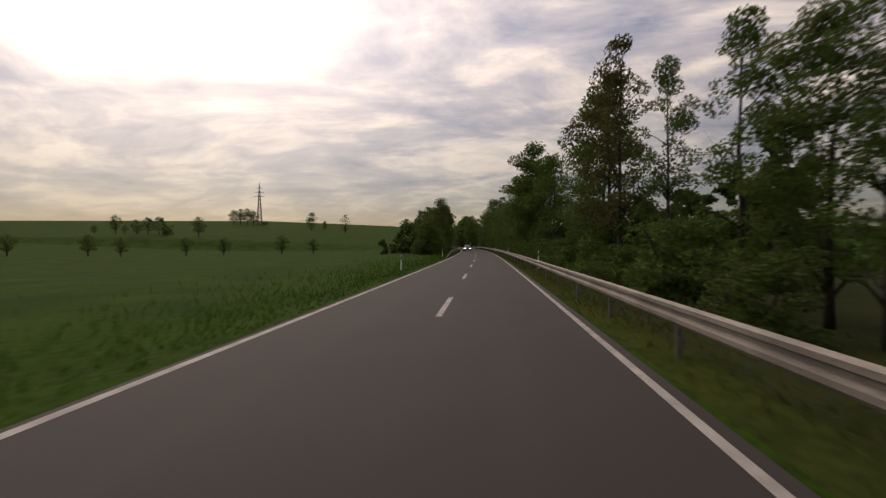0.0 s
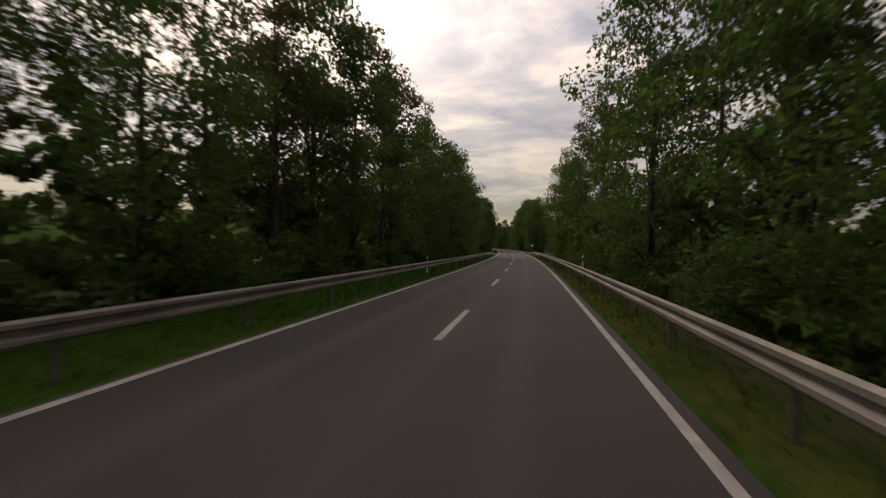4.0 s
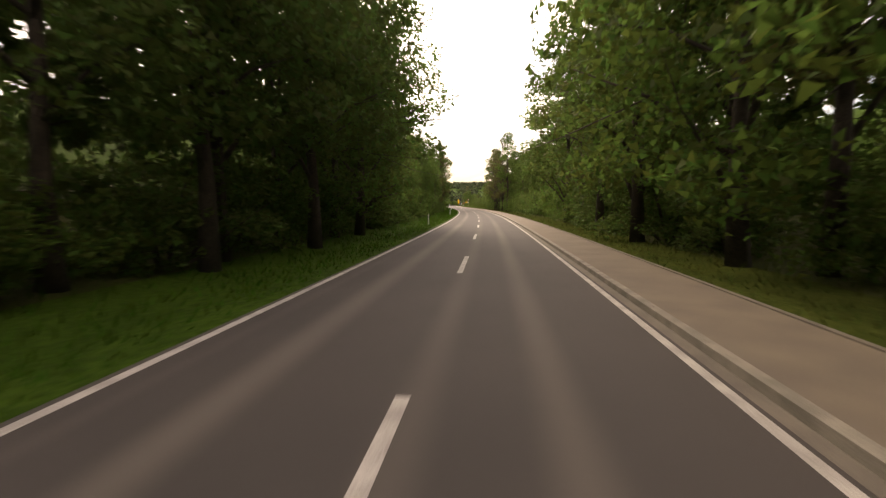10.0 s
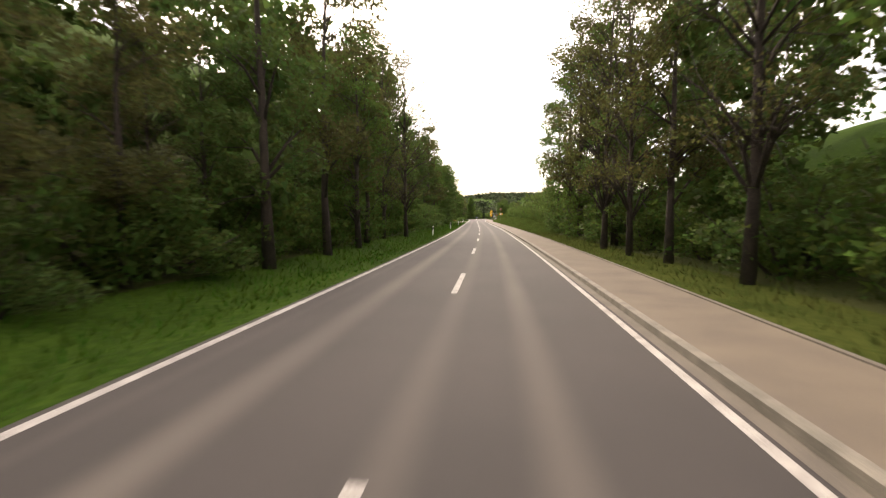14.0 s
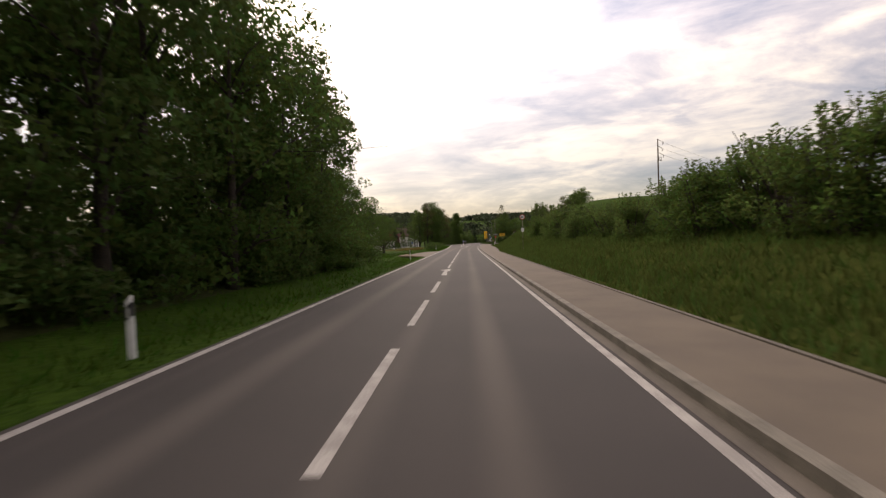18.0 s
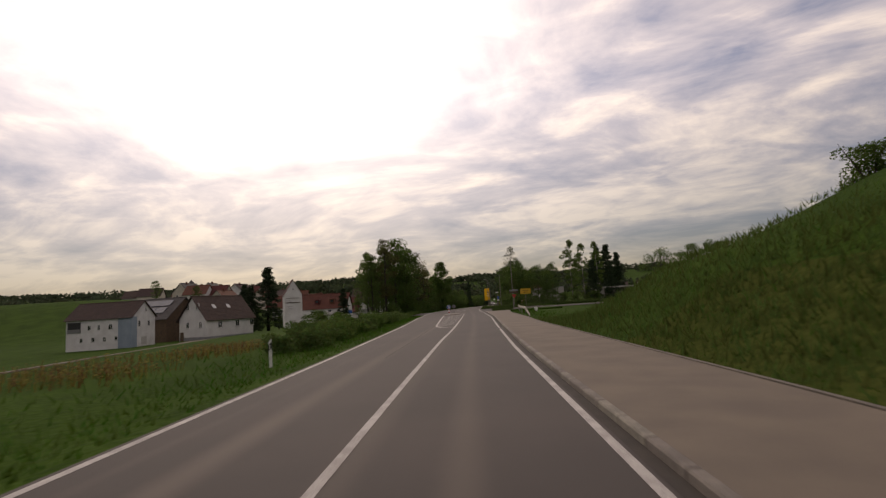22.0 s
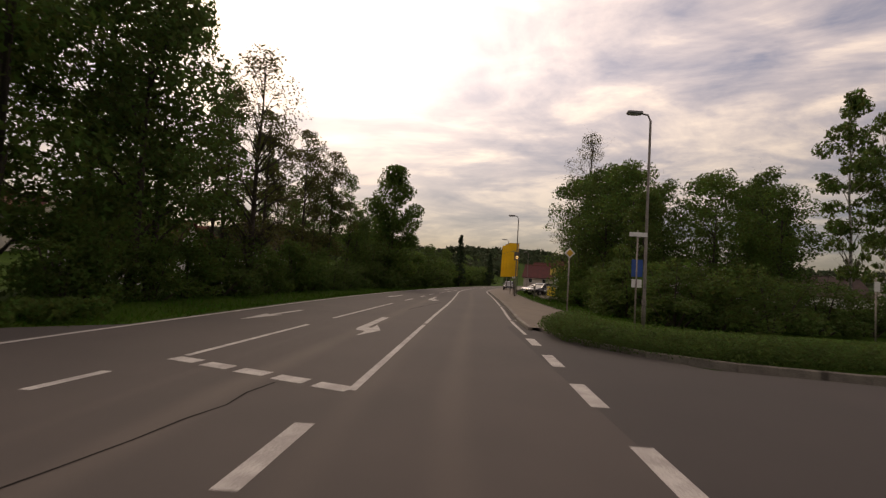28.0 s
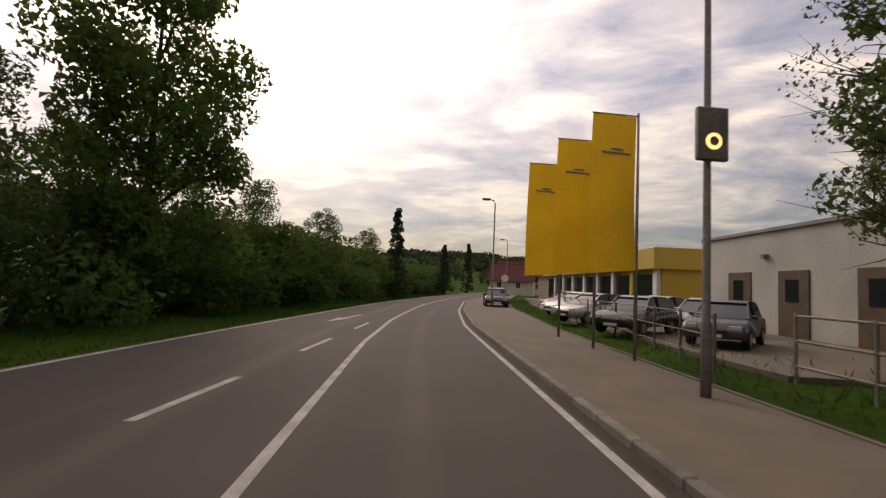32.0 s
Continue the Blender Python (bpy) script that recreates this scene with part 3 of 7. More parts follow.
def flat_shape(name, outline, m, parent, mat="paint", z=0.008, label=""):
    """A flat painted shape out of an outline, each point (x, y), facing up."""
    pts = [(m @ Vector((x, y, 0))).xy for x, y in outline]
    tris = geometry.tessellate_polygon([[Vector((p.x, p.y, 0)) for p in pts]])
    faces = []
    for i, j, k in tris:
        turn = (pts[j] - pts[i]).cross(pts[k] - pts[i])
        faces.append((i, j, k) if turn > 0 else (i, k, j))
    me = bpy.data.meshes.new(name)
    me.from_pydata([(p.x, p.y, z) for p in pts], [], faces)
    return part(name, me, mat, parent, label)


def straight_arrow(s0, lat, length=5.0):
    """Long bent arrow that tells the left lane to merge back."""
    x, y = place(s0, lat)
    flat_shape("merge_arrow", [(-0.08, 0), (0.20, 0), (0.11, length * 0.62), (0.25, length * 0.56), (0.22, length), (-0.34, length * 0.82), (-0.06, length * 0.70)],
               Matrix.Translation((x, y, 0)), road, label="white merge arrow on the asphalt")


straight_arrow(513.6, 0.0, 5.95)
straight_arrow(557.9, -0.05, 5.0)
straight_arrow(594.4, -0.06, 4.9)


def hatched_island():
    left = [(658.3, 0.5), (659.0, 0.0), (660.2, -0.16), (662, -0.25), (666, -0.3), (675, -0.44), (685, -0.55), (694.5, -0.55)]
    fl = lambda s: lerp_table(left, s)
    paint("island_line", ribbon("island_line", lambda s: fl(s) - 0.08, lambda s: fl(s) + 0.08, 658.6, 695.0, 0.004, 1.2), "solid white line")
    paint("island_line", ribbon("island_line", lambda s: 0.0, lambda s: centre_x(s), 658.25, 658.55, 0.004, 1.0), "solid white line")
    s = 660.2
    while s < 692.5:
        a, b = fl(s) + 0.12, centre_x(s) - 0.12
        w, lag = 0.36, 3.1
        pts = []
        for k in range(7):
            x = a + (b - a) * k / 6
            pts.append((x, s + lag * k / 6 - 0.30 * math.sin(math.pi * k / 6)))
        out = pts + [(x, y + w) for x, y in reversed(pts)]
        flat_shape("hatch_bar", out, Matrix(), road)
        s += 2.48


hatched_island()


def turn_arrow(x, y, turn=0.0):
    """An arrow for the oncoming lane: a shaft towards -y that bends to +x."""
    m = Matrix.Translation((x, y, 0)) @ Matrix.Rotation(turn, 4, "Z")
    o = [(-0.13, 0.0), (0.13, 0.0), (0.11, -3.6), (0.24, -3.7), (0.24, -2.8), (0.62, -4.25), (0.24, -5.7), (0.24, -4.6), (-0.04, -4.45), (-0.14, -4.1)]
    flat_shape("turn_arrow", o, m, road, label="white turning arrow on the asphalt")


def oncoming_arrow(x, y, turn=0.0):
    m = Matrix.Translation((x, y, 0)) @ Matrix.Rotation(turn, 4, "Z")
    o = [(-0.09, 0.0), (0.09, 0.0), (0.09, -2.5), (0.30, -2.3), (0.0, -4.6), (-0.30, -2.3), (-0.09, -2.5)]
    flat_shape("straight_arrow", o, m, road, label="white straight arrow on the asphalt")


for s0, n in ((719.0, 1.6), (722.1, 1.6), (725.1, 1.7)):
    dash(s0, n, lambda s: 1.7 + (s - 719) * 0.065, 0.22, name="guide_dash")
for s0 in (719.0, 721.8, 724.6, 727.4):
    dash(s0, 1.25, lambda s: -2.2 + (s - 721) * 0.125, 0.16, name="guide_dash")
for s0 in (716.9, 719.5, 722.1, 725.2, 728.3, 731.4, 734.5):
    dash(s0, 1.5, right_edge, 0.26, name="junction_dash")
for k in range(5):
    x0, y0 = -1.0 + 0.70 * k, 729.75 - 0.32 * k
    flat_shape("give_way_block", [(x0, y0), (x0 + 0.52, y0 - 0.2), (x0 + 0.60, y0 + 0.12), (x0 + 0.08, y0 + 0.32)], Matrix(), road, label="white give-way block")
LANE_LEFT = [(730, -0.92), (736, -0.45), (748, 0.55), (756, 1.35), (766, 2.3), (773, 3.35), (785, 5.0), (800, 7.0)]
turn_lane = lambda s: lerp_table(LANE_LEFT, s)
for s0, n in ((730.2, 6.0), (738.6, 10.6), (752.9, 3.0), (759.2, 2.7), (764.8, 2.6), (770.3, 2.6), (776.0, 2.6), (781.6, 2.6)):
    dash(s0, n, turn_lane, 0.13)
turn_arrow(1.42, 740.0, radians(-3))
turn_arrow(2.81, 759.8, radians(-4))
oncoming_arrow(-2.05, 741.0, radians(-7))
oncoming_arrow(0.19, 760.4, radians(-9))
oncoming_arrow(4.3, 788.5, radians(-13))


def seam(pts, w=0.05):
    """A sealed crack that wanders across the asphalt."""
    rows = []
    for i, (x, y) in enumerate(pts):
        a, b = Vector(pts[max(0, i - 1)]), Vector(pts[min(len(pts) - 1, i + 1)])
        d = (b - a).normalized()
        n = Vector((-d.y, d.x)) * w * random.uniform(0.3, 0.6)
        rows.append([(x - n.x, y - n.y, 0.003), (x + n.x, y + n.y, 0.003)])
    part("sealed_crack", sheet(rows, "sealed_crack"), "crack", road)


def wander(p, q, n=14, amp=0.10):
    p, q = Vector(p), Vector(q)
    return [tuple(p.lerp(q, k / n) + Vector((random.uniform(-amp, amp), random.uniform(-amp, amp))) * (0 < k < n)) for k in range(n + 1)]


seam(wander((-0.9, 639), (0.9, 716), 60, 0.05), 0.022)
seam(wander((-0.2, 719.5), (1.25, 728.6)), 0.035)
seam(wander((-3.6, 723.5), (1.2, 722.0)))
seam(wander((-5, 726.2), (-1.4, 723.0)))
seam(wander((1.9, 745), (3.3, 753), 16, 0.06), 0.05)


# ---- pavement with kerb and gutter ----
walk_in = lambda s: right_edge(s) + 0.43
WALK_OUT = [(258, 5.0), (596, 5.02), (604, 5.45), (612, 5.9), (630, 6.55), (648, 6.9), (656, 7.05), (668, 7.7), (690, 8.5), (700, 9.4), (706, 10.2), (738, 10.0), (752, 10.3),
            (762, 10.6), (773, 11.3), (783, 12.1), (799, 14.4), (815, 17.5), (850, 27.4), (900, 43.5)]
walk_out = lambda s: lerp_table(WALK_OUT, s)


def make_pavement():
    for s0, s1 in ((262.0, 704.0), (738.5, 900.0)):
        ob = part("pavement", ribbon("pavement", walk_in, walk_out, s0, s1, 0.10, 4.0, thick=0.3), "path")
        tagged(ob, "sandy-brown asphalt footpath with worn edges", "pavement", kind="structure")
        for ga, gb, gm in ((s0, 606.0, "gutter"), (max(s0, 606.0), s1, "gutter_dark")):
            if gb > ga:
                part("gutter", ribbon("gutter", lambda s: right_edge(s) + 0.11, lambda s: right_edge(s) + 0.285, ga, gb, 0.005, 4.0), gm, ob)
        e = part("edging", ribbon("edging", walk_out, lambda s: walk_out(s) + 0.09, s0, s1, 0.125, 2.0, thick=0.3), "gutter", ob, "narrow brown edging strip")
        kerb = None
        s = s0
        rest = bmesh.new()
        while s < s1:
            (xa, ya), (xb, yb) = place(s, right_edge(s) + 0.355), place(s + 1, right_edge(s + 1) + 0.355)
            m = Matrix.Translation((xa, ya, 0)) @ Matrix.Rotation(-math.atan2(xb - xa, yb - ya), 4, "Z")
            if 552 <= s < 702 or 738 <= s < 800:
                if kerb is None:
                    kerb = part("kerb_stone", boxed(-0.075, 0.006, -0.12, 0.075, 0.994, 0.115, bevel=0.02), "kerb", ob)
                    kerb.matrix_basis = m
                else:
                    again("kerb_stone", kerb, m, ob)
            else:
                made = bmesh.ops.create_cube(rest, size=1.0)["verts"] if len(rest.verts) < 3000 else []
                for v in made:
                    c = Vector((v.co.x * 0.15, (v.co.y + 0.5) * 0.988 + 0.006, -0.12 + (v.co.z + 0.5) * 0.235))
                    v.co = m @ c
            s += 1.0
        tagged(part("kerb_row", rest, "kerb", ob), kind="stuff")


make_pavement()


# ---- plants ----
def leaves(rng, centres, radii, count, size, droop=0.0, shell=0.45, more=2.8):
    """Small three-cornered leaves scattered over blobs. Gives vertices and faces."""
    count, size = int(count * more), size / math.sqrt(more)
    area = np.array([r[0] * r[1] + r[1] * r[2] + r[0] * r[2] for r in radii])
    which = rng.choice(len(centres), size=count, p=area / area.sum())
    d = rng.normal(size=(count, 3))
    d /= np.linalg.norm(d, axis=1)[:, None]
    rad = 1 - shell * rng.random(count) ** 1.6
    p = np.array(centres)[which] + d * rad[:, None] * np.array(radii)[which]
    n = d * 0.6 + rng.normal(size=(count, 3)) * 0.8
    n /= np.linalg.norm(n, axis=1)[:, None]
    a = np.cross(n, rng.normal(size=(count, 3)))
    a /= np.linalg.norm(a, axis=1)[:, None]
    a[:, 2] -= droop
    b = np.cross(n, a)
    k = size * rng.uniform(0.55, 1.4, count)[:, None]
    a, b = a * k * 0.7, b * k * 0.46
    v = np.stack([p - a * rng.uniform(0.8, 1.2, (count, 1)), p + a * 0.7 + b, p + a * rng.uniform(0.5, 0.9, (count, 1)) - b], 1).reshape(-1, 3)
    return v, np.arange(count * 3).reshape(-1, 3)


def mesh_of(name, v, f):
    me = bpy.data.meshes.new(name)
    me.vertices.add(len(v))
    me.vertices.foreach_set("co", np.asarray(v, dtype=np.float32).ravel())
    me.loops.add(f.size)
    me.loops.foreach_set("vertex_index", f.astype(np.int32).ravel())
    me.polygons.add(len(f))
    me.polygons.foreach_set("loop_start", np.arange(0, f.size, f.shape[1], dtype=np.int32))
    me.update(calc_edges=True)
    me.validate()
    return me


def crown_blobs(rng, H, low, wide, n, form):
    """Centres and radii of the clumps of a crown from height low to H."""
    cs, rs = [], []
    for _ in range(n):
        k = rng.random()
        z = low + (H - low) * k
        if form == "round":
            env = wide * math.sin(math.pi * min(0.97, 0.16 + 0.80 * k)) ** 0.7
        elif form == "tall":
            env = wide * (0.65 + 0.35 * math.sin(math.pi * k)) * (1 - 0.75 * max(0, k - 0.7) / 0.3)
        else:
            env = wide * (1 - k * 0.92)
        t = rng.random() * 2 * math.pi
        q = env * math.sqrt(rng.random()) * 0.88
        r = wide * rng.uniform(0.14, 0.36) * (1.0 if form != "cone" else 0.6)
        cs.append((q * math.cos(t), q * math.sin(t), z))
        rs.append((r, r, r * rng.uniform(0.55, 0.85)))
    return cs, rs


def tree_meshes(seed, H, low, wide, blobs, count, size, form="round", limbs=9, trunk=0.22, droop=0.0, twigs=0):
    rng = np.random.default_rng(seed)
    cs, rs = crown_blobs(rng, H, low, wide, blobs, form)
    v, f = leaves(rng, cs, rs, count, size, droop)
    crown = mesh_of("crown", v, f)
    bm = bmesh.new()
    top = H * (0.93 if form != "round" else 0.8)
    pts, lean = [], rng.normal(size=2) * 0.012 * H
    for k in range(6):
        q = k / 5
        pts.append((lean[0] * q * q + 0.04 * rng.normal(), lean[1] * q * q + 0.04 * rng.normal(), top * q))
    tube(bm, pts, [trunk * (1 - 0.88 * k / 5) * (1.25 if k == 0 else 1) for k in range(6)], 7)
    order = rng.permutation(len(cs))[:limbs]
    for j in order:
        c = np.array(cs[j])
        z0 = max(low * 0.55, c[2] - wide * rng.uniform(0.35, 0.8))
        q = z0 / top
        st = np.array((lean[0] * q * q, lean[1] * q * q, z0))
        mid = (st + c) / 2 + np.array((0, 0, wide * 0.08))
        r0 = trunk * (1 - 0.8 * q) * 0.5
        tube(bm, [tuple(st), tuple(mid), tuple(c)], [r0, r0 * 0.6, r0 * 0.18], 5)
        for _ in range(twigs):
            e = c + rng.normal(size=3) * wide * 0.28
            tube(bm, [tuple(mid), tuple((mid + e) / 2 + rng.normal(size=3) * 0.15), tuple(e)], [r0 * 0.34, r0 * 0.2, r0 * 0.06], 3)
    me = bpy.data.meshes.new("trunk")
    bm.to_mesh(me)
    bm.free()
    me.shade_smooth()
    return me, crown


class Plant:
    """A kind of plant: its meshes, and how copies of it are set down."""

    def __init__(self, name, label, category, trunk, crown, bark="bark", leaf="leaf", height=12.0, group=""):
        self.name, self.label, self.category, self.height, self.group = name, label, category, height, group
        self.trunk, self.crown, self.bark, self.leaf = trunk, crown, bark, leaf
        self.first = None

    def put(self, x, y, z, h, turn=0.0, fat=1.0, label=""):
        k = h / self.height
        m = Matrix.Translation((x, y, z)) @ Matrix.Rotation(turn, 4, "Z") @ Matrix.Diagonal((k * fat, k * fat, k, 1))
        if self.first is None:
            e = thing(self.name, self.label, self.category, m, self.group)
            if self.trunk is not None:
                part("trunk", self.trunk, self.bark, e)
            part("crown", self.crown, self.leaf, e)
            self.first = e
        else:
            e = new(self.name)
            e.empty_display_size = 0.2
            e.matrix_basis = m
            tagged(e, self.label, self.category, self.group)
            for c in self.first.children:
                o = new(c.name.split(".")[0], c.data)
                o.parent = e
        if label:
            tagged(e, label)
        return e


def bush_mesh(seed, count, size, blobs=26, wide=0.62, tall=1.0):
    """A bush one metre high: a stem fan and a leafy mass with an uneven top."""
    rng = np.random.default_rng(seed)
    cs = [(rng.normal() * 0.34 * wide, rng.normal() * 0.34 * wide, tall * rng.uniform(0.06, 0.86)) for _ in range(blobs)]
    rs = [(rng.uniform(0.16, 0.36) * wide,) * 2 + (rng.uniform(0.08, 0.17) * tall,) for _ in range(blobs)]
    v, f = leaves(rng, cs, rs, count, size, more=3.2)
    v[:, 2] = np.maximum(v[:, 2], 0.0)
    bm = bmesh.new()
    for c in cs[:7]:
        tube(bm, [(c[0] * 0.15, c[1] * 0.15, -0.08), (c[0] * 0.6, c[1] * 0.6, c[2] * 0.6), (c[0] * 1.2, c[1] * 1.2, c[2] + 0.2)], [0.018, 0.011, 0.003], 4)
    me = bpy.data.meshes.new("stems")
    bm.to_mesh(me)
    bm.free()
    return me, mesh_of("crown", v, f)


OAKS = [Plant("broadleaf_tree", lab, "tree", *tree_meshes(i + 3, 13, low, wide, nb, 3500, 0.27, "round", 14, 0.2, twigs=1), leaf=lf, height=13.0, group="trees beside the road")
        for i, (low, wide, nb, lf, lab) in enumerate((
            (2.0, 3.9, 74, "leaf", "green broadleaf tree with a dense uneven crown"),
            (2.6, 3.4, 66, "leaf_dark", "dark green broadleaf tree at the wood's edge"),
            (1.8, 4.1, 80, "leaf", "spreading green broadleaf tree with low limbs"),
            (2.4, 3.2, 62, "leaf_light", "light green broadleaf tree with spring leaves")))]
TALLS = [Plant("broadleaf_tree", lab, "tree", *tree_meshes(i + 21, 15, low, wide, nb, 2500, 0.24, "tall", 22, 0.19, twigs=2), leaf=lf, height=15.0, group="trees beside the road")
         for i, (low, wide, nb, lf, lab) in enumerate((
             (3.0, 2.7, 52, "leaf", "tall slender broadleaf tree with open crown"),
             (3.6, 3.0, 46, "leaf_brown", "tall tree with thin bronze-green spring leaves"),
             (2.6, 2.4, 50, "leaf_dark", "tall narrow dark green tree")))]
SPARSE = Plant("sparse_tree", "slender tree with bare twigs and few leaves", "tree", *tree_meshes(41, 14, 3.0, 2.6, 64, 1900, 0.15, "tall", 50, 0.15, twigs=5), leaf="leaf_brown", height=14.0)
BIRCH = Plant("birch_tree", "birch with pale bark and hanging foliage", "birch", *tree_meshes(52, 15, 3.0, 2.2, 60, 2400, 0.22, "tall", 24, 0.13, 0.7, twigs=3), bark="birch", leaf="leaf_light", height=15.0)
MAPLE = Plant("maple_tree", "maple with a full dark green tapering crown", "tree", *tree_meshes(63, 15, 1.6, 3.9, 110, 6400, 0.34, "tall", 14, 0.22), leaf="leaf", height=15.0)
ORCHARD = Plant("apple_tree", "gnarled old apple tree with sparse blossom in the meadow", "fruit tree", *tree_meshes(74, 8, 2.4, 3.6, 44, 2800, 0.2, "round", 34, 0.24, twigs=3), leaf="leaf", height=8.0, group="old fruit trees")
FULL_APPLE = Plant("apple_tree", "gnarled old apple tree with a full spreading crown in the meadow", "fruit tree", *tree_meshes(78, 8, 1.7, 3.9, 56, 6200, 0.2, "round", 30, 0.24, twigs=3), leaf="leaf", height=8.0, group="old fruit trees")
CONIFER = Plant("conifer", "tall dark conifer with a pointed crown", "conifer", *tree_meshes(85, 16, 0.6, 2.9, 190, 5200, 0.27, "cone", 8, 0.22, 0.5), leaf="needle", height=16.0)
BUSHES = [Plant("bush", lab, "bush", *bush_mesh(i + 7, 1500, 0.055, 30), leaf=lf, height=1.0, group="bushes along the wood's edge")
          for i, (lf, lab) in enumerate((("leaf", "dense green bush at the wood's edge"), ("leaf_dark", "dark green bush in the shade of trees"), ("leaf_light", "light green hazel bush beside the road"), ("leaf", "tangled green bush under the trees")))]

random.seed(11)


def wood(side, spans):
    """Front row of trees. spans: (from, to, offset, height at the start, height at the end)."""
    for a, b, off, ha, hb in spans:
        s = a
        while s < b:
            h = ha + (hb - ha) * (s - a) / (b - a)
            h *= random.uniform(0.80, 1.12)
            lat = side * (off + random.uniform(0.3, 2.2))
            x, y = place(s, lat)
            p = random.choice((TALLS + [SPARSE] if 440 < s < 520 else (TALLS + [SPARSE, OAKS[0], OAKS[3], OAKS[2]] if s < 240 else OAKS + TALLS)) if h > 7 else OAKS)
            p.put(x, y, ground_z(s, lat) - 0.1, h, random.uniform(0, 6.28), random.uniform(0.85, 1.1) if h > 9 else random.uniform(0.95, 1.2))
            s += max(2.6, 0.34 * h) * random.uniform(0.8, 1.25) * (1.05 if s < 240 else 1.0)


def understory(side, spans, step=6.2):
    for a, b, off, lo, hi in spans:
        s = a
        while s < b:
            h = random.uniform(lo, hi) * 1.05
            lat = side * (off + h * 0.3 + random.uniform(0.0, 0.9))
            x, y = place(s, lat)
            kind, turn, fat = random.choice(BUSHES), random.uniform(0, 6.28), random.uniform(1.2, 1.65)
            if side > 0 or s > 100:
                kind.put(x, y, ground_z(s, lat) - 0.05, h, turn, fat)
            s += step * random.uniform(0.75, 1.25)


LEFT_WOOD = [(102, 107, 7.6, 6.6, 6.6), (107, 126, 7.2, 5.2, 6.0), (126, 142, 7.6, 9.5, 12.0), (142, 160, 7.4, 12.5, 14.0), (160, 200, 7.0, 14.0, 15.5), (200, 230, 6.8, 15.0, 11.0), (269, 276, 6.2, 8.0, 10.0), (276, 284, 6.6, 13.5, 15.5), (284, 304, 7.4, 16.0, 17.5),
             (304, 366, 7.9, 17.5, 16.5), (366, 402, 9.4, 9.0, 9.5), (402, 425, 9.2, 11.0, 13.0), (425, 450, 7.8, 9.0, 9.5), (450, 480, 6.4, 16.0, 17.0), (480, 520, 9.6, 17.0, 15.5), (520, 566, 9.8, 15.0, 15.0), (566, 584, 10.4, 9.0, 8.0)]
RIGHT_WOOD = [(-24, 30, 8.2, 10.0, 10.0), (36, 56, 7.4, 12.5, 12.0), (56, 62, 8.8, 6.0, 5.0), (66, 82, 7.4, 11.0, 12.0), (82, 104, 6.6, 12.5, 12.5), (104, 126, 6.8, 9.5, 10.5), (126, 132, 6.2, 11.0, 11.0), (132, 150, 6.6, 11.0, 13.0), (150, 180, 6.6, 15.0, 15.0), (180, 215, 5.8, 15.0, 14.0), (215, 225, 8.5, 9.0, 7.0), (279, 284, 6.0, 9.5, 12.0), (284, 296, 6.4, 14.5, 16.0), (296, 330, 7.6, 16.5, 18.0),
              (330, 372, 8.2, 18.0, 17.0), (372, 408, 10.4, 11.5, 10.0), (408, 440, 10.0, 11.0, 13.5), (440, 464, 6.7, 16.0, 17.0), (464, 491, 7.6, 16.5, 16.5)]
wood(-1, LEFT_WOOD)
wood(1, RIGHT_WOOD)
understory(-1, [(92, 228, 7.0, 2.0, 3.4), (270, 290, 6.3, 2.4, 3.6), (290, 578, 7.8, 2.2, 4.2)])
understory(1, [(-24, 224, 6.6, 2.0, 3.6), (282, 300, 6.4, 2.2, 3.6), (300, 490, 8.2, 2.2, 4.2)])
BANK_TOP = [(492, 5.6), (520, 6.0), (530, 6.5), (545, 5.2), (561, 5.6), (572, 4.0), (580, 4.4), (590, 5.0), (600, 5.6), (610, 5.0), (616, 3.9), (621, 3.6)]


def shoot_mesh(seed):
    """A fan of upright bare shoots with a few small leaves, one metre high."""
    rng = np.random.default_rng(seed)
    bm, tips = bmesh.new(), []
    for _ in range(30):
        x, y, z = rng.normal() * 0.10, rng.normal() * 0.10, rng.uniform(0.72, 1.02)
        a = (x * 0.4, y * 0.4, -0.05)
        b = (x + rng.normal() * 0.03, y + rng.normal() * 0.03, z * 0.6)
        c = (b[0] + rng.normal() * 0.03, b[1] + rng.normal() * 0.03, z)
        tube(bm, [a, b, c], [0.006, 0.004, 0.0012], 3)
        for q in np.linspace(0.3, 1.0, 6):
            tips.append(tuple(np.array(b) + (np.array(c) - np.array(b)) * q))
    v, f = leaves(rng, tips, [(0.02, 0.02, 0.03)] * len(tips), 900, 0.022, more=1.0)
    me = bpy.data.meshes.new("stems")
    bm.to_mesh(me)
    bm.free()
    return me, mesh_of("crown", v, f)


SHOOTS = [Plant("shrub", "shrub of upright bare shoots with young leaves on the bank", "shrub", *shoot_mesh(i + 90), leaf="leaf_light", height=1.0, group="shrubs along the bank") for i in range(2)]
s = 492.0
while s < 621:
    lat = 12.4 + random.uniform(-0.5, 1.2)
    z = ground_z(s, lat)
    h = (lerp_table(BANK_TOP, s) - z) * random.uniform(0.82, 1.05)
    x, y = place(s, lat)
    # mostly the pale-leaved bush, whose colour stands in for glare over the hedge
    BUSHES[random.choice((2, 2, 0, 2))].put(x, y, z - 0.15, h, random.uniform(0, 6), random.uniform(0.95, 1.2), "light green bush in the hedge on the grassy bank")
    if s > 525:
        SHOOTS[int(s) % 2].put(*place(s + 0.8, lat + 0.4), z - 0.1, h * random.uniform(1.0, 1.25), random.uniform(0, 6), random.uniform(1.2, 1.7))
    s += max(2.2, 0.55 * h) * random.uniform(0.85, 1.15)
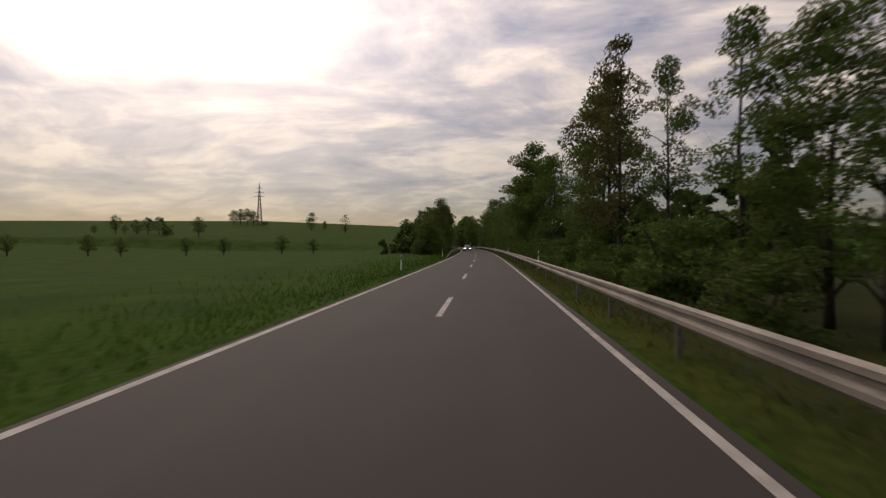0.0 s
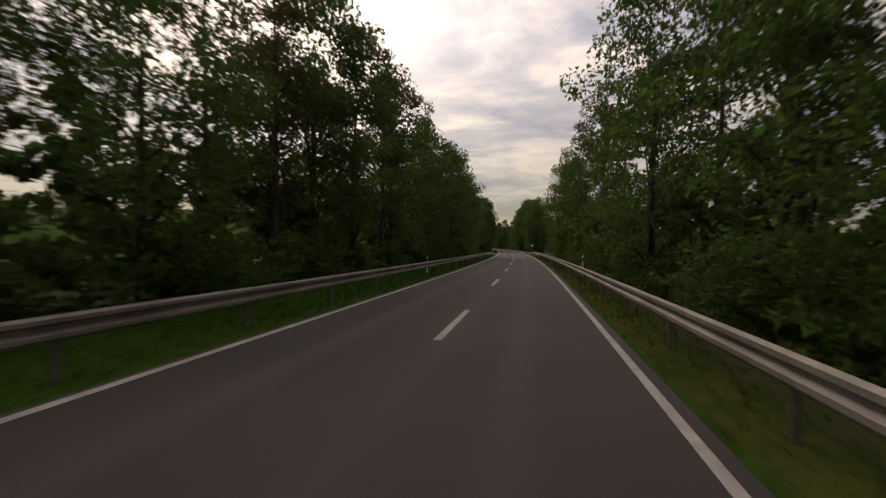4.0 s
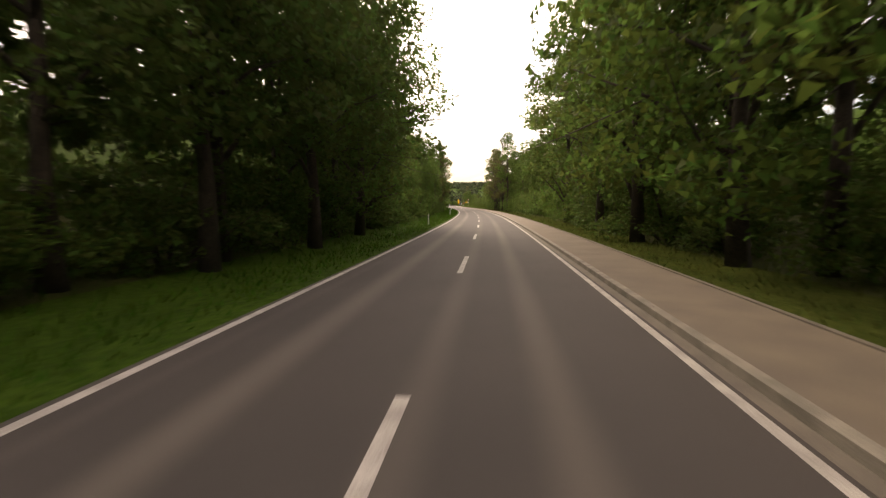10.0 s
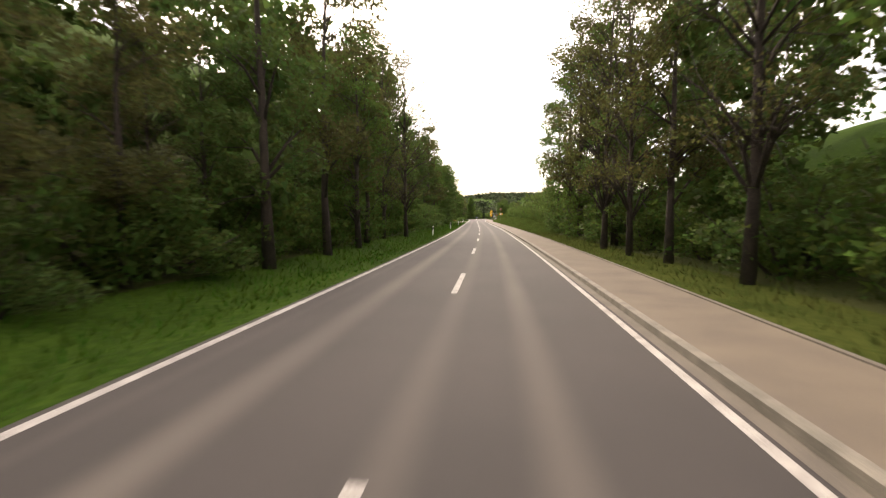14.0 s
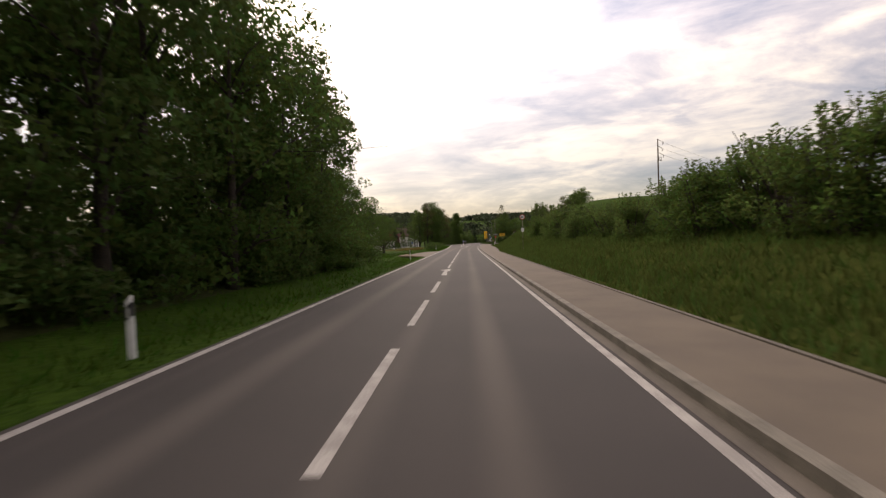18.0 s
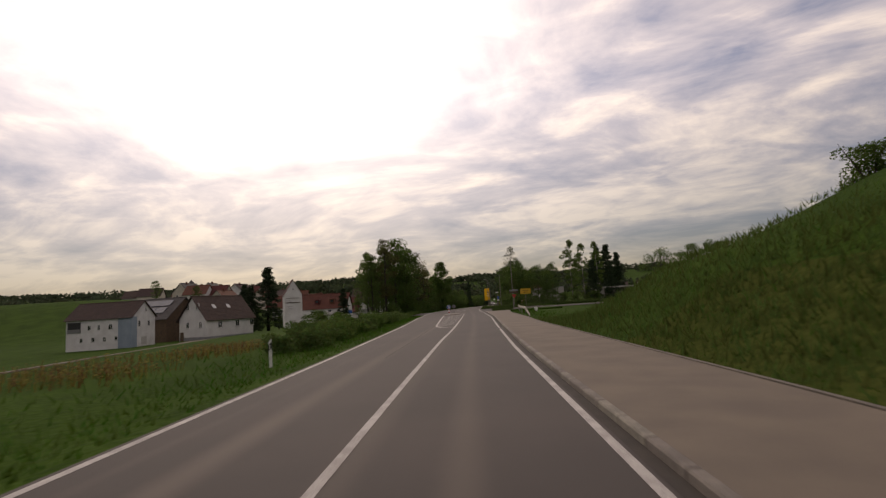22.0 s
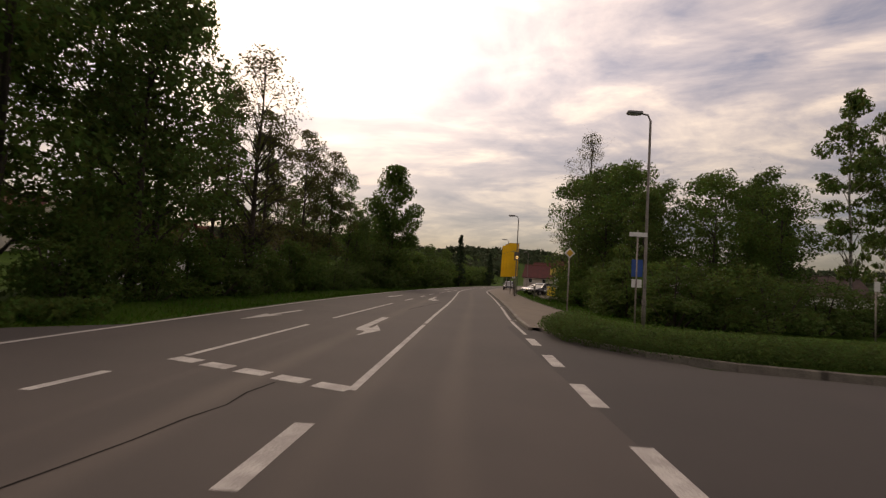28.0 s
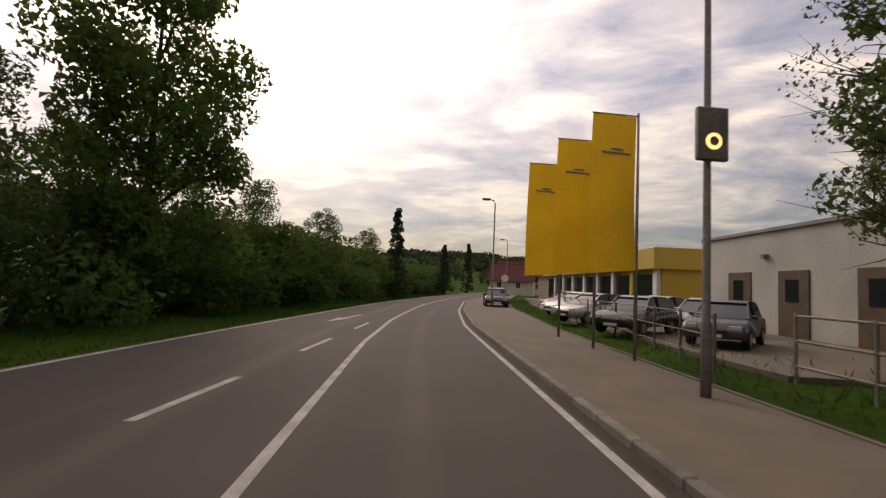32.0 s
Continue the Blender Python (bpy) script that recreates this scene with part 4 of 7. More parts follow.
for s, lat, h in ((524, 13.6, 8.0), (527, 13.2, 7.6), (531, 13.9, 6.8), (599, 13.6, 5.2), (512, 15, 8.0), (500, 14, 9.0)):
    SPARSE.put(*place(s, lat), ground_z(s, lat) - 0.1, h, s, 1.1, "thin shrubby tree with bare shoots on the bank")
for k, (s, lat) in enumerate(((615.5, 12.8), (617.4, 13.3), (619.2, 12.7), (618.6, 14.2))):
    z = ground_z(s, lat)
    BUSHES[(2, 0, 3, 2)[k]].put(*place(s, lat), z - 0.15, 5.6 - z, 1.3 * k, 1.1, "dense bush with bare shoots above it on the bank")
    SHOOTS[k % 2].put(*place(s + 0.3, lat + 0.5), z - 0.1, 7.5 - 0.2 * k - z, 2.1 * k, 1.1)
for s, lat, h in ((640, 24, 3.4), (643, 26, 4.0), (647, 27, 3.6), (651, 26, 3.2), (655, 28, 3.4), (659, 30, 3.6), (636, 22, 3.0)):
    random.choice(BUSHES).put(lat, s, ground_z(s, lat) - 0.1, h, random.uniform(0, 6), 1.25, "dense bush on top of the grassy bank")
TALLS[1].put(*place(581, -12.5), -0.2, 17.5, 1.0, 0.8)
TALLS[1].put(*place(529, -9.8), -0.2, 19.0, 2.2, 1.25)
TALLS[0].put(*place(536, -9.2), -0.2, 17.5, 0.7, 1.1)
for k, (s, lat, h) in enumerate(((548, -8.8, 14.5), (551.5, -9.8, 16.0), (555, -8.6, 14.5), (558.5, -9.6, 15.0), (562, -8.8, 13.5), (565.5, -9.6, 13.0), (569, -9.0, 11.5))):
    (OAKS[1], TALLS[0], OAKS[2], TALLS[2])[k % 4].put(*place(s, lat), -0.25, h, 1.7 * k, 1.1)
for k in range(8):
    s = 556 + 3.6 * k
    OAKS[(1, 0, 2)[k % 3]].put(*place(s, -10.6 - (k % 2)), -0.25, 9.5 - 0.2 * k, 0.8 * k, 1.05)
    BUSHES[(0, 1, 3)[k % 3]].put(*place(s + 1.5, -9.0), -0.25, 3.9 - 0.15 * k, 1.1 * k, 1.25)


def backwood():
    """The depth of the woods behind the front rows."""
    rng = np.random.default_rng(5)
    vs, fs, n = [], [], 0
    for side, spans in ((-1, LEFT_WOOD), (1, RIGHT_WOOD)):
        for a, b, off, ha, hb in spans:
            for depth in (4.5, 9.0, 14.0) if a > 240 else (3.0, 6.5, 10.0):
                s = a + rng.uniform(0, 3)
                while s < b:
                    h = (ha + (hb - ha) * (s - a) / (b - a)) * rng.uniform(0.7, 0.95) * (1.0 if a > 240 else (0.45 if depth < 6 else 0.6))
                    d = off + depth + rng.uniform(-1.5, 1.5)
                    if (a < 240 and (side > 0 or s > 112)) or a > 240 and d + 0.25 * h < (0.28 if side < 0 else 0.2) * (s - 234):
                        x, y = place(s, side * d)
                        cs, rs = crown_blobs(rng, h, h * 0.05, max(1.6, h * 0.24), 18, "tall")
                        v, f = leaves(rng, cs, rs, 700 if a > 240 else 420, 0.46, more=1.7)
                        vs.append(v + np.array((x, y, ground_z(s, side * d))))
                        fs.append(f + n)
                        n += len(v)
                    s += 4.4 * rng.uniform(0.8, 1.3)
    ob = part("woodland", mesh_of("woodland", np.concatenate(vs), np.concatenate(fs)), "leaf_dark")
    tagged(ob, "depth of green broadleaf wood behind the front trees", "woodland", kind="stuff")


backwood()


def undergrowth():
    """Low foliage that closes the wood's edge down to the grass, between the bushes."""
    rng = np.random.default_rng(15)
    vs, fs, n = [], [], 0
    for side, s0, s1, off, lo, hi in ((-1, 104, 226, 7.4, 1.2, 2.4), (1, 30, 222, 7.0, 1.2, 2.6), (-1, 272, 300, 6.6, 2.0, 4.0), (-1, 300, 440, 8.0, 2.4, 4.8), (-1, 440, 582, 7.6, 2.4, 4.6), (1, 283, 300, 6.8, 2.0, 4.0), (1, 300, 372, 8.2, 2.4, 4.8), (1, 372, 490, 8.6, 2.4, 5.0)):
        s = s0
        while s < s1:
            h = rng.uniform(lo, hi)
            lat = side * (off + 0.18 * h + rng.uniform(0, 0.9))
            x, y = place(s, lat)
            cs = [(rng.normal() * 0.55, rng.normal() * 0.55, h * rng.uniform(0.06, 0.86)) for _ in range(9)]
            rs = [(rng.uniform(0.4, 0.8),) * 2 + (h * rng.uniform(0.09, 0.18),) for _ in range(9)]
            v, f = leaves(rng, cs, rs, 190, 0.24, more=1.9)
            v[:, 2] = np.maximum(v[:, 2], 0.0)
            vs.append(v + np.array((x, y, ground_z(s, lat) - 0.05)))
            fs.append(f + n)
            n += len(v)
            s += rng.uniform(1.1, 1.9)
    tagged(part("undergrowth", mesh_of("undergrowth", np.concatenate(vs), np.concatenate(fs)), "leaf"), "green undergrowth along the wood's edge", "undergrowth", kind="stuff")


undergrowth()


def far_forest():
    """Wooded crests of the hills on the horizon."""
    rng = np.random.default_rng(9)
    vs, fs, n = [], [], 0
    for _ in range(3000):
        t = rng.uniform(0, 2 * math.pi)
        r = rng.uniform(620, 1550)
        x, y = r * math.sin(t), 380 + r * math.cos(t)
        if noise.noise((x * 0.0035, y * 0.0035, 3)) < -0.05 and not (abs(x) < 420 and y > 1050):
            continue
        h = rng.uniform(8, 12)
        cs, rs = [(0, 0, h * 0.45), (7, 3, h * 0.5), (-7, -3, h * 0.42)], [(9, 9, h * 0.5)] * 3
        v, f = leaves(rng, cs, rs, 60, 4.6, more=1.0)
        vs.append(v + np.array((x, y, ground_z(y, x))))
        fs.append(f + n)
        n += len(v)
    ob = part("far_forest", mesh_of("far_forest", np.concatenate(vs), np.concatenate(fs)), "forest")
    tagged(ob, "dark wooded hills on the horizon", "forest", kind="stuff")


far_forest()


def grass_blades():
    """Verge grass, short at the road's edge and longer behind."""
    rng = np.random.default_rng(2)
    n = 120000
    side = rng.random(n) < 0.6
    s = rng.uniform(-10, 830, n)
    d = rng.gamma(1.5, 1.4, n)
    P, R = [], []
    for i in range(n):
        if side[i]:
            if 240 < s[i] < 252 or 712 < s[i] < 732:
                continue
            lat = left_edge(s[i]) - 0.38 - d[i]
            if 589 < s[i] < 615:
                lat -= lerp_table(((589, 0), (592, 1.6), (596, 4.6), (600, 4.3), (606, 3.2), (612, 2.4), (615, 0)), s[i])
        else:
            if 228 < s[i] < 284 or 702 < s[i] < 738:
                continue
            lat = (right_edge(s[i]) + 0.3 if s[i] < 260 else walk_out(s[i]) + 0.12) + d[i]
        x, y = place(s[i], lat)
        P.append((x, y, ground_z(s[i], lat) - 0.02, min(0.26, 0.07 + 0.07 * d[i])))
        R.append(not side[i] and s[i] < 490)
    P = np.array(P)
    right = np.array(R)
    n = len(P)
    t = rng.uniform(0, 6.28, n)
    h = P[:, 3] * rng.uniform(0.6, 1.5, n)
    w = 0.012 + 0.02 * rng.random(n)
    lean = rng.normal(size=(n, 2)) * 0.5 * h[:, None]
    base = P[:, :3]
    side_v = np.stack([np.cos(t) * w, np.sin(t) * w, 0 * t], 1)
    tip = base + np.concatenate([lean, h[:, None]], 1)
    v = np.stack([base - side_v, base + side_v, tip], 1)
    for pick, mat, label in ((~right, "blade", "uncut green grass on the road verges"), (right, "olive_blade", "thin dull grass along the wood's edge")):
        w = v[pick].reshape(-1, 3)
        ob = part("verge_grass", mesh_of("verge_grass", w, np.arange(len(w)).reshape(-1, 3)), mat)
        tagged(ob, label, "grass", kind="stuff")


grass_blades()

def bank_grass():
    """Long rough grass on the bank behind the footpath."""
    rng = np.random.default_rng(4)
    n = 60000
    s, d = rng.uniform(486, 664, n), rng.gamma(1.7, 3.0, n)
    base = np.array([(*place(a, walk_out(a) + 0.15 + b), ground_z(a, walk_out(a) + 0.15 + b) - 0.03) for a, b in zip(s, d)])
    h = rng.uniform(0.15, 0.5, n)
    t, w = rng.uniform(0, 6.28, n), 0.015 + 0.03 * rng.random(n)
    side = np.stack([np.cos(t) * w, np.sin(t) * w, 0 * t], 1)
    tip = base + np.stack([rng.normal(size=n) * 0.4 * h, rng.normal(size=n) * 0.4 * h, h], 1)
    v = np.stack([base - side, base + side, tip], 1).reshape(-1, 3)
    tagged(part("bank_grass", mesh_of("bank_grass", v, np.arange(3 * n).reshape(-1, 3)), "rough_grass"), "long rough grass on the roadside bank", "grass", kind="stuff")


bank_grass()

# trees standing alone in the fields, on the crest and along the field track
random.seed(21)
for k in range(8):
    s, lat = 114 + 7.8 * k + random.uniform(-8, 8), -118 + 9.6 * k
    ORCHARD.put(*place(s, lat), ground_z(s, lat) - 0.05, random.uniform(4.6, 6.2), random.uniform(0, 6), 1.1, "small fruit tree in a row across the meadow")
for x, y, h, p, fat, lab in ((-147.5, 281, 9.5, ORCHARD, 0.9, "lone tree on the crest of the field"), (-168, 287, 9.0, OAKS[1], 1.3, "dark tree on the crest of the field"), (-174, 289, 8.6, OAKS[1], 1.4, "dark tree on the crest of the field"),
                             (-180, 291, 7.4, OAKS[0], 1.4, "dark tree on the crest of the field"), (-164, 286, 6.0, BUSHES[1], 1.0, "dark bush on the crest of the field"), (-192, 296, 9.5, ORCHARD, 0.8, "bare tree on the crest of the field"),
                             (-187, 294, 4.8, ORCHARD, 0.9, "small tree on the crest of the field"), (-204, 300, 4.6, ORCHARD, 1.0, "small tree on the crest of the field"),
                             (-148, 413, 10.5, ORCHARD, 1.0, "round reddish tree beside the pylon"), (-153, 416, 12.0, ORCHARD, 1.0, "round reddish tree beside the pylon"), (-159, 419, 11.5, ORCHARD, 1.0, "round reddish tree beside the pylon"),
                             (-164, 420, 10.5, ORCHARD, 1.0, "round reddish tree beside the pylon"), (-141, 418, 3.0, BUSHES[1], 1.6, "low dark bush below the pylon"),
                             (-101, 368, 12.0, OAKS[0], 1.25, "full green tree on the skyline above the field"), (-92, 366, 6.6, OAKS[3], 1.1, "small light green tree on the skyline"), (-77.6, 346, 12.0, SPARSE, 1.9, "bare round tree on the skyline above the field"),
                             (52, 366, 4.6, BUSHES[0], 1.2, "lone bush far across the field")):
    p.put(x, y, ground_z(*along(x, y)) - 0.15, h, random.uniform(0, 6), fat, lab)
OAKS[3].put(-47.1, 76.4, ground_z(*along(-47.1, 76.4)) - 0.1, 14.5, 2.4, 1.1)
TALLS[0].put(-57.9, 102.8, ground_z(*along(-57.9, 102.8)) - 0.1, 7.6, 0.5, 0.95, "slender young tree at the start of the wood")
for s, lat, h in ((101.5, -8.6, 3.2), (103.5, -9.8, 3.6), (105, -8.4, 3.4), (100.8, -10.2, 2.8)):
    BUSHES[int(s) % 4].put(*place(s, lat), ground_z(s, lat) - 0.1, h, s, 1.1)
OAKS[0].put(*place(281, -10.6), ground_z(281, -10.6), 9.0, 1.0, 1.2)
OAKS[2].put(*place(286, -12.0), ground_z(286, -12), 13.0, 2.0, 1.0)
for s, lat, h in ((361, -8.6, 16), (367, -9.4, 14.5), (337, -7.6, 16.5), (345, -7.2, 17), (354, -7.4, 17), (319, 7.2, 17.5), (327, 7.4, 17.5), (338, 7.8, 17), (347, 7.6, 17), (371, 8.4, 15.5), (357, 8.2, 16.5)):
    OAKS[int(s) % 4].put(*place(s, lat), -0.2, h, s * 0.7, 1.12)
for k in range(10):
    s, lat = 136 + 7.4 * k, -11.6 - (k % 3)
    (TALLS + [OAKS[3]])[k % 4].put(*place(s, lat), ground_z(s, lat) - 0.1, min(14.0, 9.5 + 0.9 * k), 1.3 * k, 1.0)
for k in range(3):
    s, lat = 412 + 8.2 * k, -11.8 - (k % 2)
    OAKS[(0, 3, 2, 0)[k % 4]].put(*place(s, lat), ground_z(s, lat) - 0.1, 13.0 + (k % 3), 1.3 * k, 1.1)
OAKS[1].put(*place(285.5, 10.2), ground_z(285.5, 10.2), 10.5, 2.0, 1.0)

random.seed(41)
# fruit trees and bushes before the village
for s, lat, h, fat in ((612, -15.2, 8.7, 1.1), (606, -16.4, 6.3, 1.15), (600, -21, 5.6, 1.1), (623, -13.8, 6.6, 1.05), (622, -28, 6.0, 1.1), (612, -30, 6.4, 1.1), (606, -25, 6.4, 1.1), (598.5, -17.0, 8.6, 0.95)):
    FULL_APPLE.put(*place(s, lat), ground_z(s, lat) - 0.05, h, random.uniform(0, 6), fat)
for s, lat, h in ((603, -19.5, 2.4), (601, -16.2, 1.8), (606, -17.5, 1.9), (609, -22, 2.4), (612, -19.5, 1.6), (599.5, -20, 2.6)):
    BUSHES[int(s) % 4].put(lat, s, ground_z(s, lat) - 0.1, h, s, 1.3, "low bush under the old fruit trees")


def wild_hedge():
    """An unclipped hedge below the verge: clumps that have grown into one long row."""
    rng = np.random.default_rng(31)
    e = thing("wild_hedge", "unclipped wild hedge below the road verge", "hedge", Matrix.Translation((-7.5, 647, 0)))
    s = 647.0
    while s < 735:
        vs, fs, n = [], [], 0
        for _ in range(5):
            lat = left_edge(s) - rng.uniform(3.2, 4.6)
            h = rng.uniform(1.2, 1.9) if s < 690 else rng.uniform(0.6, 1.1)
            cs = [(rng.normal() * 0.5, rng.normal() * 0.5, h * rng.uniform(0.2, 0.75)) for _ in range(7)]
            rs = [(rng.uniform(0.35, 0.65),) * 2 + (h * rng.uniform(0.16, 0.3),) for _ in range(7)]
            v, f = leaves(rng, cs, rs, 700, 0.14, more=1.7)
            v[:, 2] = np.maximum(v[:, 2], 0.0)
            vs.append(v + np.array((lat + 7.5, s - 647, ground_z(s, lat) - 0.1)))
            fs.append(f + n)
            n += len(v)
            s += rng.uniform(0.9, 1.4)
        part("clump", mesh_of("clump", np.concatenate(vs), np.concatenate(fs)), rng.choice(("leaf", "leaf_dark")), e)


wild_hedge()


def sorrel_patch():
    """Rusty yellow flower stalks that stand in the meadow grass."""
    rng = np.random.default_rng(17)
    vs, fs, n = [], [], 0
    for _ in range(1500):
        s, lat = rng.uniform(637, 652), -8.5 - rng.gamma(2.0, 2.0)
        if noise.noise((s * 0.22, lat * 0.22, 1.0)) < -0.12:
            continue
        h, t = rng.uniform(0.22, 0.5), rng.uniform(0, 6.28)
        c = np.array((lat, s, ground_z(s, lat) - 0.02))
        d = np.array((math.cos(t), math.sin(t), 0.0)) * 0.011
        top = c + np.array((rng.normal() * 0.06, rng.normal() * 0.06, h))
        k = rng.uniform(0.03, 0.06)
        vs.append(np.array((c - d, c + d, top + d, top - d, top + (k, 0, 0.02), top + (0, k, 0.05), top - (k, 0, -0.03), top - (0, k, 0.0))))
        fs.append(np.array(((0, 1, 2), (0, 2, 3), (4, 5, 6), (4, 6, 7))) + n)
        n += 8
    tagged(part("meadow_flowers", mesh_of("meadow_flowers", np.concatenate(vs), np.concatenate(fs)), "sorrel"), "rusty yellow flowers in the meadow grass", "flowers", kind="stuff")


sorrel_patch()
random.seed(32)
# the trees along the left of the village road
for x, y, h, p in ((-14.4, 731.5, 17.0, TALLS[1]), (-13.0, 739, 18, OAKS[0]), (-17.5, 732, 14, OAKS[3]), (-11.0, 744, 16.5, OAKS[1]), (-12.5, 748, 15.5, OAKS[2]), (-16.5, 741, 17, TALLS[0]), (-19, 736, 15, BIRCH),
                   (-14, 745, 16.5, OAKS[1]), (-12.2, 754, 13, TALLS[2]), (-9.0, 752.5, 16.0, SPARSE), (-11.5, 761, 14.5, TALLS[1]), (-9.8, 766, 14.5, TALLS[1]), (-13, 757, 15, TALLS[2]), (-14, 766, 14, BIRCH), (-8.6, 771.5, 14.0, TALLS[1]),
                   (-7.6, 776, 12.5, TALLS[0]), (-10.5, 772, 12, OAKS[1]), (-3.7, 784.0, 15.6, MAPLE), (-7.5, 780, 9.5, OAKS[1]), (-9, 788, 9, OAKS[1]), (-21, 745, 14, OAKS[1]), (-20, 755, 14, OAKS[2]), (-22, 764, 13, OAKS[1]),
                   (-16, 778, 12, OAKS[1]), (-15, 788, 11, OAKS[2]), (-2.5, 794, 7.5, OAKS[0]), (0.5, 801, 7.0, OAKS[1])):
    p.put(x, y, -0.4, h, random.uniform(0, 6), 0.95 if p is MAPLE else (1.35 if p is SPARSE else 1.0))
y = 730.0
while y < 862:
    x = left_edge(y) - (5.6 if y > 738 else 8.5) - random.uniform(0, 1.3)
    h = random.uniform(2.6, 4.2) if y < 780 else random.uniform(4.4, 6.2)
    BUSHES[random.choice((0, 1, 1, 3))].put(x, y, -0.2, h, random.uniform(0, 6), random.uniform(1.0, 1.3))
    y += random.uniform(2.2, 3.2)
CONIFER.put(6.0, 822, -0.2, 10.4, 0.4, 1.0)
CONIFER.put(14.5, 850, -0.2, 8.6, 1.4, 1.25)
CONIFER.put(21.5, 868, -0.2, 10.5, 2.4, 1.0)
OAKS[1].put(3.0, 815, -0.2, 7.0, 1.0)
OAKS[1].put(19.5, 774.2, -0.1, 14.0, 0.6, 1.0)
# trees to the right of the village road
for x, y, h, p in ((18.4, 774.7, 18.2, SPARSE), (20.3, 772.8, 13, TALLS[2]), (16.8, 757, 11.0, OAKS[2]), (16.0, 752.5, 8.2, OAKS[3]), (20.5, 753, 9.3, OAKS[2]), (16.2, 761.0, 11.5, OAKS[1]), (15.3, 765.2, 11.5, OAKS[2]), (18.5, 763.5, 12.5, OAKS[1]), (20.5, 760.5, 10.5, OAKS[1]), (21.5, 766, 9.5, TALLS[0]),
                   (25, 753, 9, OAKS[0]), (23.5, 758, 11, OAKS[2]), (27.5, 759, 11.5, OAKS[1]), (32.5, 757, 17, BIRCH), (36, 758, 16, BIRCH), (39, 755, 16, BIRCH), (37, 752, 11, CONIFER), (41, 750, 10, CONIFER),
                   (53, 803, 19, CONIFER), (57, 805, 20.0, CONIFER), (61, 806, 17, CONIFER), (44, 800, 15, TALLS[0]), (60, 810, 12, OAKS[1]),
                   (65, 777, 14.5, ORCHARD), (53, 735, 10.5, OAKS[2]), (56, 736, 12, OAKS[0]), (59.5, 735, 12.5, OAKS[1]), (63, 737, 12.5, OAKS[2]), (67, 738, 12, OAKS[0]), (72, 741, 12.5, OAKS[2]), (78, 744, 13.5, OAKS[1]),
                   (85, 747, 14, OAKS[0]), (92, 751, 13.5, OAKS[1]), (100, 755, 13, OAKS[0]), (110, 760, 13, CONIFER), (118, 764, 13, OAKS[1])):
    p.put(x, y, ground_z(y, x) - 0.2, h, random.uniform(0, 6), 1.45 if p is CONIFER else 1.0)
for k in range(10):
    x, y = 14.6 + 0.12 * k + random.uniform(-0.4, 0.4), 746 + 2.4 * k
    random.choice(BUSHES).put(x, y, -0.1, random.uniform(2.8, 4.0), random.uniform(0, 6), 1.25)
for k in range(9):
    random.choice(BUSHES).put(51 + 5.5 * k, 732 + 2.2 * k, -0.3, random.uniform(3.6, 5.0), random.uniform(0, 6), 1.5, "dense bush below the trees across the meadow")
for k in range(8):
    random.choice(BUSHES).put(17 + 2.8 * k, 745.5 + 0.5 * k, -0.1, random.uniform(2.4, 3.4), random.uniform(0, 6), 1.3)


SPARSE.put(15.3, 768.8, -0.1, 9.0, 2.0, 1.3, "thin bare shrubby tree beside the banner fence")
BUSHES[1].put(16.2, 768.6, -0.1, 4.4, 1.0, 1.2)
for lat, s, h in ((-7.5, 791.5, 10.0), (-8.0, 796, 9.0), (-4.6, 801, 7.2), (-2.2, 806, 6.0)):
    OAKS[int(s) % 3].put(lat, s, -0.2, h, s * 0.3, 1.1)


def low_hedge(pts, h, wide, label):
    """A clipped low hedge along a line."""
    rng = np.random.default_rng(int(abs(pts[0][0]) * 10))
    cs, rs = [], []
    for (xa, ya), (xb, yb) in zip(pts, pts[1:]):
        n = max(2, int(math.hypot(xb - xa, yb - ya) / 0.45))
        for k in range(n):
            cs.append((xa + (xb - xa) * k / n, ya + (yb - ya) * k / n, h * 0.45))
            rs.append((wide * 0.55, wide * 0.55, h * 0.55))
    v, f = leaves(rng, cs, rs, len(cs) * (1300 if pts[0][1] < 740 else 260), 0.055 if pts[0][1] < 740 else 0.12, shell=0.6, more=1.7)
    v[:, 2] = np.maximum(v[:, 2], -0.05)
    tagged(part("low_hedge", mesh_of("low_hedge", v, f), "leaf_dark"), label, "hedge")


low_hedge([(8.3, 739.0), (7.75, 737.6), (7.8, 735.8), (8.6, 734.5), (10.0, 733.7), (12.7, 733.2), (16, 733.2), (20, 733.6)], 0.75, 1.9, "low clipped hedge round the junction corner")
low_hedge([(7.5, 704.9), (9.0, 707.2), (10.9, 709.9)], 0.5, 0.9, "low clipped hedge on the near junction corner")
low_hedge([(23, 741), (30, 740), (40, 741)], 0.8, 1.4, "low clipped hedge along the side road")


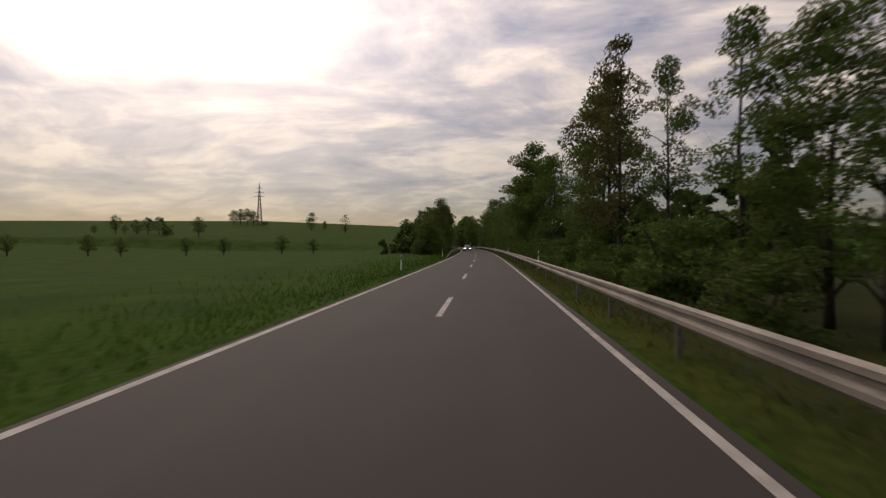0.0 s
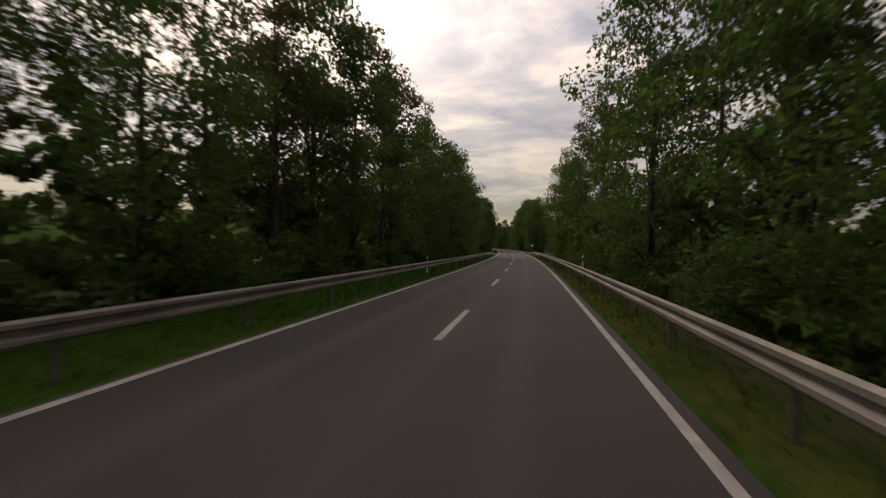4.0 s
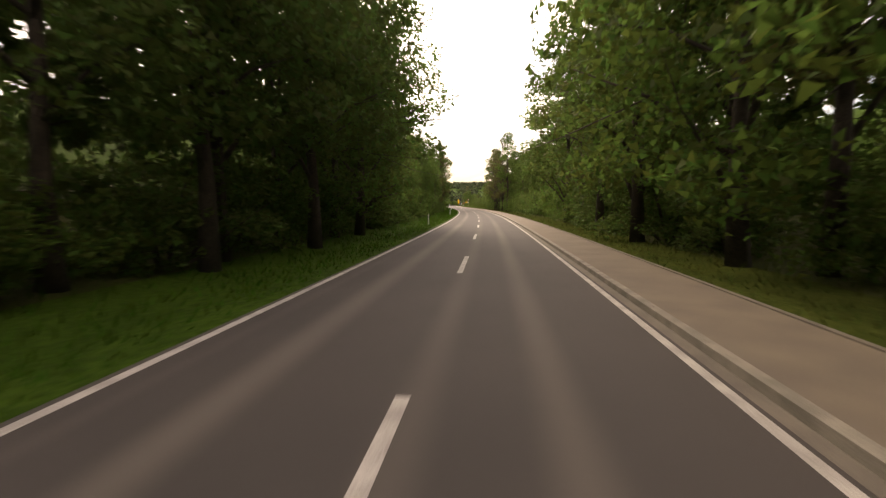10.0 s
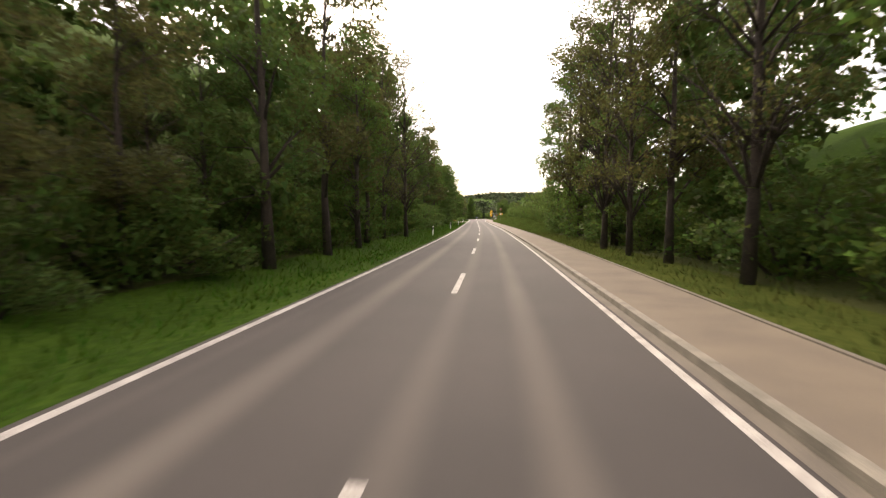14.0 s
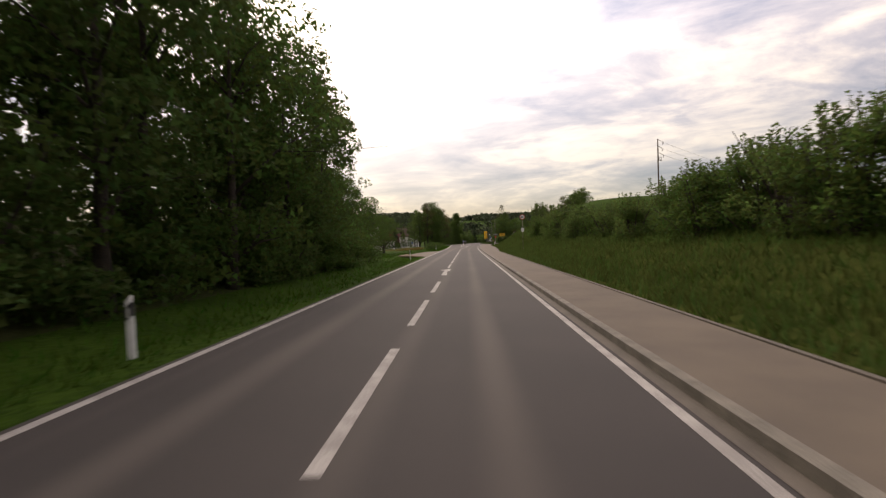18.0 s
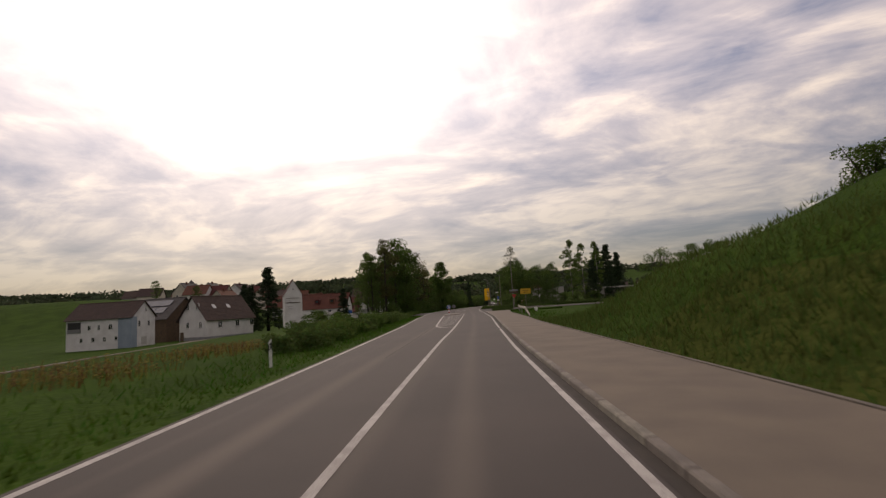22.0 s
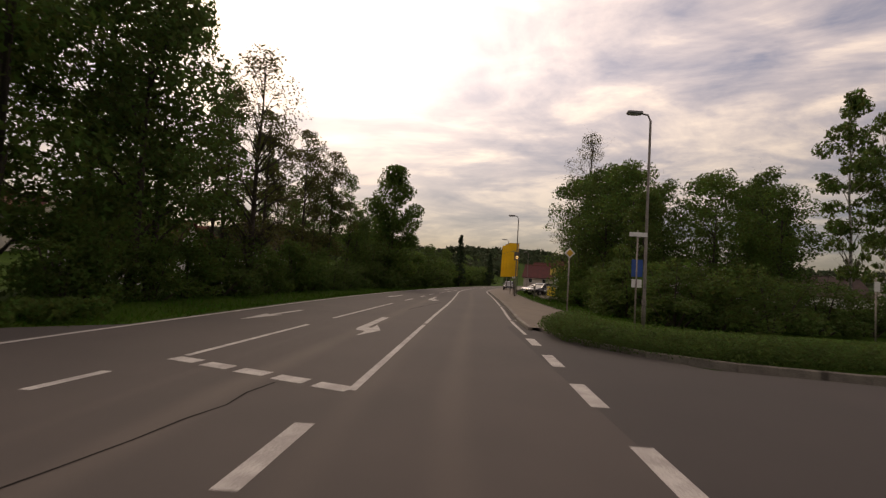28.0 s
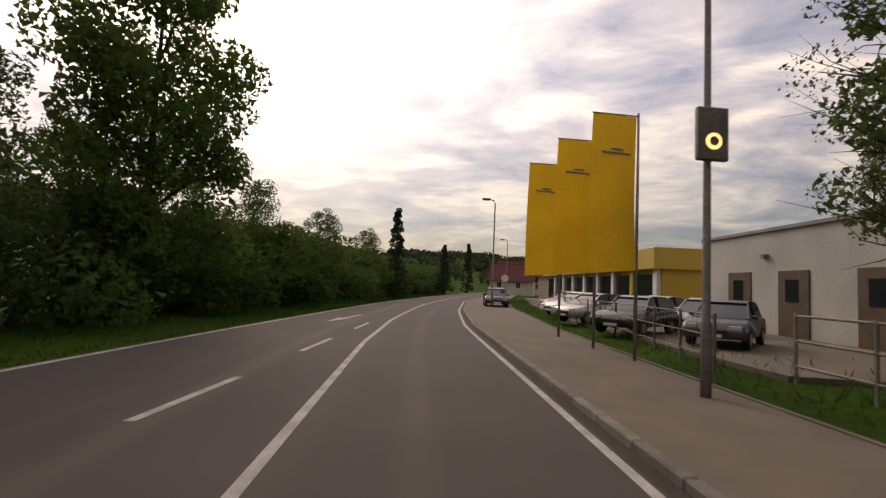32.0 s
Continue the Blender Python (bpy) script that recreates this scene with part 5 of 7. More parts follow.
# ---- road furniture ----
def guard_rail(name, lat, s0, s1, label, ramps=(12.0, 12.0)):
    """A W-beam rail in four-metre lengths, each on its posts."""
    e = thing(name, label, "guardrail")
    prof = [(0.02, 0.75), (0.05, 0.71), (0.05, 0.66), (-0.02, 0.62), (-0.02, 0.57), (0.05, 0.53), (0.05, 0.48), (0.02, 0.44)]
    sgn = -1 if lat > 0 else 1
    bm = bmesh.new()
    rows = [[bm.verts.new((sgn * px, y, pz)) for px, pz in prof] for y in (0.0, 4.04)]
    for a in range(len(prof) - 1):
        bm.faces.new((rows[0][a], rows[0][a + 1], rows[1][a + 1], rows[1][a]))
    solid(bm, 0.008)
    beam, post = None, None
    s = s0
    while s < s1 - 1:
        (xa, ya), (xb, yb) = place(s, lat), place(s + 4, lat)
        m = Matrix.Translation((xa, ya, 0)) @ Matrix.Rotation(-math.atan2(xb - xa, yb - ya), 4, "Z")
        if beam is None:
            beam = part("beam", bm, "steel", e, "galvanised W-shaped beam")
            beam.matrix_basis = m
            pm = boxed(-0.04 - 0.08 * sgn, -0.03, -0.6, 0.04 - 0.08 * sgn, 0.03, 0.70, bevel=0.008)
            box(pm, min(-0.03 * sgn, -0.09 * sgn), -0.05, 0.52, max(-0.03 * sgn, -0.09 * sgn), 0.05, 0.68)
            post = part("post", pm, "steel_dark", e)
            post.matrix_basis = m
        else:
            again("beam", beam, m, e)
            again("post", post, m, e)
        s += 4.0
    # long ends that dip into the ground
    for q, way, ramp in ((s0, -1, ramps[0]), (s, 1, ramps[1])):
        (xa, ya), (xb, yb) = place(q, lat), place(q + way, lat)
        k = bmesh.new()
        r = [[k.verts.new((sgn * px, ramp * f, pz - 0.75 * f)) for px, pz in prof] for f in (0.0, 0.33, 0.66, 1.0)]
        for u, v in zip(r, r[1:]):
            for a in range(len(prof) - 1):
                k.faces.new((u[a], u[a + 1], v[a + 1], v[a]))
        solid(k, 0.008)
        ob = part("end_piece", k, "steel", e)
        turn = -math.atan2(xb - xa, yb - ya)
        ob.matrix_basis = Matrix.Translation((xa, ya, 0)) @ Matrix.Rotation(turn, 4, "Z") @ Matrix.Diagonal((way, 1, 1, 1))
        for f in (0.33, 0.66):
            x, y = place(q + way * ramp * f, lat)
            part("post", boxed(-0.04 - 0.08 * sgn, -0.03, -0.6, 0.04 - 0.08 * sgn, 0.03, 0.70 - 0.75 * f), "steel_dark", e).matrix_basis = Matrix.Translation((x, y, 0))
    return e


guard_rail("guard_rail", 3.8, -60, 228, "long galvanised steel guardrail before the trees", (12.0, 26.0))
guard_rail("guard_rail", -3.8, 88, 216.2, "long galvanised steel guardrail before the trees", (13.5, 20.0))

POST = None


def marker_post(s, lat, lean=0.0, high=0.0):
    global POST
    x, y = place(s, lat)
    m = Matrix.Translation((x, y, ground_z(s, lat) + high - 0.02)) @ Matrix.Rotation(-heading(s), 4, "Z") @ Matrix.Rotation(lean, 4, "Y")
    if POST is None:
        e = thing("marker_post", "white roadside marker post with a slanted black band", "marker post", m, "marker posts along the road")
        bm = bmesh.new()
        base = [(-0.06, -0.05), (0.06, -0.05), (0.03, 0.06), (-0.03, 0.06)]
        lo = [bm.verts.new((a, b, -0.3)) for a, b in base]
        hi = [bm.verts.new((a * 0.9, b * 0.9, 1.02 + 0.06 * a / 0.06)) for a, b in base]
        bm.faces.new(lo[::-1])
        bm.faces.new(hi)
        for i in range(4):
            bm.faces.new((lo[i], lo[(i + 1) % 4], hi[(i + 1) % 4], hi[i]))
        bmesh.ops.bevel(bm, geom=list(bm.edges), offset=0.008, segments=1, affect="EDGES")
        part("shaft", bm, "white", e)
        k = bmesh.new()
        lo = [k.verts.new((a * 1.06, b * 1.08, 0.68 + a * 0.9)) for a, b in base]
        hi = [k.verts.new((a * 1.04, b * 1.06, 0.90 + a * 0.9)) for a, b in base]
        for i in range(4):
            k.faces.new((lo[i], lo[(i + 1) % 4], hi[(i + 1) % 4], hi[i]))
        k.faces.new(lo[::-1])
        k.faces.new(hi)
        part("band", k, "black", e, "slanted black band")
        part("reflector", boxed(-0.022, -0.062, 0.70, 0.022, -0.055, 0.86, bevel=0.003), "reflector", e, "white reflector")
        POST = e
    else:
        copy_thing(POST, m)


for s in (47, 85, 122, 166, 210):
    marker_post(s, -4.9, high=0.12)
    marker_post(s, 4.7, high=0.25)
for s in (267.5, 317, 368, 410, 481, 507, 542.8, 582.5, 641.0):
    marker_post(s, -5.5 if s > 600 else (-4.35 if s > 500 else -4.6), random.uniform(-0.05, 0.05))


def street_lamp(x, y, h, arm, label):
    e = thing("street_lamp", label, "street lamp", Matrix.Translation((x, y, 0)), "street lamps")
    part("pole", tube(bmesh.new(), [(0, 0, -0.5), (0, 0, 1.2), (0, 0, 1.25), (0, 0, h - 0.3), (arm * 0.12, 0, h - 0.05), (arm * 0.4, 0, h)], [0.085, 0.085, 0.065, 0.045, 0.04, 0.035], 10), "steel_dark", e, flat=False)
    bm = boxed(min(arm * 0.35, arm), -0.13, h - 0.05, max(arm * 0.35, arm), 0.13, h + 0.09, bevel=0.04)
    part("head", bm, "grey_sign", e, "flat grey lamp head")
    part("diffuser", boxed(min(arm * 0.5, arm * 0.95), -0.10, h - 0.075, max(arm * 0.5, arm * 0.95), 0.10, h - 0.052, bevel=0.01), "reflector", e)
    return e


def power_pole(x, y, z, h):
    """A wooden pole with three one-sided arms, a switch frame and its wires."""
    e = thing("power_pole", "tall wooden power pole with three arms behind the bushes", "power pole", Matrix.Translation((x, y, z)) @ Matrix.Rotation(0.75, 4, "Z"))
    part("pole", tube(bmesh.new(), [(0, 0, -1), (0, 0, h * 0.6), (0.1, 0, h)], [0.15, 0.13, 0.10], 10), "wood", e, flat=False)
    for i, (q, lean) in enumerate(((h - 0.1, 2.2), (h - 1.35, 1.9), (h - 2.6, 2.3))):
        part("arm", tube(bmesh.new(), [(-0.15, 0, q + 0.1), (lean, 0, q - 0.25)], [0.06, 0.045], 6), "steel_dark", e)
        part("insulator", tube(bmesh.new(), [(lean - 0.05, 0, q - 0.75), (lean - 0.05, 0, q - 0.22)], [0.08, 0.05], 8), "steel_dark", e)
        part("wire", tube(bmesh.new(), [(lean + 7.5 * k, 0.9 * k, q - 0.3 - 0.012 * k * (8 - k)) for k in range(9)], [0.02] * 9, 4), "steel_dark", e)
    part("switch_frame", boxed(0.1, -0.04, h - 4.08, 1.5, 0.04, h - 4.0), "steel_dark", e)
    for k in range(3):
        part("switch_rod", boxed(0.3 + 0.5 * k, -0.03, h - 4.0, 0.36 + 0.5 * k, 0.03, h - 3.2), "steel_dark", e)


power_pole(38.5, 632.0, ground_z(632.0, 38.5), 19.8 - ground_z(632.0, 38.5))
street_lamp(11.4, 711.4, 9.7, -1.1, "tall grey street lamp at the junction")
street_lamp(11.8, 741.8, 9.0, -1.0, "tall grey street lamp with a round head behind the hedge")
street_lamp(10.6, 771.7, 8.3, -1.0, "grey street lamp that carries a speed display")
street_lamp(13.2, 801.0, 8.2, -1.0, "grey street lamp further along the road")
street_lamp(21.5, 832.0, 8.2, -1.0, "grey street lamp further along the road")


def speed_display():
    e = thing("speed_display", "dark speed display with a lit round face on a lamp post", "speed display", Matrix.Translation((10.6, 771.7, 0)))
    part("case", boxed(-0.26, -0.16, 3.75, 0.26, -0.06, 4.6, bevel=0.02), "steel_dark", e)
    part("clamp", boxed(-0.09, -0.06, 3.8, 0.09, 0.09, 3.9), "steel_dark", e)
    part("face", disc(bmesh.new(), (0, -0.168, 4.05), 0.13, 0.012), "led", e, "lit amber disc")
    part("symbol", disc(bmesh.new(), (0, -0.178, 4.05), 0.075, 0.006), "steel_dark", e, "dark mark on the lit disc")


speed_display()


def sign_post(name, x, y, label, plates, h=2.6, turn=0.0, r=0.03, z=0.0):
    """A pole with plates. plates: (kind, height, size, material, label)."""
    e = thing(name, label, "road sign", Matrix.Translation((x, y, z)) @ Matrix.Rotation(turn, 4, "Z"))
    part("pole", tube(bmesh.new(), [(0, 0, -0.4), (0, 0, h)], [r, r], 10), "steel", e, flat=False)
    for i, (kind, pz, size, mat, lab) in enumerate(plates):
        bm = bmesh.new()
        yy = -0.05
        if kind == "disc":
            disc(bm, (0, yy, pz), size, 0.01)
        elif kind == "diamond":
            bm.faces.new([bm.verts.new(v) for v in ((0, yy, pz - size), (size, yy, pz), (0, yy, pz + size), (-size, yy, pz))])
            solid(bm, 0.01)
        elif kind == "house":
            bm.faces.new([bm.verts.new(v) for v in ((-size, yy, pz - size), (size, yy, pz - size), (size, yy, pz + size * 0.5), (0, yy, pz + size * 1.3), (-size, yy, pz + size * 0.5))])
            solid(bm, 0.01)
        elif kind == "triangle":
            bm.faces.new([bm.verts.new(v) for v in ((-size, yy, pz + size * 0.8), (0, yy, pz - size * 0.9), (size, yy, pz + size * 0.8))])
            solid(bm, 0.01)
        else:
            box(bm, -size[0], yy - 0.01, pz - size[1], size[0], yy, pz + size[1], bevel=0.004)
        part("plate", bm, mat, e, lab)
    return e


def ring_sign(x, y, z0, label, turn=0.0):
    e = sign_post("speed_sign", x, y, label, [("disc", 3.5, 0.3, "red", "red-rimmed round plate")], 3.85, turn, z=z0)
    part("face", disc(bmesh.new(), (0, -0.058, 3.5), 0.23, 0.006), "white", e, "white round face")
    part("digit_bar", boxed(-0.13, -0.066, 3.40, -0.02, -0.061, 3.60), "black", e)
    part("digit_bar", boxed(0.02, -0.066, 3.40, 0.13, -0.061, 3.60), "black", e)
    part("plate", boxed(-0.16, -0.06, 1.82, 0.16, -0.05, 2.22, bevel=0.004), "white", e, "small white plate below")


ring_sign(7.6, 592.0, 0.55, "round speed limit sign with a white plate on a steel pole")
sign_post("path_sign", *place(264.5, 5.5), "blue round path sign with a white plate beside the road", [("disc", 2.5, 0.3, "blue_sign", "blue round plate"), ("plate", 1.95, (0.28, 0.16), "white", "white plate")], 2.85, z=ground_z(264.5, 5.5))
sign_post("path_sign", 11.1, 740.9, "blue path sign on a pole by the hedge", [("plate", 2.45, (0.22, 0.34), "blue_sign", "blue plate"), ("plate", 1.85, (0.2, 0.16), "white", "white plate")], 3.0)
sign_post("street_plate", 10.8, 740.1, "white street name plate on a grey pole", [("plate", 3.7, (0.34, 0.08), "white", "white plate")], 3.85)
diamond = sign_post("priority_sign", 8.85, 742.6, "yellow priority diamond with a white rim on a pole", [("diamond", 3.0, 0.23, "white", "white diamond")], 3.25)
yd = bmesh.new()
yd.faces.new([yd.verts.new(v) for v in ((0, -0.066, 2.84), (0.16, -0.066, 3.0), (0, -0.066, 3.16), (-0.16, -0.066, 3.0))])
solid(yd, 0.004)
part("diamond_face", yd, "yellow_sign", diamond, "yellow diamond")
sign_post("town_sign", 14.1, 714.5, "yellow town entrance sign on two poles in the grass", [("plate", 3.15, (0.95, 0.5), "yellow_sign", "yellow plate"), ("plate", 3.3, (0.6, 0.07), "black", ""), ("plate", 2.95, (0.42, 0.05), "black", "")], 3.7)
sign_post("yield_sign", 11.4, 709.6, "white and red yield sign with arrow plates below the lamp", [("triangle", 2.3, 0.42, "red", "red triangle"), ("plate", 3.0, (0.75, 0.13), "wood", "brown direction plate"), ("plate", 3.35, (0.75, 0.13), "grey_sign", "grey direction plate")], 3.6)
sign_post("blue_sign", -19.0, 716, "blue sign on a thin pole at the side road", [("plate", 2.6, (0.3, 0.3), "blue_sign", "blue plate")], 3.0, z=-1.2)
sign_post("narrow_post", 21.0, 741.5, "thin grey post with a small plate by the side road", [("plate", 2.3, (0.12, 0.2), "white", "small plate")], 2.6)
sign_post("parking_sign", 14.6, 803, "small round sign on a thin pole", [("disc", 2.3, 0.3, "white", "white round plate")], 2.7)


def island():
    bm = bmesh.new()
    pts = [(-0.6, 695.2), (0.2, 694.9), (1.2, 695.8), (1.75, 697.5), (1.9, 700), (1.7, 703.4), (0.9, 704.4), (-0.1, 703.6), (-0.7, 700), (-0.85, 697)]
    lo = [bm.verts.new((x, y, -0.05)) for x, y in pts]
    hi = [bm.verts.new((0.6 + (x - 0.6) * 0.93, 699.6 + (y - 699.6) * 0.96, 0.11)) for x, y in pts]
    bm.faces.new(hi)
    for i in range(len(pts)):
        bm.faces.new((lo[i], lo[(i + 1) % len(pts)], hi[(i + 1) % len(pts)], hi[i]))
    ob = part("traffic_island", bm, "kerb")
    tagged(ob, "low stone-edged traffic island between the lanes", "traffic island", kind="structure")
    e = thing("arrow_sign", "blue arrow sign on a red and white striped post", "road sign", Matrix.Translation((0.1, 696.1, 0.10)))
    for i in range(4):
        part("stripe", boxed(-0.11, -0.03, 0.02 + 0.2 * i, 0.11, 0.03, 0.22 + 0.2 * i, bevel=0.004), "red" if i % 2 else "white", e, "red stripe" if i % 2 else "white stripe")
    part("plate", disc(bmesh.new(), (0, -0.02, 1.13), 0.30, 0.02), "white", e, "white-rimmed round plate")
    part("face", disc(bmesh.new(), (0, -0.033, 1.13), 0.275, 0.006), "blue_sign", e, "blue round face")
    k = bmesh.new()
    arrow = [(-0.16, 0.12), (-0.12, 0.16), (0.07, -0.03), (0.07, 0.08), (0.14, 0.08), (0.14, -0.16), (-0.10, -0.16), (-0.10, -0.09), (0.02, -0.08)]
    k.faces.new([k.verts.new((a, -0.040, 1.13 + b)) for a, b in arrow])
    solid(k, 0.003)
    part("arrow", k, "white", e, "white slanting arrow")
    f = thing("island_sign", "round sign seen from behind on the traffic island", "road sign", Matrix.Translation((0.8, 703.0, 0.10)))
    part("pole", tube(bmesh.new(), [(0, 0, -0.1), (0, 0, 1.3)], [0.03, 0.03], 8), "steel_dark", f)
    part("plate", disc(bmesh.new(), (0, 0.03, 1.12), 0.3, 0.02), "grey_sign", f, "grey round back")


island()


def short_rail():
    """The bent guardrail behind the footpath."""
    e = thing("guard_rail", "short bent guardrail in the grass behind the footpath", "guardrail")
    pts = [(10.9, 700.0), (10.3, 694.5), (9.8, 688.0), (9.4, 681.5), (9.2, 678.0), (9.0, 674.6)]
    hs = [0.85, 0.85, 0.85, 0.85, 0.5, 0.1]
    for i in range(5):
        bm = bmesh.new()
        r = []
        for (x, y), h in zip(pts[i:i + 2], hs[i:i + 2]):
            r.append([bm.verts.new((x + dx, y, h + dz)) for dx, dz in ((0, 0), (-0.05, -0.05), (-0.05, -0.1), (0.02, -0.15), (-0.05, -0.2), (-0.05, -0.26), (0, -0.3))])
        for a in range(6):
            bm.faces.new((r[0][a], r[0][a + 1], r[1][a + 1], r[1][a]))
        solid(bm, 0.01)
        part("beam", bm, "steel", e)
    for x, y in pts[:5]:
        part("post", boxed(x + 0.02, y - 0.03, -0.5, x + 0.1, y + 0.03, 0.6), "steel_dark", e)


short_rail()
for x, y, z in ((13.1, 697.0, 0.0),):
    ob = part("kilometre_stone", boxed(x - 0.22, y - 0.14, -0.3, x + 0.22, y + 0.14, 0.42, bevel=0.05), "white")
    tagged(ob, "small white marker stone in the grass", "marker stone")


def manhole(x, y, z, r=0.33, name="manhole_cover"):
    e = thing(name, "round cast-iron manhole cover in the footpath", "manhole cover", Matrix.Translation((x, y, z)))
    part("frame", disc(bmesh.new(), (0, 0, 0.001), r, 0.006, "Z", 28), "concrete", e, "pale concrete ring")
    part("lid", disc(bmesh.new(), (0, 0, 0.006), r * 0.78, 0.006, "Z", 28), "iron", e)


manhole(9.6, 766.2, 0.10)
manhole(6.9, 655.5, 0.10)
manhole(4.6, 574.8, 0.10)
manhole(9.3, 757.0, 0.10, 0.22)
for x, y in ((right_edge(652.7) + 0.05, 652.7), (right_edge(677) + 0.1, 677.0), (right_edge(752.5) + 0.08, 752.5), (right_edge(742) + 0.2, 742)):
    e = thing("drain_grate", "iron drain grate in the gutter", "drain", Matrix.Translation((x, y, 0.004)))
    part("frame", boxed(-0.2, -0.26, 0, 0.2, 0.26, 0.006), "iron", e)
    for k in range(5):
        part("bar", boxed(-0.16, -0.22 + 0.1 * k, 0.006, 0.16, -0.16 + 0.1 * k, 0.014), "steel_dark", e)


def pylon(x, y, h, label):
    z = ground_z(*along(x, y))
    e = thing("pylon", label, "pylon", Matrix.Translation((x, y, z)))
    bm = bmesh.new()
    for a, b in ((-1, -1), (1, -1), (1, 1), (-1, 1)):
        tube(bm, [(a * h * 0.055, b * h * 0.055, -0.3), (a * h * 0.012, b * h * 0.012, h * 0.8), (0, 0, h)], [0.007 * h, 0.005 * h, 0.003 * h], 4)
    n = 9
    for i in range(n):
        q, r = i / n, (i + 1) / n
        wa, wb = h * (0.055 - 0.043 * q / 1.0), h * (0.055 - 0.043 * r)
        for f in (-1, 1):
            tube(bm, [(-wa, f * wa, h * 0.8 * q), (wb, f * wb, h * 0.8 * r)], [0.0034 * h] * 2, 4)
            tube(bm, [(wa, f * wa, h * 0.8 * q), (-wb, f * wb, h * 0.8 * r)], [0.0034 * h] * 2, 4)
    part("lattice", bm, "steel_dark", e, "steel lattice mast")
    for q, w in ((0.66, 0.13), (0.76, 0.10), (0.86, 0.07)):
        k = bmesh.new()
        tube(k, [(-h * w, 0, h * q), (0, 0, h * q + 0.5), (h * w, 0, h * q)], [0.004 * h, 0.007 * h, 0.004 * h], 4)
        part("crossarm", k, "steel_dark", e)


pylon(-146, 425, 33, "steel lattice pylon above the field")
pylon(205, 455, 24, "far steel lattice pylon in the haze")


# ---- the field track and the lay-by ----
def strip(name, pts, widths, mat, label, dz=0.03, level=None):
    """A laid surface along a line, its edges uneven and turned down into the soil."""
    rows = []
    fine = [(i + k / 4) for i in range(len(pts) - 1) for k in range(4)] + [len(pts) - 1.0]
    for q in fine:
        i = min(int(q), len(pts) - 2)
        k = q - i
        s, lat = pts[i][0] * (1 - k) + pts[i + 1][0] * k, pts[i][1] * (1 - k) + pts[i + 1][1] * k
        w = widths[i] * (1 - k) + widths[i + 1] * k
        a, b = Vector(place(*pts[i])), Vector(place(*pts[i + 1]))
        d = (b - a).normalized()
        n = Vector((-d.y, d.x))
        c = Vector(place(s, lat))
        row = []
        jag = min(0.10, 0.16 / w)
        ea, eb = random.uniform(1 - jag, 1 + jag), random.uniform(1 - jag, 1 + jag)
        for f, drop in ((-1.03 * ea, 0.14), (-ea, 0), (-0.5, 0), (0, 0), (0.5, 0), (eb, 0), (1.03 * eb, 0.14)):
            p = c + n * w * 0.5 * f
            row.append((p.x, p.y, (ground_z(s, lat + (p.x - c.x)) + dz if level is None else level) - drop))
        rows.append(row)
    ob = part(name, sheet(rows, name), mat)
    tagged(ob, label, "track", kind="structure")


random.seed(5)
strip("field_track", [(246.0, -3.0), (246.6, -4.7), (247.3, -6.3), (247.6, -7.8), (248.6, -9.7), (250.6, -11.1), (255.0, -12.6)], [11.2, 8.6, 6.4, 4.8, 4.2, 3.6, 3.0], "dirt", "pale dirt mouth of a field track", 0.055)
for off in (-0.72, 0.72):
    strip("track_rut", [(254.6, -12.4 + off), (260, -14.4 + off), (266, -16.5 + off), (278.5, -20.0 + off), (296, -23.8 + off), (315, -27.6 + off), (335, -31.5 + off)], [1.2, 1.0, 0.95, 0.9, 0.9, 0.9, 0.9], "dirt", "pale worn rut of the field track", 0.05)
strip("side_track", [(248, -9.6), (245.5, -9.9), (241.5, -10.0), (236, -10.3), (226, -11.2), (212, -13)], [2.6, 2.2, 2.0, 2.0, 2.0, 2.0], "dirt", "pale dirt track along the field edge", 0.03)
strip("sandy_strip", [(263.5, 7.0), (259, 6.9), (253, 6.0), (245, 5.5), (238, 5.3)], [1.6, 1.6, 1.0, 0.6, 0.3], "dirt", "bare sandy strip behind the guardrail", 0.05)
strip("lay_by", [(257.2, 3.7), (258.5, 4.1), (262, 4.9), (266, 5.2), (272, 4.9), (284, 4.6)], [0.6, 1.6, 3.0, 3.4, 2.4, 1.6], "path", "sandy asphalt lay-by beside the road", 0.09)
strip("farm_entry", [(589.4, -3.45), (592, -3.9), (596.5, -5.0), (600, -5.0), (606, -4.75), (612, -4.5), (614.8, -4.3), (615.6, -3.6)], [0.4, 1.3, 3.5, 3.5, 3.0, 2.5, 1.9, 0.4], "path", "paved farm entry with crumbling edges", level=-0.05)
strip("bare_earth", [(590.8, -4.0), (593.0, -4.7), (595.6, -6.1), (598.4, -6.9), (602.5, -7.0)], [0.4, 0.9, 1.6, 1.5, 0.4], "earth", "bare brown earth on the edge of the farm entry", level=-0.04)
strip("farm_lane", [(642, -22), (656, -27), (672, -33), (690, -39), (704, -44), (714, -48), (722, -50)], [1.2, 1.4, 1.6, 2.0, 2.6, 5, 6], "path", "grey farm lane to the houses", 0.06)


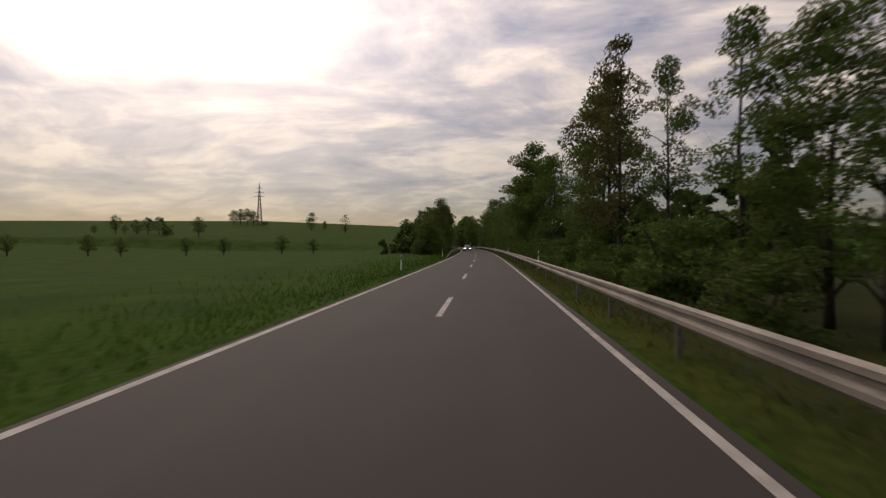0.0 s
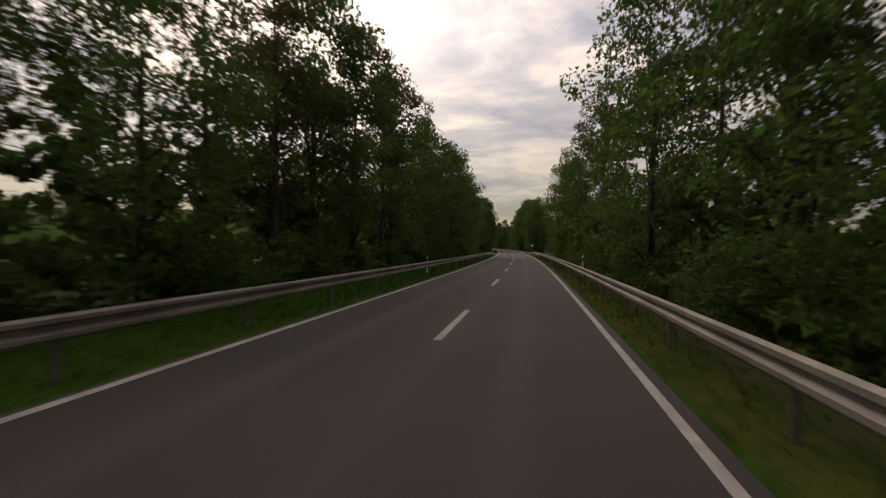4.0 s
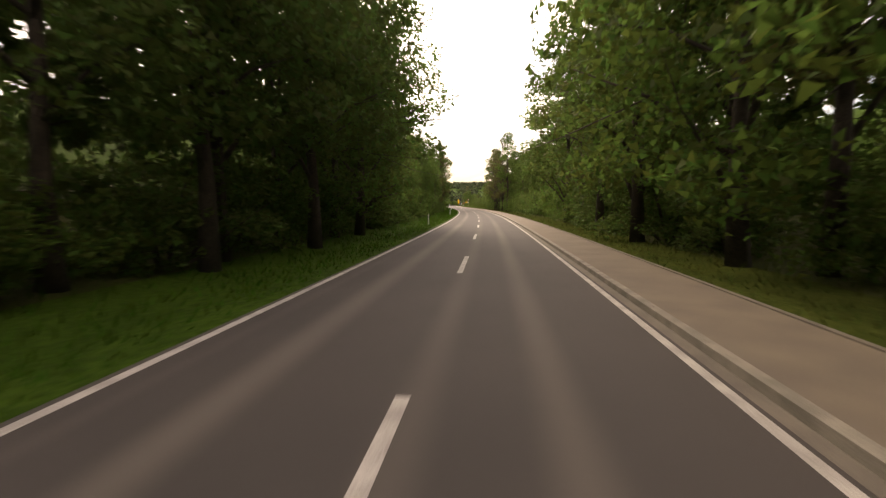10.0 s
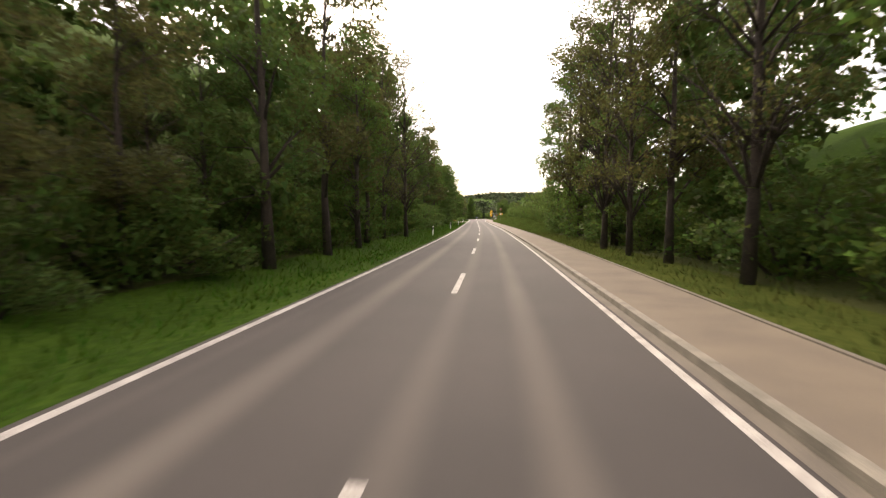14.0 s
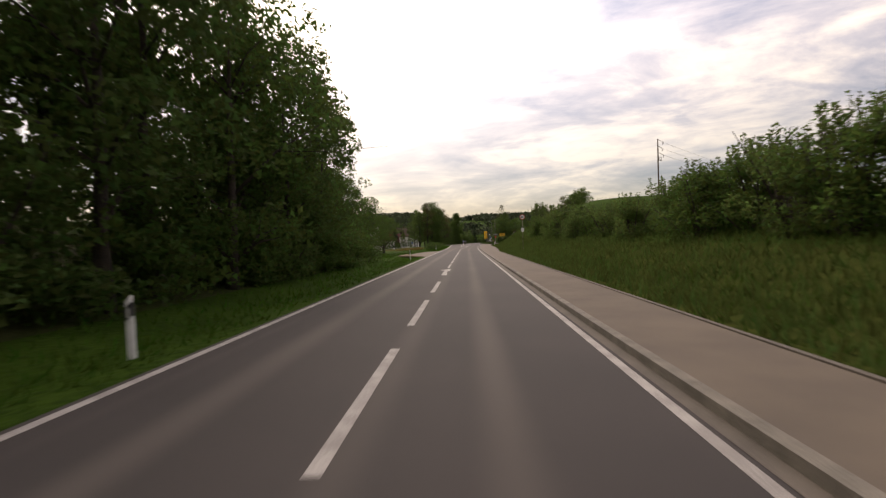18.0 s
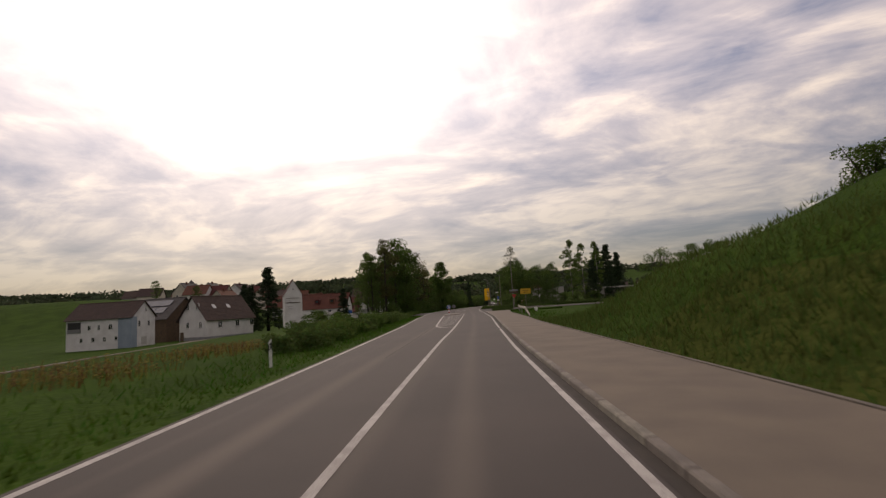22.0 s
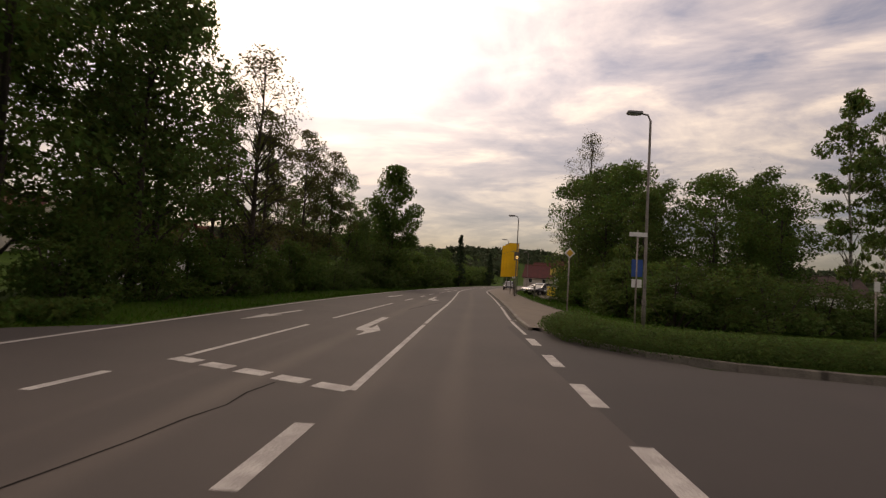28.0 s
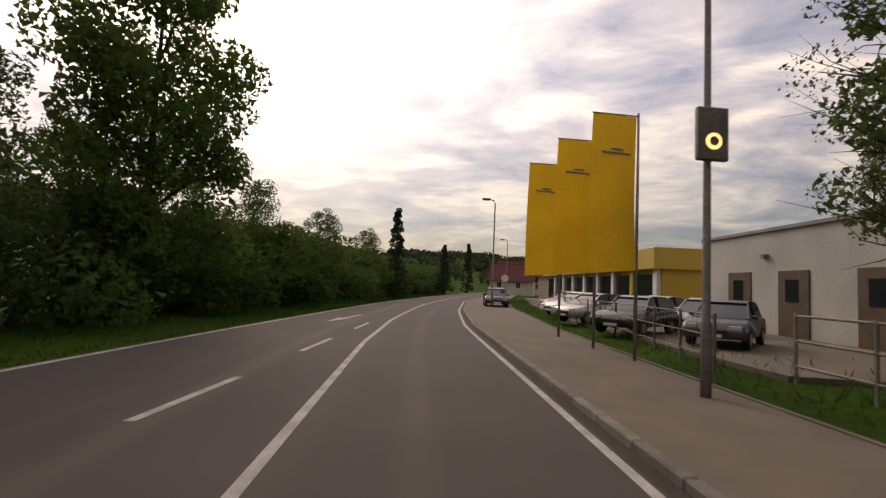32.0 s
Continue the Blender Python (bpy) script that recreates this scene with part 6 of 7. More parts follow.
def side_road():
    me = bpy.data.meshes.new("side_road")
    pts = [(5.6, 703.5), (7.5, 704.2), (9.6, 708), (12, 712), (18, 716), (30, 719), (60, 722), (60, 736), (30, 733), (18, 731.5), (13, 731.3), (9.5, 732.2), (7.6, 735), (6.6, 739.5), (5.9, 739.5)]
    me.from_pydata([(x, y, 0.002) for x, y in pts], [], [tuple(range(len(pts)))])
    uv = me.uv_layers.new(name="lanes")
    ob = part("side_road", me, "asphalt")
    tagged(ob, "asphalt side road that joins at the junction", "road", kind="structure")
    me = bpy.data.meshes.new("side_road")
    pts = [(-4.0, 706), (-4.2, 734), (-7, 731), (-14, 728), (-30, 727.5), (-30, 720.5), (-14, 719.5), (-8, 715)]
    me.from_pydata([(x, y, 0.002 - max(0, -x - 6) * 0.02) for x, y in pts], [], [tuple(range(len(pts)))])
    me.uv_layers.new(name="lanes")
    tagged(part("side_road", me, "asphalt"), "asphalt side road between the trees", "road", kind="structure")


side_road()


def corner_bed(rim, line, label):
    """A raised planted corner at the junction, with kerb stones along the road side."""
    bm = bmesh.new()
    hi, lo = [bm.verts.new((x, y, 0.085)) for x, y in rim], [bm.verts.new((x, y, -0.4)) for x, y in rim]
    bm.faces.new(hi)
    for k in range(len(rim)):
        bm.faces.new((lo[k], lo[(k + 1) % len(rim)], hi[(k + 1) % len(rim)], hi[k]))
    ob = tagged(part("corner_bed", bm, "grass"), label, "verge", kind="structure")
    stone = None
    for (xa, ya), (xb, yb) in zip(line, line[1:]):
        d = math.hypot(xb - xa, yb - ya)
        for k in range(math.ceil(d)):
            q = k / math.ceil(d)
            m = Matrix.Translation((xa + (xb - xa) * q, ya + (yb - ya) * q, 0)) @ Matrix.Rotation(-math.atan2(xb - xa, yb - ya), 4, "Z")
            if stone is None:
                stone = part("kerb_stone", boxed(-0.075, 0.006, -0.12, 0.075, 0.994, 0.115, bevel=0.02), "kerb", ob)
                stone.matrix_basis = m
            else:
                again("kerb_stone", stone, m, ob)


FAR = [(6.95, 739.4), (7.15, 737.3), (7.7, 735.4), (8.7, 733.8), (10.3, 732.7), (12.6, 732.1), (16.0, 732.0), (20.0, 732.4)]
corner_bed(FAR[::-1] + [(7.0, 738.45), (10.25, 738.45), (11.0, 741.5), (24, 741.5), (24, 733)], FAR, "grassy corner of the junction with a curved kerb")
NEAR = [(6.15, 703.4), (7.0, 704.2), (8.2, 705.9), (9.6, 708.3), (11.4, 710.8), (14.0, 713.0), (18.0, 715.0)]
corner_bed(NEAR + [(18.5, 704), (9.9, 703.95)], NEAR, "grassy corner before the junction with a curved kerb")


# ---- houses ----
def window(parent, w, h, m, sill=True, deep=0.10):
    """A framed window set into a wall; m puts it there, looking along -y."""
    fr = bmesh.new()
    t = 0.09
    for a in ((-w / 2, -0.02, -h / 2, -w / 2 + t, deep, h / 2), (w / 2 - t, -0.02, -h / 2, w / 2, deep, h / 2), (-w / 2 + t, -0.02, h / 2 - t, w / 2 - t, deep, h / 2), (-w / 2 + t, -0.02, -h / 2, w / 2 - t, deep, -h / 2 + t),
              (-0.03, 0.0, -h / 2 + t, 0.03, deep, h / 2 - t)):
        box(fr, *a)
    ob = part("window", fr, "white", parent, "white-framed window")
    ob.matrix_basis = m
    part("pane", boxed(-w / 2 + t, 0.01, -h / 2 + t, w / 2 - t, 0.03, h / 2 - t), "pane", ob, "dark window pane")
    if sill:
        part("sill", boxed(-w / 2 - 0.06, -0.10, -h / 2 - 0.06, w / 2 + 0.06, 0.0, -h / 2), "concrete", ob)
    return ob


def wall_spot(x, y, z, face):
    return Matrix.Translation((x, y, z)) @ Matrix.Rotation({"S": 0, "E": math.pi / 2, "N": math.pi, "W": -math.pi / 2}[face], 4, "Z")


def gable_roof(parent, W, L, eave, ridge, over=0.5, mat="tile_brown", tiles=True, name="roof"):
    """Two roof slopes, ridge along y, with courses of tiles laid over them."""
    slope = math.hypot(W / 2 + over, ridge - eave)
    pitch = math.atan2(ridge - eave, W / 2)
    drop = over * math.tan(pitch)
    for sgn in (-1, 1):
        bm = bmesh.new()
        x0, z0, x1, z1 = sgn * (W / 2 + over), eave - drop, 0.0, ridge
        n = max(6, int(slope / 0.36)) if tiles else 1
        prof = [(x0, z0 - 0.04)]
        for i in range(n):
            for q, up in ((i / n, 0.10), ((i + 1) / n, 0.05)):
                prof.append((x0 + (x1 - x0) * q, z0 + (z1 - z0) * q + up))
        prof.append((x1, z1 - 0.04))
        a = [bm.verts.new((x, -over, z)) for x, z in prof]
        b = [bm.verts.new((x, L + over, z)) for x, z in prof]
        for i in range(len(prof)):
            k = (i + 1) % len(prof)
            bm.faces.new((a[i], a[k], b[k], b[i]))
        for i in range(1, len(prof) - 2):
            bm.faces.new((a[0], a[i], a[i + 1]))
            bm.faces.new((b[0], b[i + 1], b[i]))
        bm.faces.new((a[0], a[-2], a[-1]))
        bm.faces.new((b[0], b[-1], b[-2]))
        part(name + "_slope", bm, mat, parent, "tiled roof slope")
    part("ridge", tube(bmesh.new(), [(0, -over, ridge + 0.06), (0, L + over, ridge + 0.06)], [0.13, 0.13], 8), mat, parent)


def gable_body(W, L, eave, ridge, base=-4.5):
    bm = bmesh.new()
    pr = [(-W / 2, base), (W / 2, base), (W / 2, eave), (0, ridge - 0.05), (-W / 2, eave)]
    a = [bm.verts.new((x, 0, z)) for x, z in pr]
    b = [bm.verts.new((x, L, z)) for x, z in pr]
    bm.faces.new(a)
    bm.faces.new(b[::-1])
    for i in range(5):
        bm.faces.new((a[i], a[(i + 1) % 5], b[(i + 1) % 5], b[i]))
    return bm


def house(x, y, z, turn, W, L, eave, ridge, wall, roof, label, windows=(), tiles=True, over=0.5, chimney=None, plinth=0.5):
    """windows: (face, along, height, width, tall)."""
    e = thing("house", label, "house", Matrix.Translation((x, y, z)) @ Matrix.Rotation(turn, 4, "Z"))
    part("wall", gable_body(W, L, eave, ridge), wall, e)
    gable_roof(e, W, L, eave, ridge, over, roof, tiles)
    if plinth:
        part("plinth", boxed(-W / 2 - 0.03, -0.03, -1.0, W / 2 + 0.03, L + 0.03, plinth), "plinth", e, "grey base course")
    for face, along, h, w, t in windows:
        if face == "S":
            m = wall_spot(along, -0.03, h, "S")
        elif face == "E":
            m = wall_spot(W / 2 + 0.03, along, h, "E")
        else:
            m = wall_spot(-W / 2 - 0.03, along, h, "W")
        window(e, w, t, m)
    if chimney:
        cx, cy, ch = chimney
        part("chimney", boxed(cx - 0.35, cy - 0.35, ridge - 2.2, cx + 0.35, cy + 0.35, ridge + ch, bevel=0.02), "tile_red", e)
    return e


def skylight(e, x, y, W, eave, ridge, side=1):
    pitch = math.atan2(ridge - eave, W / 2)
    zz = ridge - abs(x) * math.tan(pitch) + 0.14
    ob = part("skylight", boxed(-0.55, -0.4, 0.0, 0.55, 0.4, 0.07, bevel=0.01), "white", e, "pale roof window")
    ob.matrix_basis = Matrix.Translation((x, y, zz)) @ Matrix.Rotation(side * pitch, 4, "Y")
    part("pane", boxed(-0.47, -0.33, 0.07, 0.47, 0.33, 0.08), "car_white", ob)


h2 = house(-54.2, 724.8, -2.8, radians(-25), 8.6, 12.0, 4.7, 9.4, "render", "tile_brown", "white farmhouse with a steep brown tiled roof",
           [("S", -1.6, 7.2, 1.0, 1.3), ("S", 1.5, 7.2, 1.0, 1.3), ("S", -1.6, 3.4, 1.0, 1.3), ("S", 2.4, 3.4, 1.0, 1.3), ("E", 3.2, 3.3, 1.1, 1.35), ("E", 7.6, 3.3, 1.1, 1.35), ("E", 11.6, 3.3, 1.1, 1.35)], plinth=0.9)
skylight(h2, 2.2, 3.4, 8.6, 4.7, 9.4)
skylight(h2, 2.2, 7.0, 8.6, 4.7, 9.4)
part("door", boxed(-4.0, -0.06, -0.2, -2.9, 0.02, 2.0, bevel=0.02), "wood", h2, "brown wooden door")
h1 = house(-60.0, 717.6, -2.2, radians(94), 11.5, 17.0, 7.6, 11.8, "render", "tile_brown", "large white house with a brown roof and a blue-grey corner",
           [("S", -2.2, 5.6, 1.1, 1.6), ("S", 2.4, 5.6, 1.1, 1.6), ("S", 1.0, 9.4, 0.7, 1.1), ("W", 4.0, 2.0, 0.9, 1.2), ("W", 7.0, 2.0, 0.9, 1.2), ("W", 10.0, 2.0, 0.9, 1.2), ("W", 13.0, 2.0, 0.9, 1.2), ("W", 5.5, 5.2, 1.1, 1.4), ("W", 8.5, 5.2, 0.7, 1.4), ("W", 11.0, 5.2, 0.9, 1.4)], plinth=0.0)
h1.matrix_basis = h1.matrix_basis @ Matrix.Scale(0.70, 4)
part("corner_block", boxed(-6.0, -0.12, -0.8, -3.4, 3.4, 7.5, bevel=0.02), "render_blue", h1, "blue-grey corner block")
# no recess is cut: a black panel on the wall paints its shade
part("balcony_recess", boxed(-5.82, 13.2, 4.0, -5.6, 16.6, 6.8), "black", h1, "black panel for the shade inside the balcony")
part("balcony_rail", boxed(-5.9, 13.2, 4.0, -5.84, 16.6, 5.0), "grey_sign", h1, "grey balcony rail")
part("garage_door", boxed(-1.2, -0.07, -0.2, 1.4, 0.0, 1.9, bevel=0.02), "hall", h1, "white garage door")
part("downpipe", tube(bmesh.new(), [(-5.85, 2.9, -0.5), (-5.85, 2.9, 7.4)], [0.06, 0.06], 8), "steel", h1)

barn = house(-75.0, 736.5, -2.8, radians(-100), 11.0, 14.0, 5.4, 9.8, "wood", "tile_grey", "grey-roofed barn with solar panels between the houses", [], plinth=0.0)
for i in range(4):
    for j in range(2):
        ob = part("solar_panel", boxed(-1.0, -1.35, 0.0, 1.0, 1.35, 0.06, bevel=0.01), "panel", barn, "dark solar panel")
        pitch = math.atan2(4.4, 5.5)
        xx = 1.5 + 2.1 * j
        ob.matrix_basis = Matrix.Translation((xx * 0.95 + 0.2, 2.4 + 2.8 * i, 9.8 - (xx * 0.95 + 0.2) * math.tan(pitch) + 0.22)) @ Matrix.Rotation(pitch, 4, "Y")


def tower():
    e = thing("transformer_tower", "narrow white transformer tower with a steep red tiled roof", "tower", Matrix.Translation((-33.4, 726.4, -1.5)) @ Matrix.Rotation(radians(24), 4, "Z") @ Matrix.Scale(0.92, 4))
    W, L, eave, ridge = 4.0, 4.6, 7.9, 11.2
    part("wall", gable_body(W, L, eave, ridge), "render", e)
    gable_roof(e, W, L, eave, ridge, 0.12, "tile_red")
    for z, w, t in ((7.0, 3.1, 0.09), (5.9, 3.1, 0.20), (5.1, 1.3, 0.06), (4.6, 1.4, 0.06)):
        part("ledge", boxed(-1.55, -0.10, z, -1.55 + w, 0.0, z + t), "steel_dark" if t < 0.15 else "wood", e, "dark metal ledge")
    for a, b in ((-0.9, 6.6), (-0.9, 6.2), (-0.55, 6.2)):
        part("insulator", boxed(a - 0.07, -0.16, b - 0.07, a + 0.07, 0, b + 0.07, bevel=0.02), "black", e)
    part("vent", boxed(-0.12, -0.05, 9.0, 0.12, 0.0, 9.24), "black", e, "small dark vent")
    part("door", boxed(-0.5, -0.05, -0.2, 0.5, 0.0, 2.0, bevel=0.01), "hall", e, "pale metal door")


tower()
random.seed(8)
RED = [(-46, 800, 1.0, 88, 9, 17, 3.4, 8.2, "tile_red"), (-60, 815, 1.5, 88, 9, 18, 4.2, 8.6, "tile_red"), (-36, 822, 2.0, 80, 9, 13, 4.6, 9.4, "tile_brown")]
for x, y, z, t, W, L, ev, rd, roof in RED:
    e = house(x + 8, y, z - 1.2, radians(t), W, L, ev, rd, "render", roof, "white village house under a red tiled roof with dormers",
              [("W", 2.5 + 3.2 * k, 1.7, 1.2, 1.4) for k in range(4)], plinth=0.0, chimney=(0.3, L * 0.6, 0.8))
    pitch = math.atan2(rd - ev, W / 2)
    for k in (L * 0.3, L * 0.62):
        zz = rd - 3.0 * math.tan(pitch)
        d = part("dormer", boxed(-3.6, k - 0.9, zz - 0.3, -1.6, k + 0.9, zz + 1.35, bevel=0.03), roof, e, "small red dormer")
        part("pane", boxed(-3.66, k - 0.55, zz + 0.1, -3.60, k + 0.55, zz + 1.0), "pane", d)
    part("balcony", boxed(-W / 2 - 1.2, L * 0.1, 0.9, -W / 2, L * 0.9, 1.8), "render", e, "white balcony")
n = 0
for row, (dist, zz) in enumerate(((-95, 3.2), (-120, 5.5), (-150, 7.5), (-185, 9.0))):
    for k in range(6):
        x, y = dist + random.uniform(-8, 8) + k * 13.5, 820 + row * 32 + random.uniform(-7, 7)
        if x > -24:
            continue
        house(x, y, ground_z(y, x) - 0.4, radians(random.choice((0, 90)) + random.uniform(-15, 15)), random.uniform(8, 10), random.uniform(10, 14), random.uniform(3.6, 5.2), random.uniform(7.6, 9.4),
              random.choice(("render", "render_cream")), random.choice(("tile_red", "tile_red", "tile_brown", "tile_grey")), "village house with a tiled roof on the slope",
              [("S", -2, 2.0, 1.1, 1.3), ("S", 2, 2.0, 1.1, 1.3), ("E", 3, 2.0, 1.1, 1.3), ("E", 7, 2.0, 1.1, 1.3)], tiles=False, plinth=0.0, chimney=(0.4, 4, 0.7))
church = house(-168, 930, ground_z(930, -168) - 0.5, radians(10), 5, 5, 9.5, 10.2, "render_cream", "tile_grey", "small church tower above the village roofs", [], tiles=False, plinth=0.0)
part("spire", tube(bmesh.new(), [(0, 2.5, 10.1), (0, 2.5, 11.2), (0, 2.5, 12.4), (0, 2.5, 14.5)], [2.0, 1.7, 1.9, 0.1], 8), "tile_grey", church, "dark onion spire")
for x, y, h in ((-48.0, 750.0, 15.6), (-51.5, 747.5, 11.0), (-54.5, 750.0, 10.5), (-76, 800, 13), (-33, 770, 9)):
    CONIFER.put(x, y, ground_z(y, x) - 0.2, h + 1.0, 1.0, 1.75)
for x, y, h, p in ((-46, 752, 6, OAKS[1]), (-30, 778, 8, OAKS[3]), (-28, 790, 7, OAKS[0]), (-92, 810, 8, OAKS[0]), (-110, 830, 9, OAKS[1]), (-140, 850, 9, OAKS[2]), (-38, 762, 5, BUSHES[0]), (-33, 748, 3.2, BUSHES[2]), (-28, 744, 3.0, BUSHES[0])):
    p.put(x, y, ground_z(y, x) - 0.3, h, 2.0)


# ---- buildings across the meadow ----
def kiosk():
    e = thing("flat_shed", "long low white shed with an open flat roof behind a hedge", "shed", Matrix.Translation((38.5, 757.5, -0.3)) @ Matrix.Rotation(radians(-8), 4, "Z"))
    part("wall", boxed(0, 0, -0.5, 2.6, 5, 3.6), "hall", e, "white end wall")
    part("roof", boxed(-0.2, -0.3, 3.6, 10.5, 5.4, 4.0, bevel=0.02), "hall", e, "flat white roof edge")
    part("back_wall", boxed(2.6, 4.6, -0.5, 10.2, 5, 3.6), "steel_dark", e, "dark back wall")
    for k in (5.2, 7.7, 10.1):
        part("post", boxed(k - 0.08, 0.1, -0.5, k + 0.08, 0.26, 3.6), "steel_dark", e)
    f = thing("flat_shed", "low white flat-roofed shed behind a hedge", "shed", Matrix.Translation((52, 761, -0.3)))
    part("wall", boxed(0, 0, -0.5, 11, 5, 2.4), "plinth", f)
    part("roof", boxed(-0.3, -0.3, 2.4, 11.3, 5.3, 2.75, bevel=0.02), "hall", f, "pale flat roof")


kiosk()
low_hedge([(40, 752), (52, 753), (66, 756), (84, 760)], 1.7, 1.6, "dark clipped hedge along the edge of the meadow")
for x, y in ((88, 830), (100, 838), (76, 842)):
    house(x, y, -1.5, radians(random.uniform(60, 110)), 9, 12, 4.0, 8.0, "render", "tile_brown", "white house far across the meadow", [("W", 3, 2, 1.1, 1.3), ("W", 7, 2, 1.1, 1.3)], tiles=False, plinth=0.0)


# ---- the car dealer ----
def flag(x, y, h, w, tall, turn):
    e = thing("flag", "tall yellow cloth flag on a white pole", "flag", Matrix.Translation((x, y, 0)) @ Matrix.Rotation(turn, 4, "Z"), "dealer's flags")
    part("pole", tube(bmesh.new(), [(0, 0, -0.4), (0, 0, h + 0.05)], [0.045, 0.03], 10), "steel", e, flat=False)
    part("boom", tube(bmesh.new(), [(0, 0, h - 0.02), (-w, 0, h - 0.06)], [0.02, 0.016], 6), "steel", e)
    rows = []
    for i in range(15):
        q = i / 14
        rows.append([(-0.05 - (w - 0.07) * k / 6 - 0.10 * q * (k / 6), 0.05 * math.sin(k * 1.1 + q * 4) * (0.3 + q), h - 0.05 - tall * q - 0.12 * q * (k / 6)) for k in range(7)])
    me = sheet(rows, "cloth")
    me.shade_smooth()
    part("cloth", me, "yellow", e, "yellow cloth with a grey emblem")
    part("emblem", boxed(-w * 0.82, -0.075, h - 0.28 * tall, -w * 0.2, -0.07, h - 0.265 * tall), "grey_sign", e, "thin grey bar")
    part("emblem", boxed(-w * 0.62, -0.075, h - 0.255 * tall, -w * 0.36, -0.07, h - 0.24 * tall), "grey_sign", e, "thin grey bar")


FLAGS = [(11.3, 775.3, 5.8, 1.2, 3.6), (11.2, 777.4, 5.8, 1.2, 3.6), (11.2, 780.2, 5.8, 1.2, 3.6)]
for x, y, h, w, tall in FLAGS:
    flag(x, y, h, w, tall, radians(8))


def dealer():
    e = thing("showroom", "low car showroom with a yellow fascia and glass fronts", "showroom", Matrix.Translation((23.6, 796.4, 0)) @ Matrix.Rotation(radians(-5), 4, "Z"))
    part("wall", boxed(0.4, 0, -0.3, 14, 34, 3.4), "yellow_panel", e)
    part("fascia", boxed(-0.3, -0.3, 3.3, 14.3, 34.3, 4.8, bevel=0.04), "yellow_panel", e, "broad yellow fascia")
    for k in range(8):
        part("shop_window", boxed(0.30, 1.0 + 4.1 * k, 0.1, 0.42, 4.6 + 4.1 * k, 3.0), "pane", e, "wide showroom window")
        part("pillar", boxed(0.1, 0.2 + 4.1 * k, -0.3, 0.5, 0.8 + 4.1 * k, 3.3), "yellow_panel" if k == 1 else "white", e, "yellow pillar" if k == 1 else "white pillar")
    f = thing("workshop_hall", "white sheet-metal hall with brown doors", "hall", Matrix.Translation((22.3, 777.0, 0)) @ Matrix.Rotation(radians(-6), 4, "Z"))
    part("wall", boxed(0, 0, -0.3, 12, 14.6, 4.75), "hall", f)
    part("roof_edge", boxed(-0.15, -0.15, 4.75, 12.15, 14.75, 4.93, bevel=0.02), "plinth", f, "thin grey roof edge")
    for k in (2.0, 6.3, 10.2):
        d = part("door", boxed(-0.06, k, -0.1, 0.02, k + 1.9, 2.9, bevel=0.01), "wood", f, "brown door with a pane")
        part("pane", boxed(-0.08, k + 0.6, 1.5, -0.055, k + 1.4, 2.5), "pane", d)
    part("lamp", boxed(-0.25, 8.9, 3.5, 0.0, 9.2, 3.7), "grey_sign", f)
    for x, y, W, L, ev, rd in ((24, 868, 8, 9, 3.2, 6.6), (33, 852, 9, 12, 4.0, 7.6), (32, 882, 9, 12, 4, 8)):
        house(x + 12, y, 0, radians(70), W, L, ev, rd, "render_cream", "tile_red", "house with a red tiled roof behind the dealer", [("W", 3, 2, 1.1, 1.3), ("W", 7, 2, 1.1, 1.3)], tiles=False, plinth=0.0)


dealer()
ym = bmesh.new()
rim = [(14.3, 774.4), (40, 768), (46, 842), (27, 842), (19.5, 812), (17.2, 799.5), (15.0, 788)]
hi, lo = [ym.verts.new((x, y, 0.0)) for x, y in rim], [ym.verts.new((x, y, -0.4)) for x, y in rim]
ym.faces.new(hi)
for i in range(len(rim)):
    ym.faces.new((lo[i], lo[(i + 1) % len(rim)], hi[(i + 1) % len(rim)], hi[i]))
tagged(part("yard", ym, "path"), "paved yard of the car dealer", "yard", kind="structure")


